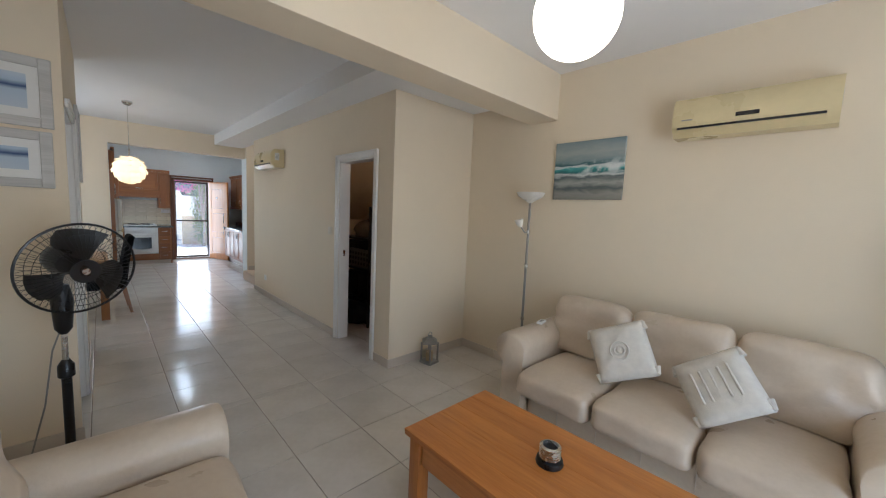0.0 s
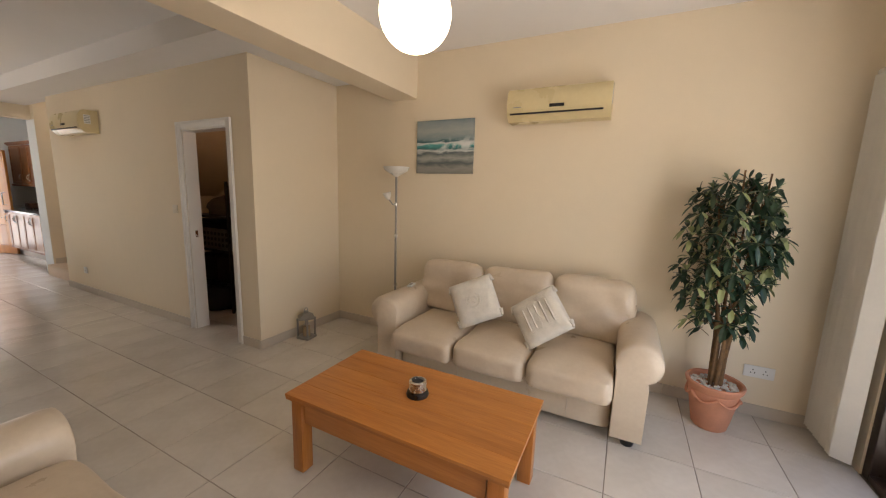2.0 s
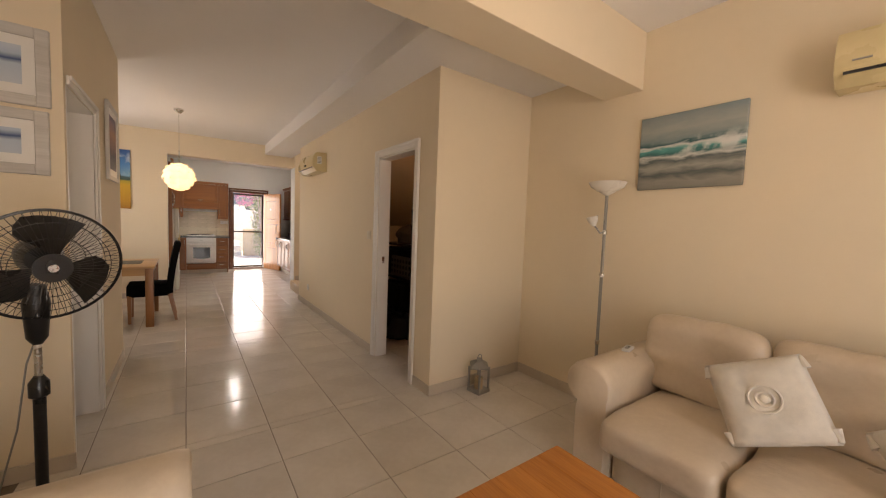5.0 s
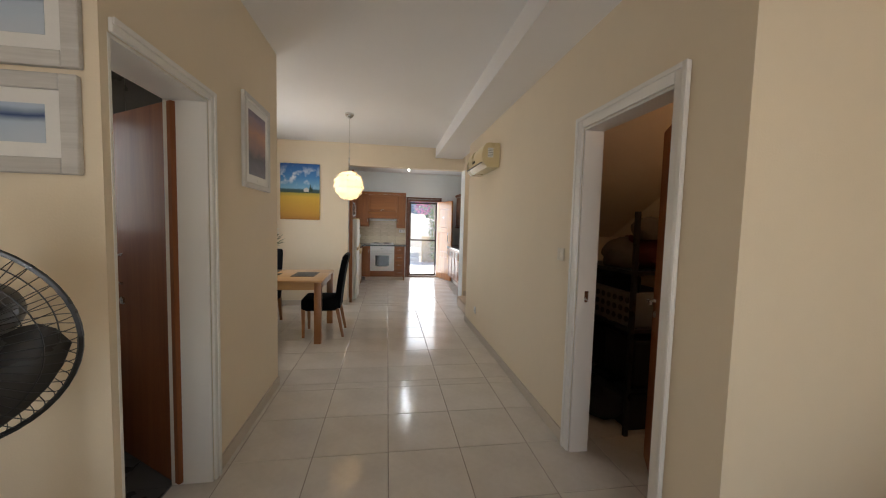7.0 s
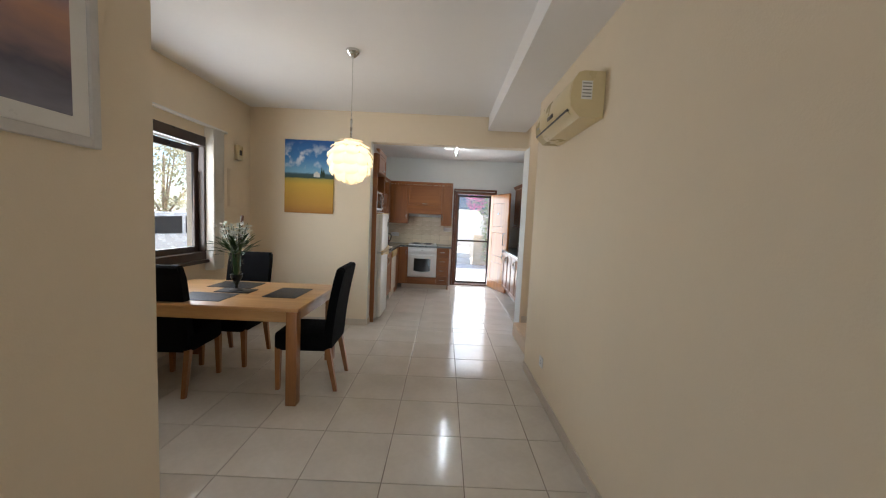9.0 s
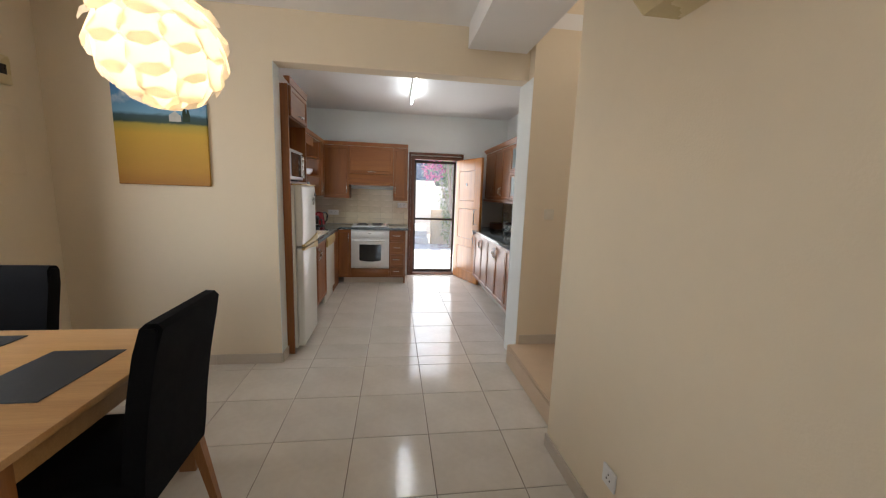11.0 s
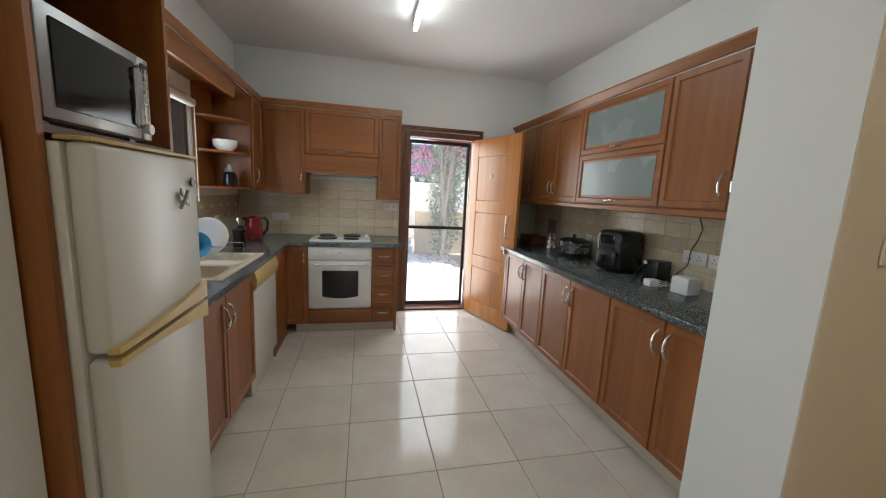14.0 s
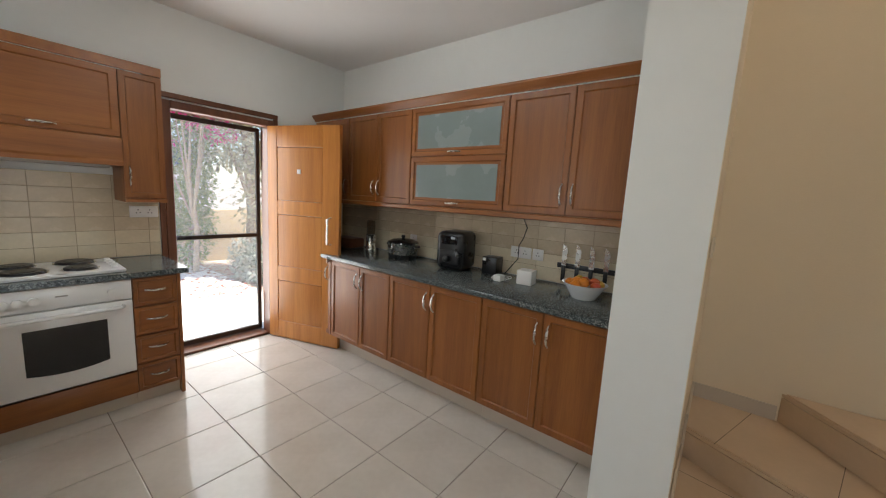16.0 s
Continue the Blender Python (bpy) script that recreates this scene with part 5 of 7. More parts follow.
def dining_chair():
    c = thing("dining_chair", (0, 0, 0), 0, "dining chair with a fitted black fabric cover and oak legs", "chair", "chairs round the dining table")
    bm = box(-0.22, -0.22, 0.33, 0.22, 0.23, 0.485, 0.03, 3)
    part("seat", bm, BLACKCLOTH, c)
    bm = bmesh.new()
    n = 8
    prof = []
    for k in range(n + 1):
        z = 0.36 + 0.65 * k / n
        y = -0.20 - 0.035 * (k / n) - 0.06 * (k / n) ** 2
        prof.append((y, z))
    outline = [(y + 0.035, z) for y, z in prof] + [(prof[-1][0] + 0.015, 1.03), (prof[-1][0] - 0.02, 1.028)] + [(y - 0.035, z) for y, z in reversed(prof)]
    extrude(outline, "x", -0.215, 0.215, bm)
    bmesh.ops.bevel(bm, geom=[e for e in bm.edges if abs(e.verts[0].co.x - e.verts[1].co.x) < 1e-5], offset=0.014, segments=2, affect="EDGES")
    part("backrest", bm, BLACKCLOTH, c)
    for s in (-1, 1):
        for y, dy in ((0.20, 0.0), (-0.20, -0.07)):
            bm = bmesh.new()
            ra = [bm.verts.new((s * 0.195 + dx, y + dy2, 0.36)) for dx, dy2 in ((-0.022, -0.022), (0.022, -0.022), (0.022, 0.022), (-0.022, 0.022))]
            rb = [bm.verts.new((s * 0.20 + dx, y + dy + dy2, 0)) for dx, dy2 in ((-0.015, -0.015), (0.015, -0.015), (0.015, 0.015), (-0.015, 0.015))]
            for i in range(4):
                bm.faces.new((ra[i], ra[(i + 1) % 4], rb[(i + 1) % 4], rb[i]))
            bm.faces.new(ra)
            bm.faces.new(rb)
            part("leg", bm, OAK_V, c, "tapered oak leg")
    return c


ch = dining_chair()
ch.matrix_basis = pose(0.53, 6.21, 0, 0, 0, 92)
copy_thing(ch, pose(-0.50, 6.05, 0, 0, 0, 3))
copy_thing(ch, pose(-0.36, 6.60, 0, 0, 0, 180))
MAT = material("grey_woven_placemat", (0.035, 0.038, 0.042), 0.45, vary=0.3, scale=120, bump=0.2, bump_scale=200)
for x, y, r in ((0.31, 6.26, 90), (-0.28, 6.50, 0), (-0.25, 5.99, 0)):
    u = thing("placemat", (x, y, 0.7505), r, "dark grey woven placemat on the dining table", "placemat", "placemats")
    part("mat", box(-0.20, -0.14, 0, 0.20, 0.14, 0.004, 0.0015, 1), MAT, u)
u = thing("flower_vase", (-0.14, 6.24, 0.751), 0, "tall glass vase of white flowers in a dark stand", "vase")
part("tray", box(-0.15, -0.08, 0, 0.15, 0.08, 0.008, 0.003), MAT, u)
part("stand", lathe([(0, 0.008), (0.06, 0.008), (0.06, 0.014), (0.012, 0.03), (0.012, 0.06), (0.045, 0.12), (0.05, 0.15), (0.046, 0.15), (0.0, 0.06)], 20), BLACKPLASTIC, u)
VASE = glass("green_tinted_glass", (0.80, 0.88, 0.82))
part("glass", lathe([(0.02, 0.06), (0.03, 0.10), (0.055, 0.30), (0.07, 0.345)], 24), VASE, u)
STEM = material("green_stem", (0.06, 0.13, 0.03), 0.5, vary=0.3, scale=20)
PETAL = material("white_petal", (0.78, 0.79, 0.74), 0.6, vary=0.05, scale=30)
rng = random.Random(5)
bs, bl, bp = bmesh.new(), bmesh.new(), bmesh.new()


def petal_leaf(bm, p, d, ln, w, up=Vector((0, 0, 1)), droop=0.3):
    d = d.normalized()
    s = d.cross(up)
    s = s.normalized() if s.length > 1e-3 else Vector((1, 0, 0))
    q = [p, p + d * ln * 0.35 + s * w / 2, p + d * ln * 0.75 + s * w * 0.42 - up * droop * ln * 0.1, p + d * ln - up * droop * ln * 0.35,
         p + d * ln * 0.75 - s * w * 0.42 - up * droop * ln * 0.1, p + d * ln * 0.35 - s * w / 2]
    mid = bm.verts.new(p + d * ln * 0.5 - up * w * 0.12)
    vs = [bm.verts.new(v) for v in q]
    for i in range(6):
        bm.faces.new((mid, vs[i], vs[(i + 1) % 6]))


for k in range(20):
    a, r = rng.uniform(0, 6.28), rng.uniform(0.02, 0.15)
    tip = Vector((r * math.cos(a), r * math.sin(a), rng.uniform(0.46, 0.60)))
    tube([(0.015 * math.cos(a), 0.015 * math.sin(a), 0.08), (0.03 * math.cos(a), 0.03 * math.sin(a), 0.33), tuple(tip)], 0.003, 5, bs)
    for j in range(14):
        q = tip + Vector((rng.gauss(0, 0.014), rng.gauss(0, 0.014), -rng.uniform(0, 0.13)))
        petal_leaf(bp, q, Vector((rng.gauss(0, 1), rng.gauss(0, 1), rng.uniform(0.0, 1.0))), 0.042, 0.028)
for k in range(70):
    a = rng.uniform(0, 6.28)
    p = Vector((0.05 * math.cos(a), 0.05 * math.sin(a), rng.uniform(0.32, 0.42)))
    petal_leaf(bl, p, Vector((math.cos(a), math.sin(a), rng.uniform(0.1, 1.2))), rng.uniform(0.10, 0.21), 0.024)
tagged(part("stems", bs, STEM, u), kind="stuff")
part("leaves", bl, STEM, u)
part("blossoms", bp, PETAL, u, "white blossoms")
part("twig", tube([(0.01, 0.0, 0.1), (0.02, 0.02, 0.45), (0.035, 0.03, 0.66)], [0.012, 0.01, 0.012], 7), FRAMEWOOD, u, "brown bark stick")
u = thing("backpack", (-0.70, 5.58, 0), 20, "black bag on the floor under the dining table", "bag")
bm = box(-0.15, -0.11, 0, 0.15, 0.11, 0.36, 0.07, 4)
for v in bm.verts:
    v.co += v.normal * 0.03 * noise.noise(v.co * 8)
part("body", bm, BLACKCLOTH, u)
part("strap", tube([(-0.08, -0.11, 0.30), (-0.10, -0.17, 0.22), (-0.10, -0.16, 0.08), (-0.08, -0.11, 0.04)], 0.014, 6), BLACKCLOTH, u)

# pendant with overlapping petals
u = thing("pendant_lamp", (0.85, 6.16, TOP), 0, "lit white petal globe pendant on a steel rod", "pendant lamp")
part("ceiling_rose", lathe([(0, 0), (0.055, 0), (0.055, -0.02), (0.02, -0.055), (0, -0.055)], 24), CHROME, u)
part("cord", tube([(0, 0, -0.05), (0, 0, -0.56)], 0.003, 6), CHROME, u)
part("rod", tube([(0, 0, -0.54), (0, 0, -0.70)], 0.008, 8), CHROME, u)
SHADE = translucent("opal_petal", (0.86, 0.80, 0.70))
bm = bmesh.new()
rng = random.Random(8)
R = 0.165
for row in range(7):
    th = math.pi * (0.10 + 0.80 * row / 6)
    n = max(5, int(12 * math.sin(th)))
    for k in range(n):
        ph = 2 * math.pi * (k + 0.5 * (row % 2)) / n
        c = Vector((math.sin(th) * math.cos(ph), math.sin(th) * math.sin(ph), math.cos(th)))
        e1 = Vector((-math.sin(ph), math.cos(ph), 0))
        e2 = c.cross(e1)
        ring = []
        for i in range(9):
            a = 2 * math.pi * i / 9
            rr = 0.058
            lift = 0.030 * (1 if math.sin(a) < 0 else 0.2)
            ring.append(bm.verts.new(c * (R + lift) + (e1 * math.cos(a) + e2 * math.sin(a)) * rr * 0.98 - c * 0.012))
        mid = bm.verts.new(c * (R + 0.014))
        for i in range(9):
            bm.faces.new((mid, ring[i], ring[(i + 1) % 9]))
bmesh.ops.translate(bm, verts=bm.verts, vec=(0, 0, -0.88))
part("petal_shade", bm, SHADE, u, "glowing petal shade")


# ---- pictures ----
def framed(name, loc, rz, w, h, fw, framemat, art, label, mount=0.0, t=0.022):
    """Local x across, z up, looks to -y; its back on y=0."""
    u = thing(name, loc, rz, label, "picture")
    if fw:
        for b in ((-w / 2, -t, -h / 2, -w / 2 + fw, 0, h / 2), (w / 2 - fw, -t, -h / 2, w / 2, 0, h / 2), (-w / 2 + fw, -t, -h / 2, w / 2 - fw, 0, -h / 2 + fw), (-w / 2 + fw, -t, h / 2 - fw, w / 2 - fw, 0, h / 2)):
            part("frame", box(*b, 0.003, 1), framemat, u)
    if mount:
        part("mount", box(-w / 2 + fw, -t * 0.55, -h / 2 + fw, w / 2 - fw, -0.001, h / 2 - fw), WHITEPLASTIC, u, "white card mount")
        a = fw + mount
        part("print", box(-w / 2 + a, -t * 0.62, -h / 2 + a, w / 2 - a, -t * 0.55, h / 2 - a), art, u)
    else:
        part("canvas", box(-w / 2, -t, -h / 2, w / 2, -0.001, h / 2, 0.003, 1), art, u)
    return u


def painting(name, stops, h, streak=(3, 1, 9), warp=0.12, blotch=None):
    """Bands of colour up the height of a picture, broken by strokes; stops: (height 0..1, colour)."""
    m = bpy.data.materials.new(name)
    m.use_nodes = True
    N, L = m.node_tree.nodes, m.node_tree.links
    b = N["Principled BSDF"]
    b.inputs["Roughness"].default_value = 0.6
    tc = N.new("ShaderNodeTexCoord")
    sep = N.new("ShaderNodeSeparateXYZ")
    L.new(tc.outputs["Object"], sep.inputs[0])
    mp = N.new("ShaderNodeMapping")
    mp.inputs["Scale"].default_value = streak
    L.new(tc.outputs["Object"], mp.inputs[0])
    n = N.new("ShaderNodeTexNoise")
    n.inputs["Scale"].default_value, n.inputs["Detail"].default_value, n.inputs["Distortion"].default_value = 3.0, 7, 0.5
    L.new(mp.outputs[0], n.inputs[0])
    mr = N.new("ShaderNodeMapRange")
    mr.inputs[1].default_value, mr.inputs[2].default_value = -h / 2, h / 2
    L.new(sep.outputs[2], mr.inputs[0])
    ma = N.new("ShaderNodeMath")
    ma.operation = "MULTIPLY_ADD"
    ma.inputs[1].default_value = warp
    L.new(n.outputs[0], ma.inputs[0])
    su = N.new("ShaderNodeMath")
    su.operation = "SUBTRACT"
    su.inputs[1].default_value = warp * 0.5
    L.new(mr.outputs[0], su.inputs[0])
    L.new(su.outputs[0], ma.inputs[2])
    r = N.new("ShaderNodeValToRGB")
    e = r.color_ramp.elements
    e[0].position, e[0].color = stops[0][0], (*stops[0][1], 1)
    e[1].position, e[1].color = stops[-1][0], (*stops[-1][1], 1)
    for p, c in stops[1:-1]:
        k = e.new(p)
        k.color = (*c, 1)
    L.new(ma.outputs[0], r.inputs[0])
    out = r.outputs[0]
    if blotch:
        lo, hi, col = blotch
        n2 = N.new("ShaderNodeTexNoise")
        n2.inputs["Scale"].default_value, n2.inputs["Detail"].default_value = 7, 5
        L.new(tc.outputs["Object"], n2.inputs[0])
        r2 = N.new("ShaderNodeValToRGB")
        r2.color_ramp.elements[0].position, r2.color_ramp.elements[1].position = 0.52, 0.62
        L.new(n2.outputs[0], r2.inputs[0])
        band = N.new("ShaderNodeValToRGB")
        q = band.color_ramp.elements
        q[0].position, q[0].color = lo, (0, 0, 0, 1)
        q[1].position, q[1].color = hi, (0, 0, 0, 1)
        k = q.new((lo + hi) / 2)
        k.color = (1, 1, 1, 1)
        L.new(mr.outputs[0], band.inputs[0])
        mu = N.new("ShaderNodeMath")
        mu.operation = "MULTIPLY"
        L.new(r2.outputs[0], mu.inputs[0])
        L.new(band.outputs[0], mu.inputs[1])
        mx = N.new("ShaderNodeMix")
        mx.data_type = "RGBA"
        L.new(mu.outputs[0], mx.inputs[0])
        L.new(out, mx.inputs[6])
        mx.inputs[7].default_value = (*col, 1)
        out = mx.outputs[2]
    L.new(out, b.inputs["Base Color"])
    bp2 = N.new("ShaderNodeBump")
    bp2.inputs["Strength"].default_value, bp2.inputs["Distance"].default_value = 0.3, 0.003
    L.new(n.outputs[0], bp2.inputs["Height"])
    L.new(bp2.outputs[0], b.inputs["Normal"])
    return m


FIELD = painting("field_painting", [(0.0, (0.36, 0.15, 0.012)), (0.12, (0.50, 0.26, 0.02)), (0.40, (0.60, 0.36, 0.03)), (0.47, (0.42, 0.33, 0.04)), (0.49, (0.03, 0.07, 0.05)), (0.535, (0.03, 0.08, 0.10)), (0.56, (0.18, 0.40, 0.58)), (0.75, (0.05, 0.22, 0.50)), (1.0, (0.01, 0.09, 0.32))], 0.93, (4, 1, 9), 0.03, (0.55, 0.98, (0.72, 0.77, 0.80)))
SEA = painting("sea_painting", [(0.0, (0.22, 0.22, 0.19)), (0.10, (0.30, 0.29, 0.25)), (0.20, (0.10, 0.12, 0.12)), (0.28, (0.36, 0.36, 0.32)), (0.38, (0.09, 0.12, 0.12)), (0.43, (0.62, 0.63, 0.60)), (0.47, (0.03, 0.15, 0.15)), (0.53, (0.08, 0.36, 0.34)), (0.57, (0.66, 0.69, 0.66)), (0.60, (0.02, 0.10, 0.11)), (0.65, (0.20, 0.28, 0.28)), (0.80, (0.36, 0.38, 0.36)), (1.0, (0.20, 0.27, 0.28))], 0.49, (2.5, 1, 8), 0.16, (0.36, 0.72, (0.74, 0.76, 0.73)))
SUNSET = painting("sunset_print", [(0.0, (0.26, 0.26, 0.32)), (0.30, (0.12, 0.11, 0.15)), (0.45, (0.30, 0.20, 0.20)), (0.65, (0.50, 0.28, 0.20)), (0.85, (0.28, 0.22, 0.28)), (1.0, (0.12, 0.12, 0.19))], 0.5, (2, 2, 6), 0.25)
BEACH = painting("pale_beach_print", [(0.0, (0.55, 0.60, 0.66)), (0.5, (0.45, 0.54, 0.64)), (0.6, (0.03, 0.07, 0.20)), (0.72, (0.42, 0.52, 0.64)), (1.0, (0.60, 0.66, 0.72))], 0.22, (2, 2, 5), 0.10)
DRIFT = wood("whitewashed_frame", (0.45, 0.43, 0.40), (0.62, 0.60, 0.57), 0, rough=0.6, coat=0)
SILVER = material("pale_silver_frame", (0.62, 0.60, 0.57), 0.45, vary=0.05, scale=10)
u = framed("field_canvas", (-0.12, 7.847, 1.925), 0, 0.63, 0.93, 0, None, FIELD, "canvas painting of a golden field under a blue sky")
CREAMP = material("painted_house_white", (0.66, 0.66, 0.62), 0.7)
CYP = material("painted_cypress_green", (0.02, 0.06, 0.03), 0.7, vary=0.3, scale=40)
part("painted_house", extrude([(0.06, 0.0), (0.06, 0.045), (0.10, 0.075), (0.14, 0.045), (0.14, 0.0)], "y", -0.0235, -0.022), CREAMP, u)
for x, h in ((0.165, 0.14), (0.19, 0.11)):
    part("painted_tree", extrude([(x - 0.012, 0.0), (x - 0.014, h * 0.4), (x, h), (x + 0.014, h * 0.4), (x + 0.012, 0.0)], "y", -0.0235, -0.022), CYP, u)
framed("sea_canvas", (3.547, 1.163, 1.928), -90, 0.595, 0.49, 0, None, SEA, "canvas painting of breaking green sea waves")
framed("sunset_print", (0.423, 4.17, 1.94), 90, 0.50, 0.60, 0.035, SILVER, SUNSET, "pale framed print of a sunset sea", mount=0.055)
framed("beach_print", (0.20, 2.797, 2.07), 0, 0.36, 0.37, 0.05, DRIFT, BEACH, "small beach print in a whitewashed frame", mount=0.045)
framed("beach_print", (0.19, 2.797, 1.71), 0, 0.36, 0.31, 0.05, DRIFT, BEACH, "small beach print in a whitewashed frame", mount=0.045)


# ---- air conditioners ----
def air_con(loc, rz):
    u = thing("air_conditioner", loc, rz, "aged cream wall-mounted air conditioner", "air conditioner", "air conditioners")
    w = 0.77
    prof = [(0, 0), (-0.13, 0.0), (-0.165, 0.035), (-0.185, 0.06), (-0.190, 0.12), (-0.178, 0.20), (-0.15, 0.245), (-0.12, 0.255), (0, 0.255)]
    part("body", extrude(prof, "x", -w / 2, w / 2), ACPLASTIC, u)
    part("front_panel", extrude([(-0.1875, 0.082), (-0.192, 0.12), (-0.182, 0.195), (-0.157, 0.235), (-0.15, 0.232), (-0.175, 0.19), (-0.184, 0.12), (-0.180, 0.082)], "x", -w / 2 + 0.012, w / 2 - 0.012), ACPLASTIC, u)
    # solid black strip that stands in for the shade in the outlet gap
    part("outlet_slot", box(-w / 2 + 0.03, -0.1885, 0.047, w / 2 - 0.05, -0.165, 0.059), BLACKPLASTIC, u)
    part("louvre", extrude([(-0.168, 0.024), (-0.188, 0.042), (-0.186, 0.045), (-0.164, 0.028)], "x", -w / 2 + 0.03, w / 2 - 0.05), ACPLASTIC, u)
    part("display", box(-0.05, -0.196, 0.088, 0.06, -0.188, 0.112, 0.002), DARKGLASS, u)
    part("mark", box(-0.33, -0.1945, 0.098, -0.27, -0.190, 0.105), METALGREY, u)
    part("label_sheet", box(w / 2 + 0.0003, -0.13, 0.10, w / 2 + 0.0012, -0.07, 0.20), WHITEPLASTIC, u, "paper rating label")
    for k in range(5):
        part("label_line", box(w / 2 + 0.0012, -0.125, 0.112 + 0.018 * k, w / 2 + 0.0018, -0.075, 0.118 + 0.018 * k), METALGREY, u)
    return u


ac = air_con((3.548, 0.135, 2.09), -90)
copy_thing(ac, pose(2.510, 5.605, 2.06, 0, 0, -90))
switch(2.510, 3.74, 1.25, -90)
socket(2.510, 6.06, 0.31, -90, 1, "white single wall socket")

# ---- living room ----
def soft_box(x0, y0, z0, x1, y1, z1, r, seed=0, amp=0.006, cuts=5, crown=0.0):
    """An upholstered block: rounded, finely cut and slightly uneven."""
    bm = bmesh.new()
    bmesh.ops.create_cube(bm, size=1)
    bmesh.ops.subdivide_edges(bm, edges=bm.edges, cuts=cuts * 2, use_grid_fill=True)
    c = Vector(((x0 + x1) / 2, (y0 + y1) / 2, (z0 + z1) / 2))
    h = Vector(((x1 - x0) / 2, (y1 - y0) / 2, (z1 - z0) / 2))
    for v in bm.verts:
        p = Vector((v.co.x * 2 * h.x, v.co.y * 2 * h.y, v.co.z * 2 * h.z))
        q = Vector([max(-h[i] + r, min(h[i] - r, p[i])) for i in range(3)])
        d = p - q
        if d.length > 1e-6:
            p = q + d.normalized() * r
        u, w = p.x / h.x, p.y / h.y
        if p.z > 0:
            p.z += crown * (1 - u * u) * (1 - w * w)
        n = noise.noise(p * 7 + Vector((seed * 3.1, seed, 0))) + 0.5 * noise.noise(p * 17 + Vector((seed, 0, seed)))
        v.co = c + p + (p.normalized() * amp * n)
    return bm


def wrinkled(name, bm, parent, label="", level=1, mat=None):
    ob = part(name, bm, mat or LEATHER, parent, label, smooth=180)
    md = ob.modifiers.new("round", "SUBSURF")
    md.levels = md.render_levels = level
    return ob


def sofa(name, loc, rz, n, seat, arm, label, depth=0.92, cz=0.56, set_back=0.02):
    """n seats of a given width between two rolled arms; front on local y=0, looks to -y."""
    s = thing(name, loc, rz, label, "sofa" if n > 1 else "armchair")
    w = n * seat
    wrinkled("base", soft_box(-w / 2, set_back + 0.03, 0.05, w / 2, depth - 0.05, 0.30, 0.02, 1, 0.003), s)
    for k in range(n * 2 - 1):
        x = -w / 2 + seat * (k + 1) / 2
        part("seam", box(x - 0.0015, set_back + 0.026, 0.06, x + 0.0015, set_back + 0.032, 0.29), SKIRT, s)
    wrinkled("back_frame", soft_box(-w / 2 - 0.02, depth - 0.22, 0.05, w / 2 + 0.02, depth, 0.74, 0.05, 2, 0.004), s)
    for k in range(n):
        x0 = -w / 2 + seat * k
        wrinkled("seat_cushion", soft_box(x0 + 0.003, 0.005, 0.28, x0 + seat - 0.003, depth - 0.20, 0.455, 0.055, 3 + k, 0.012, crown=0.03), s, "puffed leather seat cushion")
        bm = soft_box(x0 + 0.002, -0.11, 0.0, x0 + seat - 0.002, 0.11, 0.46, 0.085, 9 + k, 0.021, cuts=6)
        for v in bm.verts:
            z = v.co.z
            v.co.y += 0.017 * math.sin(z * 30 + 3 * noise.noise(Vector((v.co.x * 6, z * 4, k)))) * (1 if v.co.y < 0 else 0) * max(0, 1 - abs(z - 0.22) / 0.25)
        if n > 1:
            bmesh.ops.scale(bm, vec=(1.12, 1, 1), verts=bm.verts)
        bmesh.ops.transform(bm, matrix=pose(0, depth - 0.24, 0.445, -11, 0, 0), verts=bm.verts)
        wrinkled("back_cushion", bm, s, "creased leather back cushion")
    for sd in (-1, 1):
        xi, xo = sd * w / 2, sd * (w / 2 + arm)
        prof = [(xi, 0.06), (xi, 0.065), (xi, 0.25), (xi, cz - 0.06)]
        cx, r = sd * (w / 2 + arm * 0.52), arm * 0.56
        for k in range(15):
            a = math.pi * (1.06 - 1.42 * k / 14)
            prof.append((cx + sd * r * math.cos(a), cz + r * 0.86 * math.sin(a)))
        prof += [(sd * (w / 2 + arm * 0.80), cz - 0.16), (sd * (w / 2 + arm * 0.79), 0.2), (sd * (w / 2 + arm * 0.78), 0.065), (sd * (w / 2 + arm * 0.78), 0.06)]
        bm = bmesh.new()
        ys = [set_back - 0.02, set_back - 0.012, set_back + 0.02, 0.24, 0.4, 0.6, depth - 0.08, depth - 0.02]
        sh = [0.955, 0.985, 1, 1, 1, 1, 1, 0.97]
        rings = []
        for y, q in zip(ys, sh):
            rings.append([bm.verts.new((cx + (px - cx) * q, y, 0.06 + (pz - 0.06) * q + 0.004 * noise.noise(Vector((px * 5, y * 5, pz * 5))))) for px, pz in prof])
        m = len(prof)
        for a, b in zip(rings, rings[1:]):
            for i in range(m):
                bm.faces.new((a[i], a[(i + 1) % m], b[(i + 1) % m], b[i]))
        bm.faces.new(rings[0])
        bm.faces.new(rings[-1])
        part("arm", bm, LEATHER, s, "rolled leather arm", smooth=50)
        for y in (set_back + 0.05, depth - 0.08):
            part("foot", lathe([(0, 0), (0.036, 0), (0.042, 0.02), (0.042, 0.07), (0, 0.07)], 16, (sd * (w / 2 + arm * 0.45), y, 0)), BLACKPLASTIC, s, "dark round foot")
    return s


sofa("sofa", (2.575, 0.33, 0), -90, 3, 0.525, 0.23, "three-seat cream leather sofa with rolled arms", 0.93, set_back=0.14)
sofa("armchair", (0.93, 1.06, 0), 90, 1, 0.80, 0.22, "wide cream leather armchair with rolled arms", 0.90, 0.49)

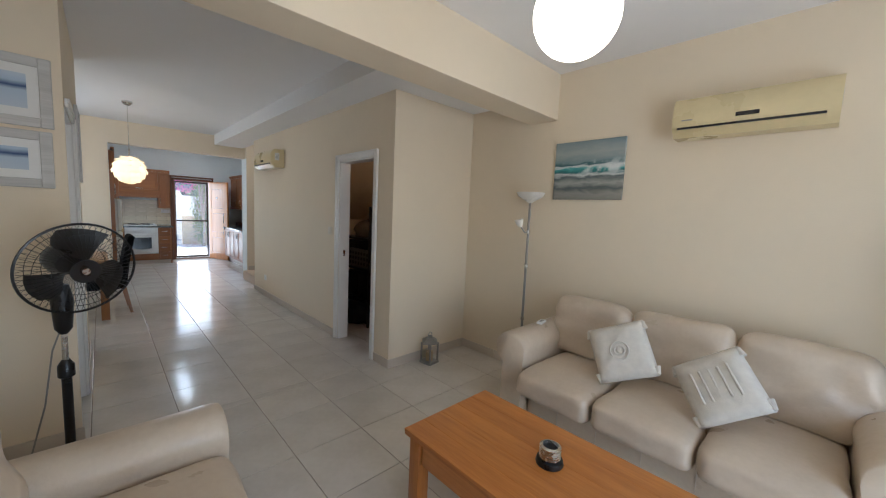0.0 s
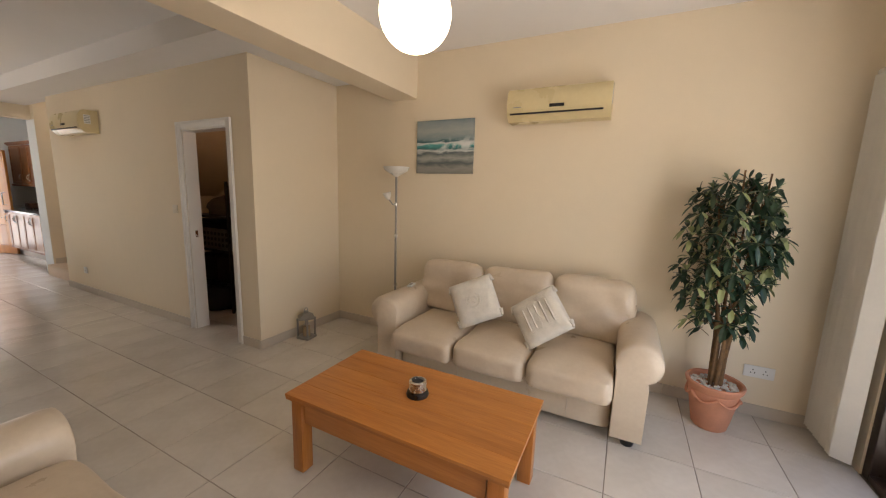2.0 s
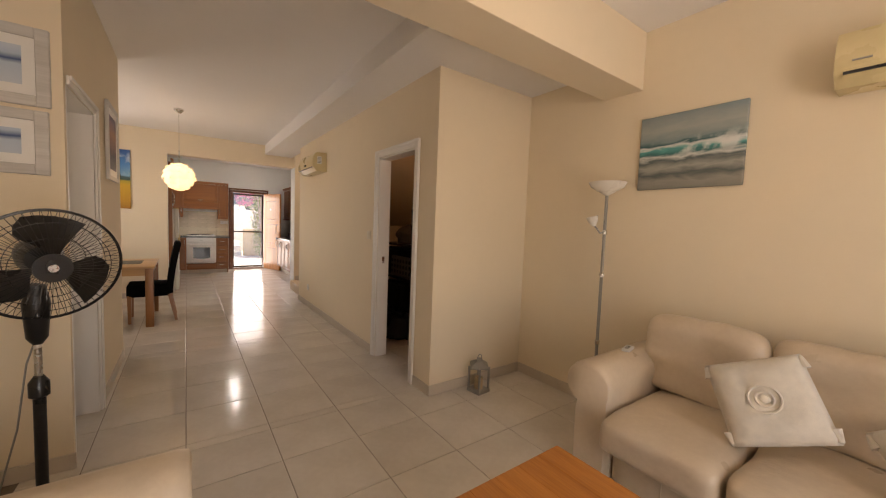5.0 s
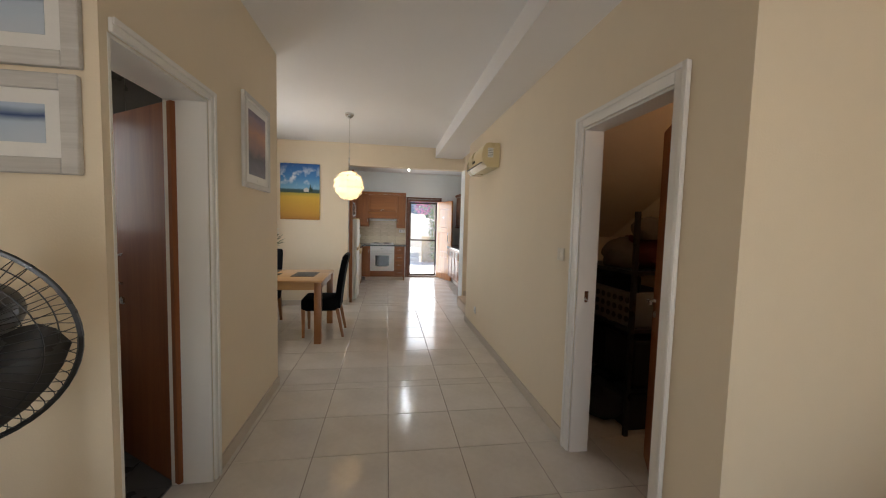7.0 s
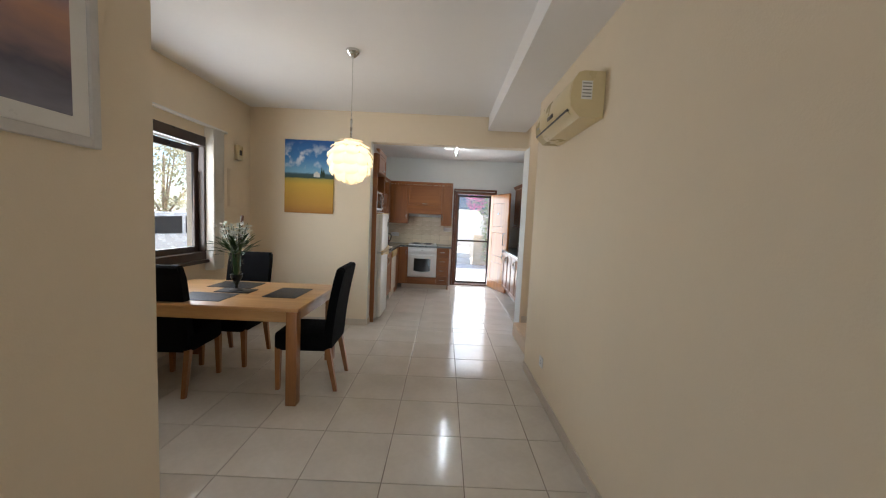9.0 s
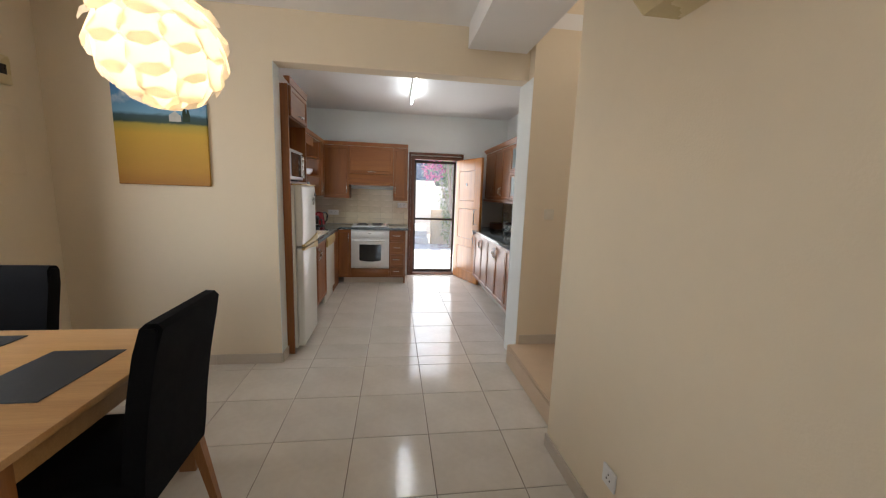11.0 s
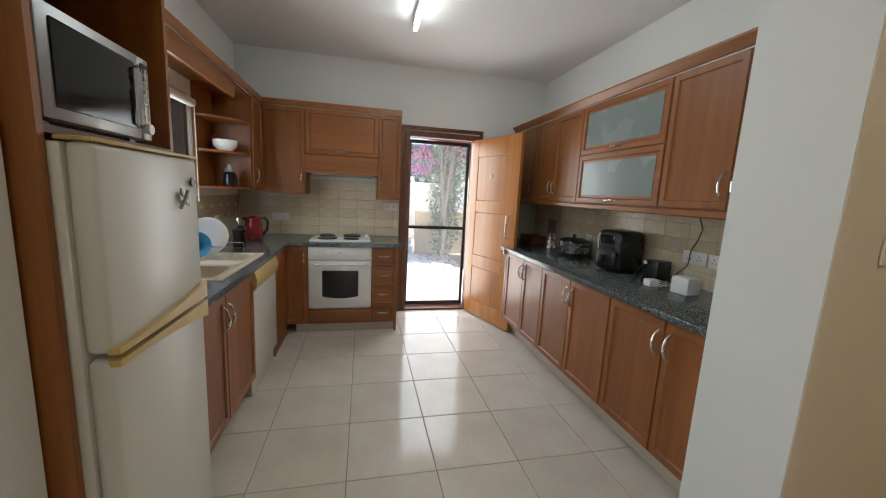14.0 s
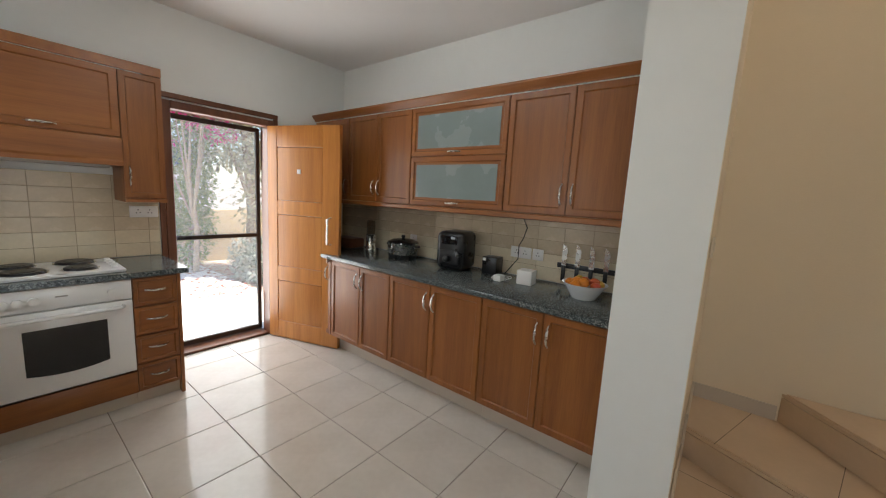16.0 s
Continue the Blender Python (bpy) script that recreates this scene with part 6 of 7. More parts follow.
u = thing("remote_control", (3.10, 1.232, 0.672), 12, "small white remote control on the sofa arm", "remote")
part("case", box(-0.055, -0.022, 0, 0.055, 0.022, 0.016, 0.004), WHITEPLASTIC, u)
for k in range(3):
    part("button", box(-0.035 + 0.025 * k, -0.010, 0.016, -0.022 + 0.025 * k, 0.010, 0.018), METALGREY, u)


def scatter(loc, rot, seed, label):
    u = thing("scatter_cushion", loc, 0, label, "cushion", "scatter cushions")
    u.matrix_world = pose(*loc, *rot)
    part("cover", pillow(0.345, 0.345, 0.12, 16, 0.45, seed=seed, crease=0.012), CUSHION, u, smooth=180)
    bm = bmesh.new()
    if seed == 1:
        for r in (0.03, 0.055):
            tube([(r * math.cos(a * math.pi / 10), r * math.sin(a * math.pi / 10), 0.121) for a in range(21)], 0.005, 6, bm)
        lathe([(0, 0.132), (0.015, 0.126), (0.02, 0.118)], 10, bm=bm)
    else:
        for k in range(5):
            tube([(-0.09 + 0.045 * k, -0.08 + 0.01 * j, 0.117 + (0.003 if j % 2 else 0)) for j in range(17)], 0.006, 6, bm)
    part("embroidery", bm, CUSHION, u)
    for sx in (-1, 1):
        for sy in (-1, 1):
            bm = lathe([(0, 0.0), (0.010, -0.008), (0.012, -0.02), (0.02, -0.055), (0, -0.055)], 10)
            bmesh.ops.transform(bm, matrix=pose(sx * 0.170, sy * 0.170, 0.06, 0, 0, 0) @ pose(0, 0, 0, 90 * -sy, 0, 0), verts=bm.verts)
            part("tassel", bm, CUSHION, u)
    return u


scatter((3.00, 0.56, 0.66), (64, -24, -74), 1, "ivory cotton cushion with round embroidery and tassels")
scatter((2.96, 0.03, 0.635), (54, -36, -80), 2, "ivory cotton cushion with raised lines and tassels")
u = thing("coffee_table", (1.92, 0.4725, 0), 0, "orange pine coffee table with square legs", "coffee table")
top = part("tabletop", box(-0.308, -0.60, 0.417, 0.308, 0.60, 0.430), PINE, u)
for k in range(5):
    w = 0.62 / 5
    part("board", box(-0.31 + w * k + 0.0003, -0.603, 0.4305, -0.31 + w * (k + 1) - 0.0003, 0.603, 0.447, 0.0012, 1), PINE, top)
for s in (-1, 1):
    part("apron", box(s * 0.265 - 0.011, -0.50, 0.29, s * 0.265 + 0.011, 0.50, 0.417), PINE, u)
    part("apron", box(-0.22, s * 0.555 - 0.011, 0.29, 0.22, s * 0.555 + 0.011, 0.417), PINE, u)
    for q in (-1, 1):
        part("leg", box(s * 0.255 - 0.036, q * 0.545 - 0.036, 0, s * 0.255 + 0.036, q * 0.545 + 0.036, 0.417, 0.006), PINE_V, u)
u = thing("ashtray", (1.945, 0.47, 0.4475), 0, "ridged steel ashtray on a black base", "ashtray")
part("base", lathe([(0, 0), (0.058, 0), (0.06, 0.006), (0.056, 0.022), (0.044, 0.026), (0, 0.026)], 28), BLACKPLASTIC, u)
prof = [(0.0, 0.026)]
for k in range(5):
    z = 0.028 + 0.011 * k
    prof += [(0.040, z), (0.046, z + 0.003), (0.046, z + 0.007), (0.040, z + 0.010)]
part("rings", lathe(prof + [(0.034, 0.084), (0.032, 0.070)], 28), CHROME, u)
part("cup", lathe([(0.032, 0.072), (0, 0.066)], 28), BLACKPLASTIC, u)

# globe
u = thing("globe_lamp", (1.695, 0.37, TOP), 0, "lit white opal glass globe hanging from the ceiling", "pendant lamp")
part("ceiling_rose", lathe([(0, 0), (0.05, 0), (0.05, -0.02), (0.012, -0.04), (0, -0.04)], 24), WHITEPLASTIC, u)
part("cord", tube([(0, 0, -0.03), (0, 0, -0.44)], 0.004, 8), WHITEPLASTIC, u)
part("neck", lathe([(0.03, -0.43), (0.04, -0.47), (0.04, -0.49)], 20), WHITEPLASTIC, u)
part("globe", lathe([(0.137 * math.sin(math.pi * k / 20), -0.605 + 0.137 * math.cos(math.pi * k / 20)) for k in range(1, 21)], 40), GLOBE, u, "glowing opal globe")

# floor lamp
u = thing("floor_lamp", (3.385, 1.60, 0), 0, "grey uplighter floor lamp with a small reading arm", "floor lamp")
part("base", lathe([(0, 0), (0.12, 0), (0.12, 0.012), (0.02, 0.03), (0, 0.03)], 28), METALGREY, u)
part("pole", tube([(0, 0, 0.02), (0, 0, 1.66)], 0.011, 10), METALGREY, u)
for z in (0.55, 1.05, 1.36):
    part("collar", lathe([(0.011, z), (0.017, z + 0.005), (0.017, z + 0.03), (0.011, z + 0.035)], 12), CHROME, u)
OPAL = material("opal_glass", (0.80, 0.77, 0.70), 0.3, vary=0.03)
part("bowl", lathe([(0.012, 1.64), (0.05, 1.665), (0.11, 1.70), (0.128, 1.735), (0.122, 1.735), (0.10, 1.705), (0.0, 1.665)], 28), OPAL, u)
part("reading_arm", tube([(0, 0, 1.38), (-0.02, 0.02, 1.37), (-0.045, 0.05, 1.42), (-0.05, 0.06, 1.45)], 0.006, 8), METALGREY, u)
bm = lathe([(0.012, 0.0), (0.03, 0.03), (0.042, 0.07), (0.038, 0.07), (0, 0.02)], 18)
bmesh.ops.transform(bm, matrix=pose(-0.045, 0.055, 1.42, -10, -14, 0), verts=bm.verts)
part("reading_shade", bm, OPAL, u)

# lantern
u = thing("lantern", (2.92, 2.36, 0), 8, "grey metal and glass candle lantern on the floor", "lantern")
part("base", box(-0.07, -0.07, 0, 0.07, 0.07, 0.025, 0.004), METALGREY, u)
for x in (-1, 1):
    for y in (-1, 1):
        part("post", box(x * 0.058 - 0.007, y * 0.058 - 0.007, 0.025, x * 0.058 + 0.007, y * 0.058 + 0.007, 0.21), METALGREY, u)
part("roof", lathe([(0.105, 0.21), (0.105, 0.222), (0.05, 0.255), (0.03, 0.262), (0.03, 0.28), (0, 0.285)], 4), METALGREY, u)
part("ring", tube([(0.025 * math.cos(a * math.pi / 8), 0, 0.29 + 0.025 * math.sin(a * math.pi / 8)) for a in range(17)], 0.003, 6), METALGREY, u)
part("candle", lathe([(0, 0.025), (0.035, 0.025), (0.035, 0.12), (0, 0.118)], 16), material("tan_candle", (0.50, 0.36, 0.22), 0.6), u)

# potted plant
u = thing("potted_plant", (3.26, -1.06, 0), 0, "bushy variegated plant in a terracotta pot with white pebbles", "plant")
part("pot", lathe([(0, 0), (0.092, 0), (0.102, 0.012), (0.138, 0.22), (0.142, 0.235), (0.140, 0.265), (0.160, 0.29), (0.166, 0.318), (0.160, 0.326), (0.147, 0.322), (0.138, 0.29), (0, 0.285)], 36), TERRACOTTA, u)
bm = bmesh.new()
for k in range(6):
    a0 = k * math.pi / 3
    tube([(0.149 * math.cos(a0 + s * 0.13), 0.149 * math.sin(a0 + s * 0.13), 0.248 - 0.040 * math.sin(math.pi * s / 8)) for s in range(9)], 0.009, 6, bm)
part("garland", bm, TERRACOTTA, u, "moulded garland")
rng = random.Random(21)
bm = bmesh.new()
for k in range(190):
    a, r = rng.uniform(0, 6.28), 0.135 * math.sqrt(rng.random())
    q = bmesh.ops.create_icosphere(bm, subdivisions=1, radius=rng.uniform(0.008, 0.016))
    bmesh.ops.scale(bm, vec=(1, 0.8, 0.6), verts=q["verts"])
    bmesh.ops.translate(bm, vec=(r * math.cos(a), r * math.sin(a), 0.293 + rng.uniform(0, 0.010)), verts=q["verts"])
part("pebbles", bm, material("white_pebble", (0.72, 0.70, 0.66), 0.6, vary=0.1, scale=30), u)
BARK = material("tan_stem_bark", (0.22, 0.12, 0.05), 0.8, vary=0.3, scale=30, bump=0.5, bump_scale=80)
bm = bmesh.new()
tips = []
for k in range(6):
    a = k * 1.05
    r0, r1 = 0.03, rng.uniform(0.06, 0.17)
    zt = rng.uniform(1.15, 1.62)
    pts = [(r0 * math.cos(a), r0 * math.sin(a), 0.28), (0.035 * math.cos(a + 0.3), 0.035 * math.sin(a + 0.3), 0.62), (r1 * 0.6 * math.cos(a), r1 * 0.6 * math.sin(a), 0.62 + (zt - 0.62) * 0.5), (r1 * math.cos(a), r1 * math.sin(a), zt)]
    tube(pts, [0.014, 0.012, 0.008, 0.005], 7, bm)
    tips.append(Vector(pts[-1]))
tube([(0.02, 0, 0.3), (0.02, 0.01, 1.70)], 0.006, 6, bm)
tube([(0.0, -0.03, 0.3), (0.02, -0.12, 1.68)], 0.006, 6, bm)
tagged(part("stems", bm, BARK, u), kind="stuff")


def leaf_material(name, dark, light, edge, through_light=0.0):
    m = material(name, dark, 0.42, vary=0.2, scale=30, color2=light)
    N, L = m.node_tree.nodes, m.node_tree.links
    b = N["Principled BSDF"]
    src = b.inputs["Base Color"].links[0].from_socket
    g = N.new("ShaderNodeNewGeometry")
    r = N.new("ShaderNodeValToRGB")
    r.color_ramp.elements[0].position, r.color_ramp.elements[1].position = 0.76, 0.92
    L.new(g.outputs["Random Per Island"], r.inputs[0])
    mx = N.new("ShaderNodeMix")
    mx.data_type = "RGBA"
    mx.inputs[7].default_value = (*edge, 1)
    L.new(r.outputs[0], mx.inputs[0])
    L.new(src, mx.inputs[6])
    L.new(mx.outputs[2], b.inputs["Base Color"])
    if through_light:
        tr, ms = N.new("ShaderNodeBsdfTranslucent"), N.new("ShaderNodeMixShader")
        L.new(mx.outputs[2], tr.inputs[0])
        ms.inputs[0].default_value = through_light
        L.new(b.outputs[0], ms.inputs[1])
        L.new(tr.outputs[0], ms.inputs[2])
        L.new(ms.outputs[0], N["Material Output"].inputs[0])
    return m


LEAF = leaf_material("variegated_leaf", (0.026, 0.062, 0.030), (0.010, 0.030, 0.016), (0.34, 0.38, 0.17))
bm, bt = bmesh.new(), bmesh.new()


def long_leaf(bm, p, d, ln, w, droop):
    """A pointed oval leaf folded along its midrib, four cross rows."""
    d = d.normalized()
    s = d.cross(Vector((0, 0, 1)))
    s = s.normalized() if s.length > 1e-3 else Vector((1, 0, 0))
    n = s.cross(d)
    rows = []
    for q, ww in ((0, 0.12), (0.35, 0.85), (0.65, 1.0), (0.88, 0.6), (1.0, 0.08)):
        c = p + d * ln * q - Vector((0, 0, 1)) * droop * ln * q * q
        rows.append([bm.verts.new(c + s * w * 0.5 * ww + n * w * 0.12 * ww), bm.verts.new(c), bm.verts.new(c - s * w * 0.5 * ww + n * w * 0.12 * ww)])
    for a, b in zip(rows, rows[1:]):
        bm.faces.new((a[0], a[1], b[1], b[0]))
        bm.faces.new((a[1], a[2], b[2], b[1]))


for k in range(185):
    z = 0.68 + 1.0 * rng.random() ** 0.85
    env = 0.255 * math.sqrt(max(0.05, 1 - ((z - 1.22) / 0.62) ** 2))
    a, r = rng.uniform(0, 6.28), env * math.sqrt(rng.uniform(0.18, 1.0))
    c = Vector((r * math.cos(a), r * math.sin(a) + 0.035, z - 0.03))
    out = Vector((math.cos(a), math.sin(a), rng.uniform(-0.1, 0.7))).normalized()
    tube([tuple(c * 0.55 + Vector((0, 0, z * 0.45 - 0.06))), tuple(c)], 0.0025, 4, bt)
    e1 = out.orthogonal().normalized()
    e2 = out.cross(e1)
    n = rng.choice((6, 7, 7, 8))
    for i in range(n):
        b = 2 * math.pi * i / n + rng.uniform(-0.15, 0.15)
        dd = (e1 * math.cos(b) + e2 * math.sin(b)) + out * rng.uniform(0.15, 0.5)
        long_leaf(bm, c, dd, rng.uniform(0.064, 0.105), rng.uniform(0.024, 0.036), rng.uniform(0.1, 0.45))
part("twigs", bt, BARK, u)
part("crown", bm, LEAF, u, "glossy dark green leaves with cream markings", smooth=0)
socket(3.548, -1.36, 0.33, -90, 2, "white double wall socket behind the plant")

# pedestal fan
u = thing("pedestal_fan", (0.39, 2.42, 0), 0, "black pedestal fan with a round wire guard", "fan")
part("foot", lathe([(0, 0), (0.20, 0), (0.20, 0.015), (0.05, 0.05), (0.03, 0.09), (0, 0.09)], 32), BLACKPLASTIC, u)
part("pole", tube([(0, 0, 0.05), (0, 0, 0.62)], 0.021, 14), BLACKPLASTIC, u)
part("collar", lathe([(0.021, 0.56), (0.034, 0.57), (0.034, 0.63), (0.016, 0.66)], 18), BLACKPLASTIC, u)
part("inner_pole", tube([(0, 0, 0.62), (0, 0, 0.86)], 0.013, 12), CHROME, u)
part("control_column", lathe([(0.016, 0.80), (0.035, 0.83), (0.045, 0.98), (0.03, 1.06), (0, 1.07)], 18), BLACKPLASTIC, u)
HM = pose(0.03, -0.04, 1.18, 8, 0, 22)      # head: local -y is the way it blows
bm = lathe([(0, -0.06), (0.055, -0.055), (0.075, 0.0), (0.07, 0.07), (0.04, 0.11), (0, 0.115)], 22)
bmesh.ops.transform(bm, matrix=HM @ pose(0, 0.03, 0, -90, 0, 0), verts=bm.verts)
part("motor", bm, BLACKPLASTIC, u)
bm = bmesh.new()
GR = 0.225
for k in range(56):
    a = 2 * math.pi * k / 56
    for sgn in (-1, 1):
        pts = []
        for q, dy in ((0.055, 0.055), (0.12, 0.052), (0.18, 0.040), (0.215, 0.018), (GR, 0.0)):
            pts.append(HM @ Vector((q * math.cos(a), -0.13 + sgn * dy, q * math.sin(a))))
        tube(pts, 0.0012, 3, bm, cap=False)
for r, dy, t in ((GR, 0, 0.006), (0.18, -0.040, 0.0015), (0.12, -0.052, 0.0015), (0.055, -0.055, 0.004), (0.18, 0.04, 0.0015), (0.12, 0.052, 0.0015)):
    tube([HM @ Vector((r * math.cos(a * math.pi / 24), -0.13 + dy, r * math.sin(a * math.pi / 24))) for a in range(49)], t, 5, bm, cap=False)
tagged(part("guard", bm, BLACKPLASTIC, u, "fine black wire guard"), "fine black wire guard", kind="stuff")
bm = extrude([(0.058 * math.cos(a * math.pi / 10), 0.058 * math.sin(a * math.pi / 10)) for a in range(20)], "y", -0.192, -0.184)
bmesh.ops.transform(bm, matrix=HM, verts=bm.verts)
part("badge", bm, BLACKPLASTIC, u)
bm = extrude([(0.016 * math.cos(a * math.pi / 8), 0.016 * math.sin(a * math.pi / 8)) for a in range(16)], "y", -0.1945, -0.192)
bmesh.ops.transform(bm, matrix=HM, verts=bm.verts)
part("badge_mark", bm, CHROME, u)
BLADE = material("smoked_blade", (0.05, 0.045, 0.04), 0.3, vary=0.1)
for k in range(3):
    bm = bmesh.new()
    rows = []
    for q in range(7):
        r = 0.045 + 0.155 * q / 6
        a0, a1 = -0.25 - 0.1 * q / 6, 0.30 + 0.55 * math.sin(math.pi * q / 7)
        rows.append([bm.verts.new((r * math.cos(a0 + (a1 - a0) * i / 4), -0.12 - 0.035 + 0.07 * i / 4, r * math.sin(a0 + (a1 - a0) * i / 4))) for i in range(5)])
    for a, b in zip(rows, rows[1:]):
        for i in range(4):
            bm.faces.new((a[i], a[i + 1], b[i + 1], b[i]))
    bmesh.ops.solidify(bm, geom=bm.faces[:], thickness=0.003)
    bmesh.ops.transform(bm, matrix=HM @ pose(0, 0, 0, 0, 120 * k + 40, 0), verts=bm.verts)
    part("blade", bm, BLADE, u)
part("cable", tube([(0, 0.03, 0.86), (-0.05, 0.06, 0.70), (-0.09, 0.08, 0.40), (-0.16, 0.1, 0.10), (-0.24, 0.12, 0.006), (-0.5, 0.2, 0.006)], 0.004, 6), METALGREY, u)

# terrace door and its blind
u = thing("door_terrace", (1.90, -1.85, 0), 0, "dark brown sliding glass terrace door", "door", kind="structure")
for b in ((-1.25, -0.06, 0.0, -1.19, 0.09, 2.15), (1.19, -0.06, 0.0, 1.25, 0.09, 2.15), (-1.19, -0.06, 2.09, 1.19, 0.09, 2.15), (-1.19, -0.06, 0.0, 1.19, 0.09, 0.04)):
    part("door_frame", box(*b, 0.003, 1), WINWOOD, u)
for x0, x1, y in ((-1.19, 0.04, 0.03), (-0.04, 1.19, -0.02)):
    for b in ((x0, y - 0.018, 0.04, x0 + 0.075, y + 0.018, 2.09), (x1 - 0.075, y - 0.018, 0.04, x1, y + 0.018, 2.09), (x0 + 0.075, y - 0.018, 0.04, x1 - 0.075, y + 0.018, 0.12), (x0 + 0.075, y - 0.018, 2.02, x1 - 0.075, y + 0.018, 2.09)):
        part("sash", box(*b, 0.003, 1), WINWOOD, u)
    p = part("pane", box(x0 + 0.075, y - 0.003, 0.12, x1 - 0.075, y + 0.003, 2.02), CLEAR, u)
    p.visible_shadow = False
u = thing("vertical_blind", (3.28, -1.66, 0), 0, "ivory vertical blind drawn aside at the terrace door", "blind")
part("rail", box(-2.7, -0.02, 2.25, 0.25, 0.02, 2.285, 0.004), WHITEPLASTIC, u)
for k in range(14):
    bm = box(-0.045, -0.001, 0.05, 0.045, 0.001, 2.25)
    bmesh.ops.transform(bm, matrix=pose(-0.14 + 0.026 * k, 0, 0, 0, 0, 58 + 6 * (k % 3)), verts=bm.verts)
    part("slat", bm, BLIND, u)

# ---- outside ----
GRND = material("dry_pale_ground", (0.52, 0.45, 0.36), 0.9, vary=0.15, scale=1.5, bump=0.3, bump_scale=20)
PAVE = material("white_concrete_path", (0.72, 0.70, 0.66), 0.85, vary=0.08, scale=2, bump=0.2, bump_scale=30)
STUCCO = material("ochre_garden_wall", (0.62, 0.48, 0.30), 0.85, vary=0.08, scale=2, bump=0.2, bump_scale=40)
bm = bmesh.new()
bmesh.ops.create_grid(bm, x_segments=2, y_segments=2, size=600, matrix=pose(0, 0, -0.14))
tagged(part("ground", bm, GRND, smooth=0), "pale dry garden ground round the house", "ground", kind="structure")
tagged(part("pavement", box(0.6, 11.4, -0.139, 3.4, 15.4, -0.03, 0.01), PAVE), "sunlit white concrete path outside the front door", "path", kind="structure")
tagged(part("pavement_terrace", box(-1.0, -5.5, -0.139, 5.0, -1.95, -0.03, 0.01), PAVE), "pale concrete terrace", "terrace", kind="structure")
u = thing("garden_steps", (2.15, 15.45, -0.139), 0, "three pale garden steps in the sun", "steps")
for k in range(3):
    part("step", box(-0.75, 0.35 * k, 0.0, 0.45, 0.35 * k + 0.36, 0.28 + 0.17 * k, 0.01), PAVE, u)
tagged(part("garden_wall", box(2.75, 16.2, -0.139, 9.0, 16.4, 0.95, 0.01), STUCCO), "low ochre rendered garden wall", "garden wall")
tagged(part("retaining_wall", box(-8.0, 19.0, -0.139, 12.0, 19.4, 1.75, 0.02), PAVE), "white sunlit retaining wall under the parking", "garden wall")
tagged(part("parking_terrace", box(-8.0, 19.4, 0.0, 12.0, 32.0, 1.70), PAVE), "pale raised parking ground", "parking", kind="structure")

MULCH = material("red_fallen_petals", (0.45, 0.16, 0.12), 0.9, vary=0.3, scale=14, color2=(0.30, 0.17, 0.12))
rng = random.Random(31)
bm = bmesh.new()
for k in range(900):
    x = rng.gauss(3.5, 0.75)
    y = rng.uniform(12.9, 16.0)
    z = -0.026 if (0.6 < x < 3.4 and y < 15.4) else -0.135
    if x < 2.6 and rng.random() < 0.75:
        continue
    petal_leaf(bm, Vector((x, y, z)), Vector((rng.gauss(0, 1), rng.gauss(0, 1), 0.05)), rng.uniform(0.04, 0.09), 0.05)
tagged(part("fallen_petals", bm, MULCH, smooth=0), "red and brown fallen petals scattered on the ground", "petals", kind="stuff")

# leaf greens raised far above life to put the outdoor glare in
FOL = leaf_material("glare_pale_foliage", (0.46, 0.43, 0.29), (0.36, 0.35, 0.22), (0.55, 0.52, 0.38), 0.62)
CYPRESS = leaf_material("cypress_green", (0.25, 0.32, 0.11), (0.18, 0.25, 0.08), (0.34, 0.40, 0.15), 0.6)
PINK = leaf_material("bougainvillea_pink", (0.80, 0.08, 0.32), (0.66, 0.04, 0.22), (0.85, 0.16, 0.40), 0.45)
# bark lightened likewise, glare held in its base colour
TREEBARK = material("glare_pale_bark", (0.46, 0.36, 0.26), 0.85, vary=0.2, scale=14, bump=0.4, bump_scale=40)
SAGE = material("silver_sage", (0.42, 0.46, 0.39), 0.8, vary=0.2, scale=20)


def foliage(bm, blobs, n, size, seed):
    """Many small leaves scattered in overlapping loose clumps."""
    rng = random.Random(seed)
    tot = sum(b[3] ** 2 for b in blobs)
    for x, y, z, r, sq in blobs:
        for k in range(int(n * r * r / tot)):
            d = Vector((rng.gauss(0, 1), rng.gauss(0, 1), rng.gauss(0, 1))).normalized()
            q = r * rng.uniform(0.35, 1.0) ** 0.5 * (1 + 0.25 * noise.noise(d * 3 + Vector((x, y, z))))
            p = Vector((x, y, z)) + Vector((d.x * q, d.y * q, d.z * q * sq))
            petal_leaf(bm, p, d + Vector((rng.gauss(0, 0.6), rng.gauss(0, 0.6), rng.gauss(0, 0.6))), size * rng.uniform(0.7, 1.4), size * 0.6)
    return bm


def tree(name, x, y, h, blobs, n, size, mat, label, seed, trunk=0.12, z=-0.139):
    u = thing(name, (x, y, z), 0, label, "tree")
    rng = random.Random(seed)
    bm = tube([(0, 0, 0), (0.05, 0.02, h * 0.25), (-0.03, 0.04, h * 0.5), (0.02, 0, h * 0.8)], [trunk, trunk * 0.8, trunk * 0.55, trunk * 0.2], 10)
    for b in blobs[:7]:
        tube([(0.0, 0.02, h * 0.3), (b[0] * 0.5, b[1] * 0.5, (h * 0.3 + b[2]) / 2), (b[0], b[1], b[2])], [trunk * 0.4, trunk * 0.25, 0.01], 6, bm)
    part("trunk", bm, TREEBARK, u)
    part("crown", foliage(bmesh.new(), blobs, n, size, seed), mat, u, smooth=0)
    return u


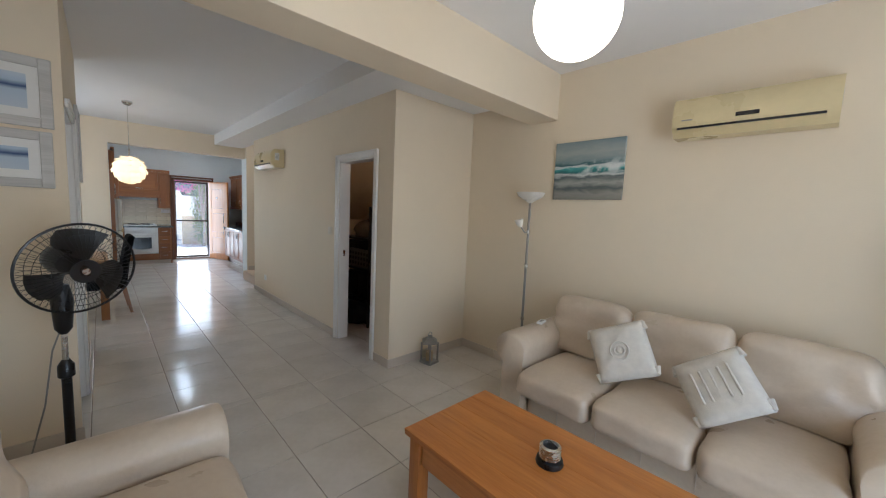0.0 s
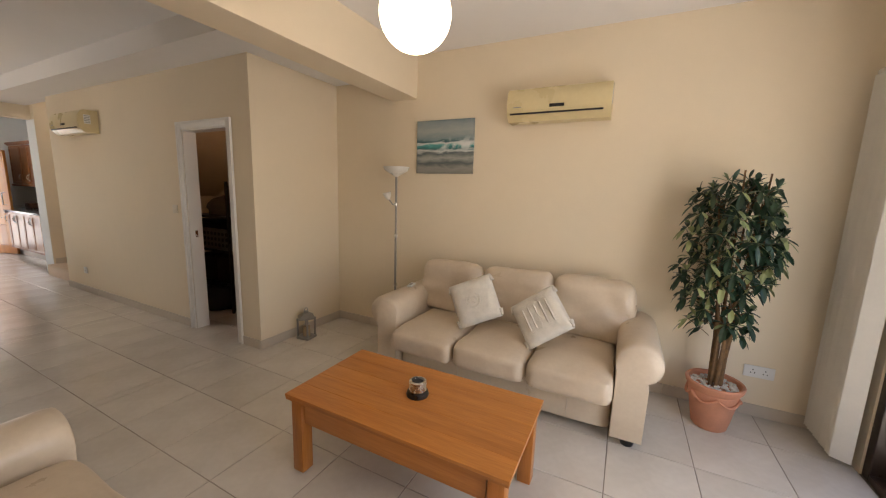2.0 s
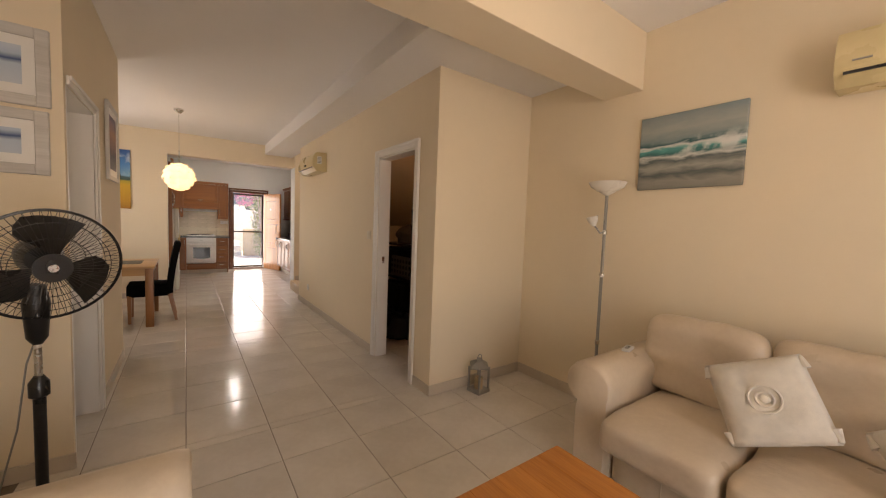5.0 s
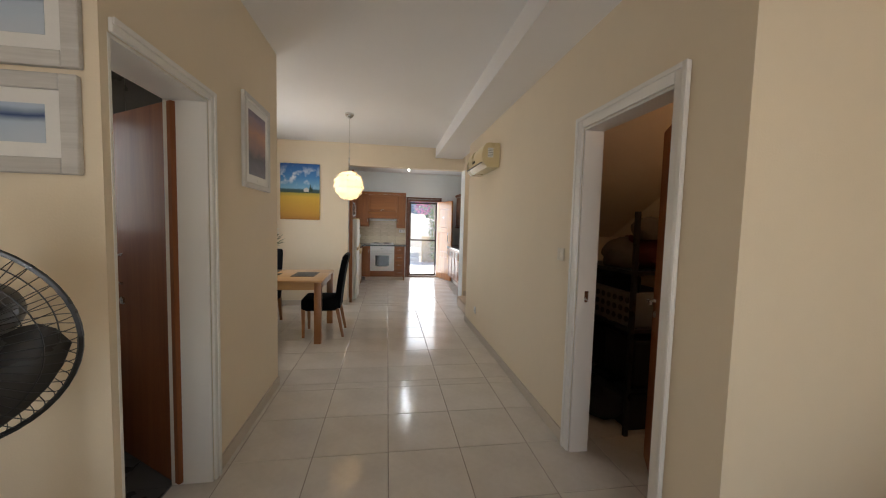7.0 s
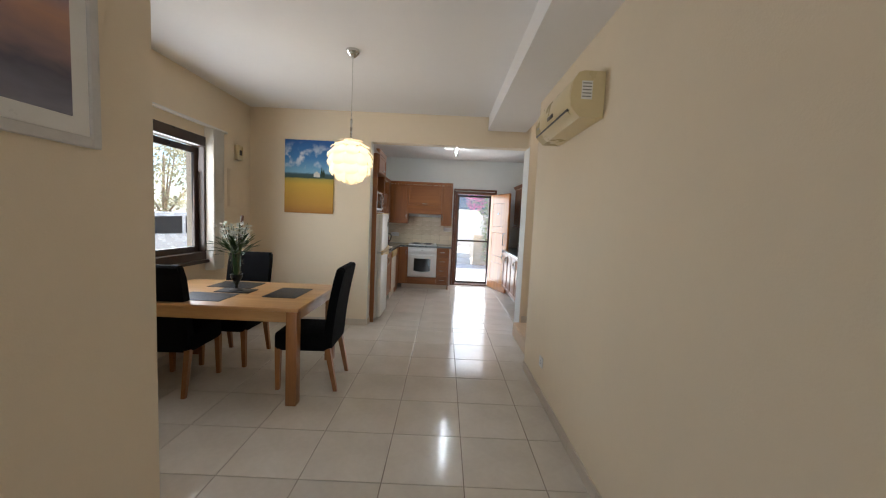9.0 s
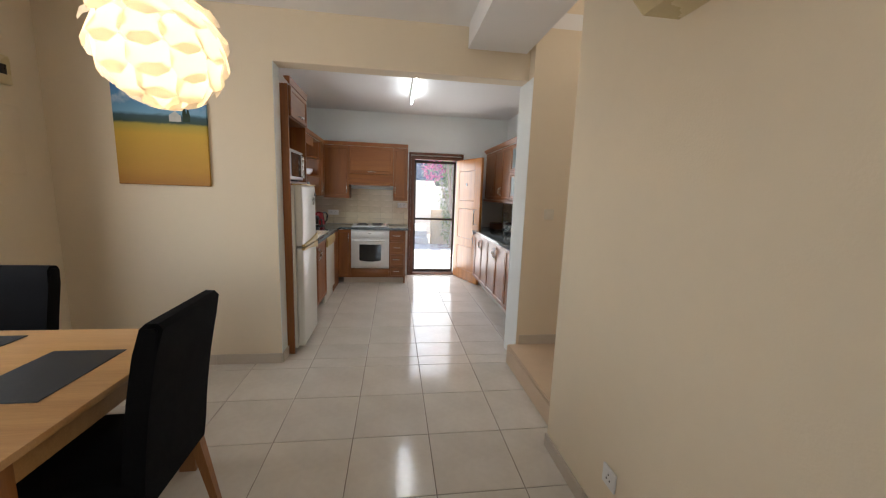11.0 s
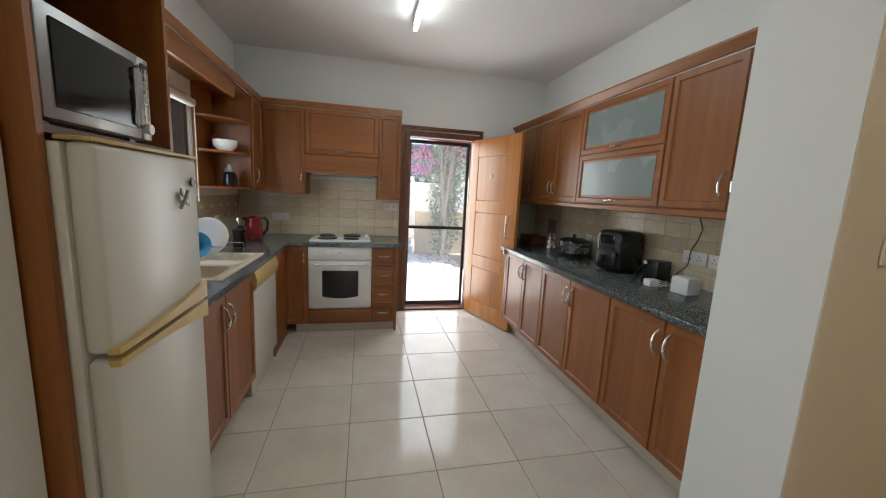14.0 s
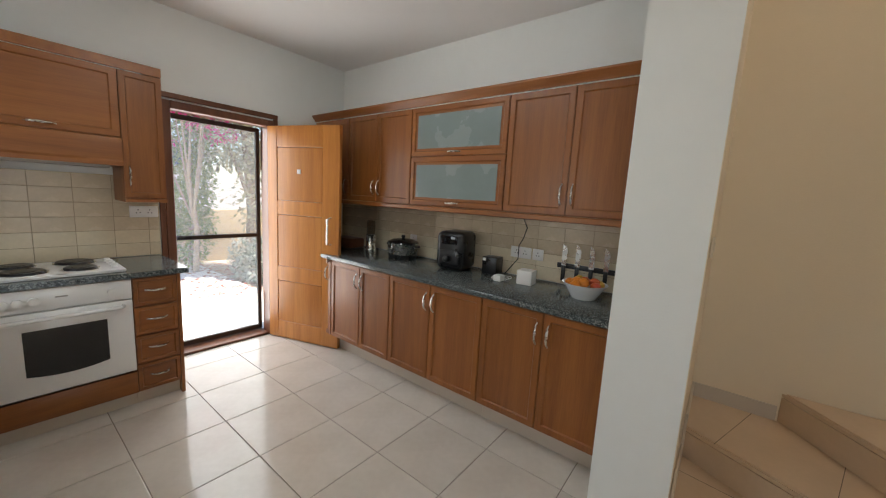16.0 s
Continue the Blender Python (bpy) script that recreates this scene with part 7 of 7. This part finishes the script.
rng = random.Random(3)
B = [(rng.uniform(-0.8, 0.8), rng.uniform(-0.5, 0.5), rng.uniform(1.5, 4.2), rng.uniform(0.45, 0.75), 1.0) for k in range(13)]
tree("garden_tree", 4.15, 14.9, 4.6, B, 8000, 0.09, FOL, "grey-green garden tree with a rough trunk", 41, 0.13)
C = [(0.06 * (k % 2), 0, 0.6 + 0.32 * k, 0.42 - 0.02 * abs(k - 4), 1.3) for k in range(12)]
tree("cypress", 3.28, 15.3, 4.8, C, 6000, 0.08, CYPRESS, "narrow green cypress beside the steps", 42, 0.08)
P = [(rng.uniform(-0.55, 0.55), rng.uniform(-0.3, 0.3), rng.uniform(1.6, 3.6), rng.uniform(0.16, 0.34), 0.8) for k in range(13)]
u = tree("bougainvillea", 3.15, 14.75, 3.4, P, 2600, 0.06, PINK, "bougainvillea bush with bright pink bracts", 43, 0.05)
part("green_leaves", foliage(bmesh.new(), [(a, b + 0.1, c - 0.1, r * 1.1, s) for a, b, c, r, s in P], 600, 0.06, 44), CYPRESS, u, smooth=0)
u = thing("sage_bush", (3.75, 13.9, -0.139), 0, "low silvery sage bush", "bush")
part("leaves", foliage(bmesh.new(), [(0, 0, 0.30, 0.34, 1.0), (0.2, 0.1, 0.45, 0.28, 1.2), (-0.15, 0.1, 0.5, 0.22, 1.2)], 1500, 0.07, 45), SAGE, u, smooth=0)
for x, y, s in ((-6.4, 7.4, 51), (-4.8, 8.0, 52), (-6.0, 5.4, 53)):
    rng = random.Random(s)
    B = [(rng.uniform(-0.7, 0.7), rng.uniform(-0.9, 0.9), rng.uniform(0.9, 4.0), rng.uniform(0.5, 0.85), 1.0) for k in range(11)]
    if s == 52:
        x, y = -7.6, 15.0
    tree("hedge_tree", x, y, 4.2, B, 3000, 0.11, FOL, "dense grey-green conifer beside the drive", s, 0.10)


# parked cars
def car(loc, rz, paint, label):
    u = thing("parked_car", loc, rz, label, "car")
    prof = [(-2.1, 0.32), (-2.15, 0.62), (-2.0, 0.86), (-1.1, 0.98), (-0.55, 1.46), (1.3, 1.50), (1.95, 1.02), (2.1, 0.95), (2.15, 0.40), (2.05, 0.30)]
    bm = extrude(prof, "y", -0.86, 0.86)
    bmesh.ops.bevel(bm, geom=[e for e in bm.edges], offset=0.05, segments=2, affect="EDGES")
    part("body", bm, paint, u)
    for s in (-1, 1):
        part("side_window", extrude([(-0.85, 1.02), (-0.48, 1.38), (0.25, 1.41), (0.25, 1.02)], "y", s * 0.862, s * 0.868), DARKGLASS, u)
        part("side_window", extrude([(0.32, 1.02), (0.32, 1.41), (1.2, 1.42), (1.55, 1.04)], "y", s * 0.862, s * 0.868), DARKGLASS, u)
    part("windscreen", extrude([(-1.06, 1.02), (-1.08, 1.01), (-0.62, 1.43), (-0.60, 1.44)], "y", -0.72, 0.72), DARKGLASS, u)
    for s in (-1, 1):
        part("headlight", box(-2.17, s * 0.62 - 0.16, 0.66, -2.08, s * 0.62 + 0.16, 0.80, 0.03), WHITEPLASTIC, u)
        for x in (-1.35, 1.35):
            bm = lathe([(0.16, -0.09), (0.30, -0.09), (0.33, -0.06), (0.33, 0.06), (0.30, 0.09), (0.16, 0.09)], 28)
            bmesh.ops.transform(bm, matrix=pose(x, s * 0.80, 0.33, 90, 0, 0), verts=bm.verts)
            w = part("wheel", bm, BLACKPLASTIC, u)
            bm = lathe([(0, 0.085), (0.05, 0.09), (0.17, 0.07), (0.17, -0.07), (0, -0.07)], 20)
            bmesh.ops.transform(bm, matrix=pose(x, s * 0.80, 0.33, -90 * s, 0, 0), verts=bm.verts)
            part("rim", bm, CHROME, w)
    part("number_plate", box(-2.185, -0.26, 0.45, -2.155, 0.26, 0.56), WHITEPLASTIC, u)
    return u


car((-5.2, 11.6, -0.139), 58, material("silver_car_paint", (0.45, 0.47, 0.50), 0.25, metal=0.4, vary=0.03), "silver parked car outside the dining window")
car((2.6, 21.4, 1.70), 8, material("blue_car_paint", (0.06, 0.10, 0.18), 0.25, metal=0.3, vary=0.03), "dark blue parked car on the raised parking")

# ---- floor tiles, one by one ----
_cache = {}


def tile_mesh(w, d, mat, t=0.004, bev=0.0025):
    key = (round(w, 3), round(d, 3), mat.name)
    if key not in _cache:
        me = bpy.data.meshes.new("tile")
        a, b, c, e = w / 2, d / 2, w / 2 - bev, d / 2 - bev
        v = [(-a, -b, -t), (a, -b, -t), (a, b, -t), (-a, b, -t), (-a, -b, -bev * 0.5), (a, -b, -bev * 0.5), (a, b, -bev * 0.5), (-a, b, -bev * 0.5),
             (-c, -e, 0), (c, -e, 0), (c, e, 0), (-c, e, 0)]
        f = [(8, 9, 10, 11)] + [(4 + i, 4 + (i + 1) % 4, 8 + (i + 1) % 4, 8 + i) for i in range(4)] + [(i, (i + 1) % 4, 4 + (i + 1) % 4, 4 + i) for i in range(4)]
        me.from_pydata(v, [], f)
        me.materials.append(mat)
        _cache[key] = me
    return _cache[key]


def lay(x0, x1, y0, y1, parent=None):
    for i in range(math.floor(x0 / PITCH), math.ceil(x1 / PITCH)):
        for j in range(math.floor(y0 / PITCH), math.ceil(y1 / PITCH)):
            a, b = max(x0, i * PITCH), min(x1, (i + 1) * PITCH)
            c, d = max(y0, j * PITCH), min(y1, (j + 1) * PITCH)
            if b - a < 0.02 or d - c < 0.02:
                continue
            ob = new("floor_tile", tile_mesh(b - a - JOINT, d - c - JOINT, TILE))
            ob.parent = parent
            ob.location = ((a + b) / 2, (c + d) / 2, 0)


lay(-0.89, 3.55, -1.75, 2.65, floor)
lay(0.22, 3.75, 2.65, 4.67, floor)
lay(-0.89, 2.68, 4.67, 7.9, floor)
lay(0.15, 3.55, 7.9, 11.2, floor)

# toilet room tiles: dark floor and foot band, white field
WG = material("grey_wc_grout", (0.30, 0.30, 0.29), 0.9)
wc = tagged(part("wc_floor", box(-0.89, 2.92, -0.003, 0.22, 4.55, 0.002), WG, smooth=0), "dark grey toilet floor tiles", "floor", kind="structure")


def put_tile(parent, mat, w, h, m):
    ob = new("wall_tile", tile_mesh(w - 0.003, h - 0.003, mat, 0.003, 0.0015))
    ob.parent = parent
    ob.matrix_local = m
    return ob


for i in range(4):
    for j in range(6):
        w, d = 1.11 / 4, 1.63 / 6
        put_tile(wc, WCDARK, w, d, pose(-0.89 + w * (i + 0.5), 2.92 + d * (j + 0.5), 0.006))
wn = tagged(part("wc_tiling_north", box(-0.89, 4.542, 0, 0.22, 4.548, TOP), WG, smooth=0), "white and dark grey tiles on the toilet wall", "wall tiles", kind="structure")
ww = tagged(part("wc_tiling_west", box(-0.888, 2.92, 0, -0.884, 4.542, 1.27), WG, smooth=0), "white and dark grey tiles under the toilet window", "wall tiles", kind="structure")
for k, (z0, z1, m) in enumerate(((0.0, 0.38, WCDARK), (0.38, 0.80, WCWHITE), (0.80, 1.265, WCWHITE), (1.265, 1.73, WCWHITE), (1.73, 2.09, WCWHITE), (2.09, 2.775, WCDARK))):
    for i in range(4):
        w = 1.11 / 4
        put_tile(wn, m, w, z1 - z0, pose(-0.89 + w * (i + 0.5), 4.539, (z0 + z1) / 2, 90, 0, 0))
    if k < 3:
        for j in range(6):
            d = 1.62 / 6
            put_tile(ww, m, d, z1 - z0, pose(-0.881, 2.92 + d * (j + 0.5), (z0 + z1) / 2, 90, 0, 90))

# kitchen splashback, 20 x 10 cm tiles
TW, TH = 0.20, 0.10


def splash(name, x, y, rz, length, z0, rows, label):
    """Rows of tiles on a bed; local x along the wall, looks to -y."""
    s = thing(name, (x, y, z0), rz, label, "wall tiles", kind="structure")
    part("bed", box(0, -0.006, 0, length, -0.001, rows * TH), TILEGROUT, s, smooth=0)
    n = math.ceil(length / TW)
    for j in range(rows):
        for i in range(n):
            a, b = i * TW, min(length, (i + 1) * TW)
            if b - a < 0.03:
                continue
            put_tile(s, WALLTILE if j < 2 else WALLTILE_B, b - a, TH, pose((a + b) / 2, -0.009, TH * (j + 0.5), 90, 0, 0))
    return s


splash("splashback_east", 3.549, 11.19, -90, 3.12, 0.902, 5, "cream and tan glazed tiles behind the worktop")
splash("splashback_north", 0.156, 11.199, 0, 1.67, 0.902, 6, "cream glazed tiles behind the hob")
splash("splashback_west", 0.151, 10.17, 90, 1.01, 0.902, 4, "cream glazed tiles beside the window")
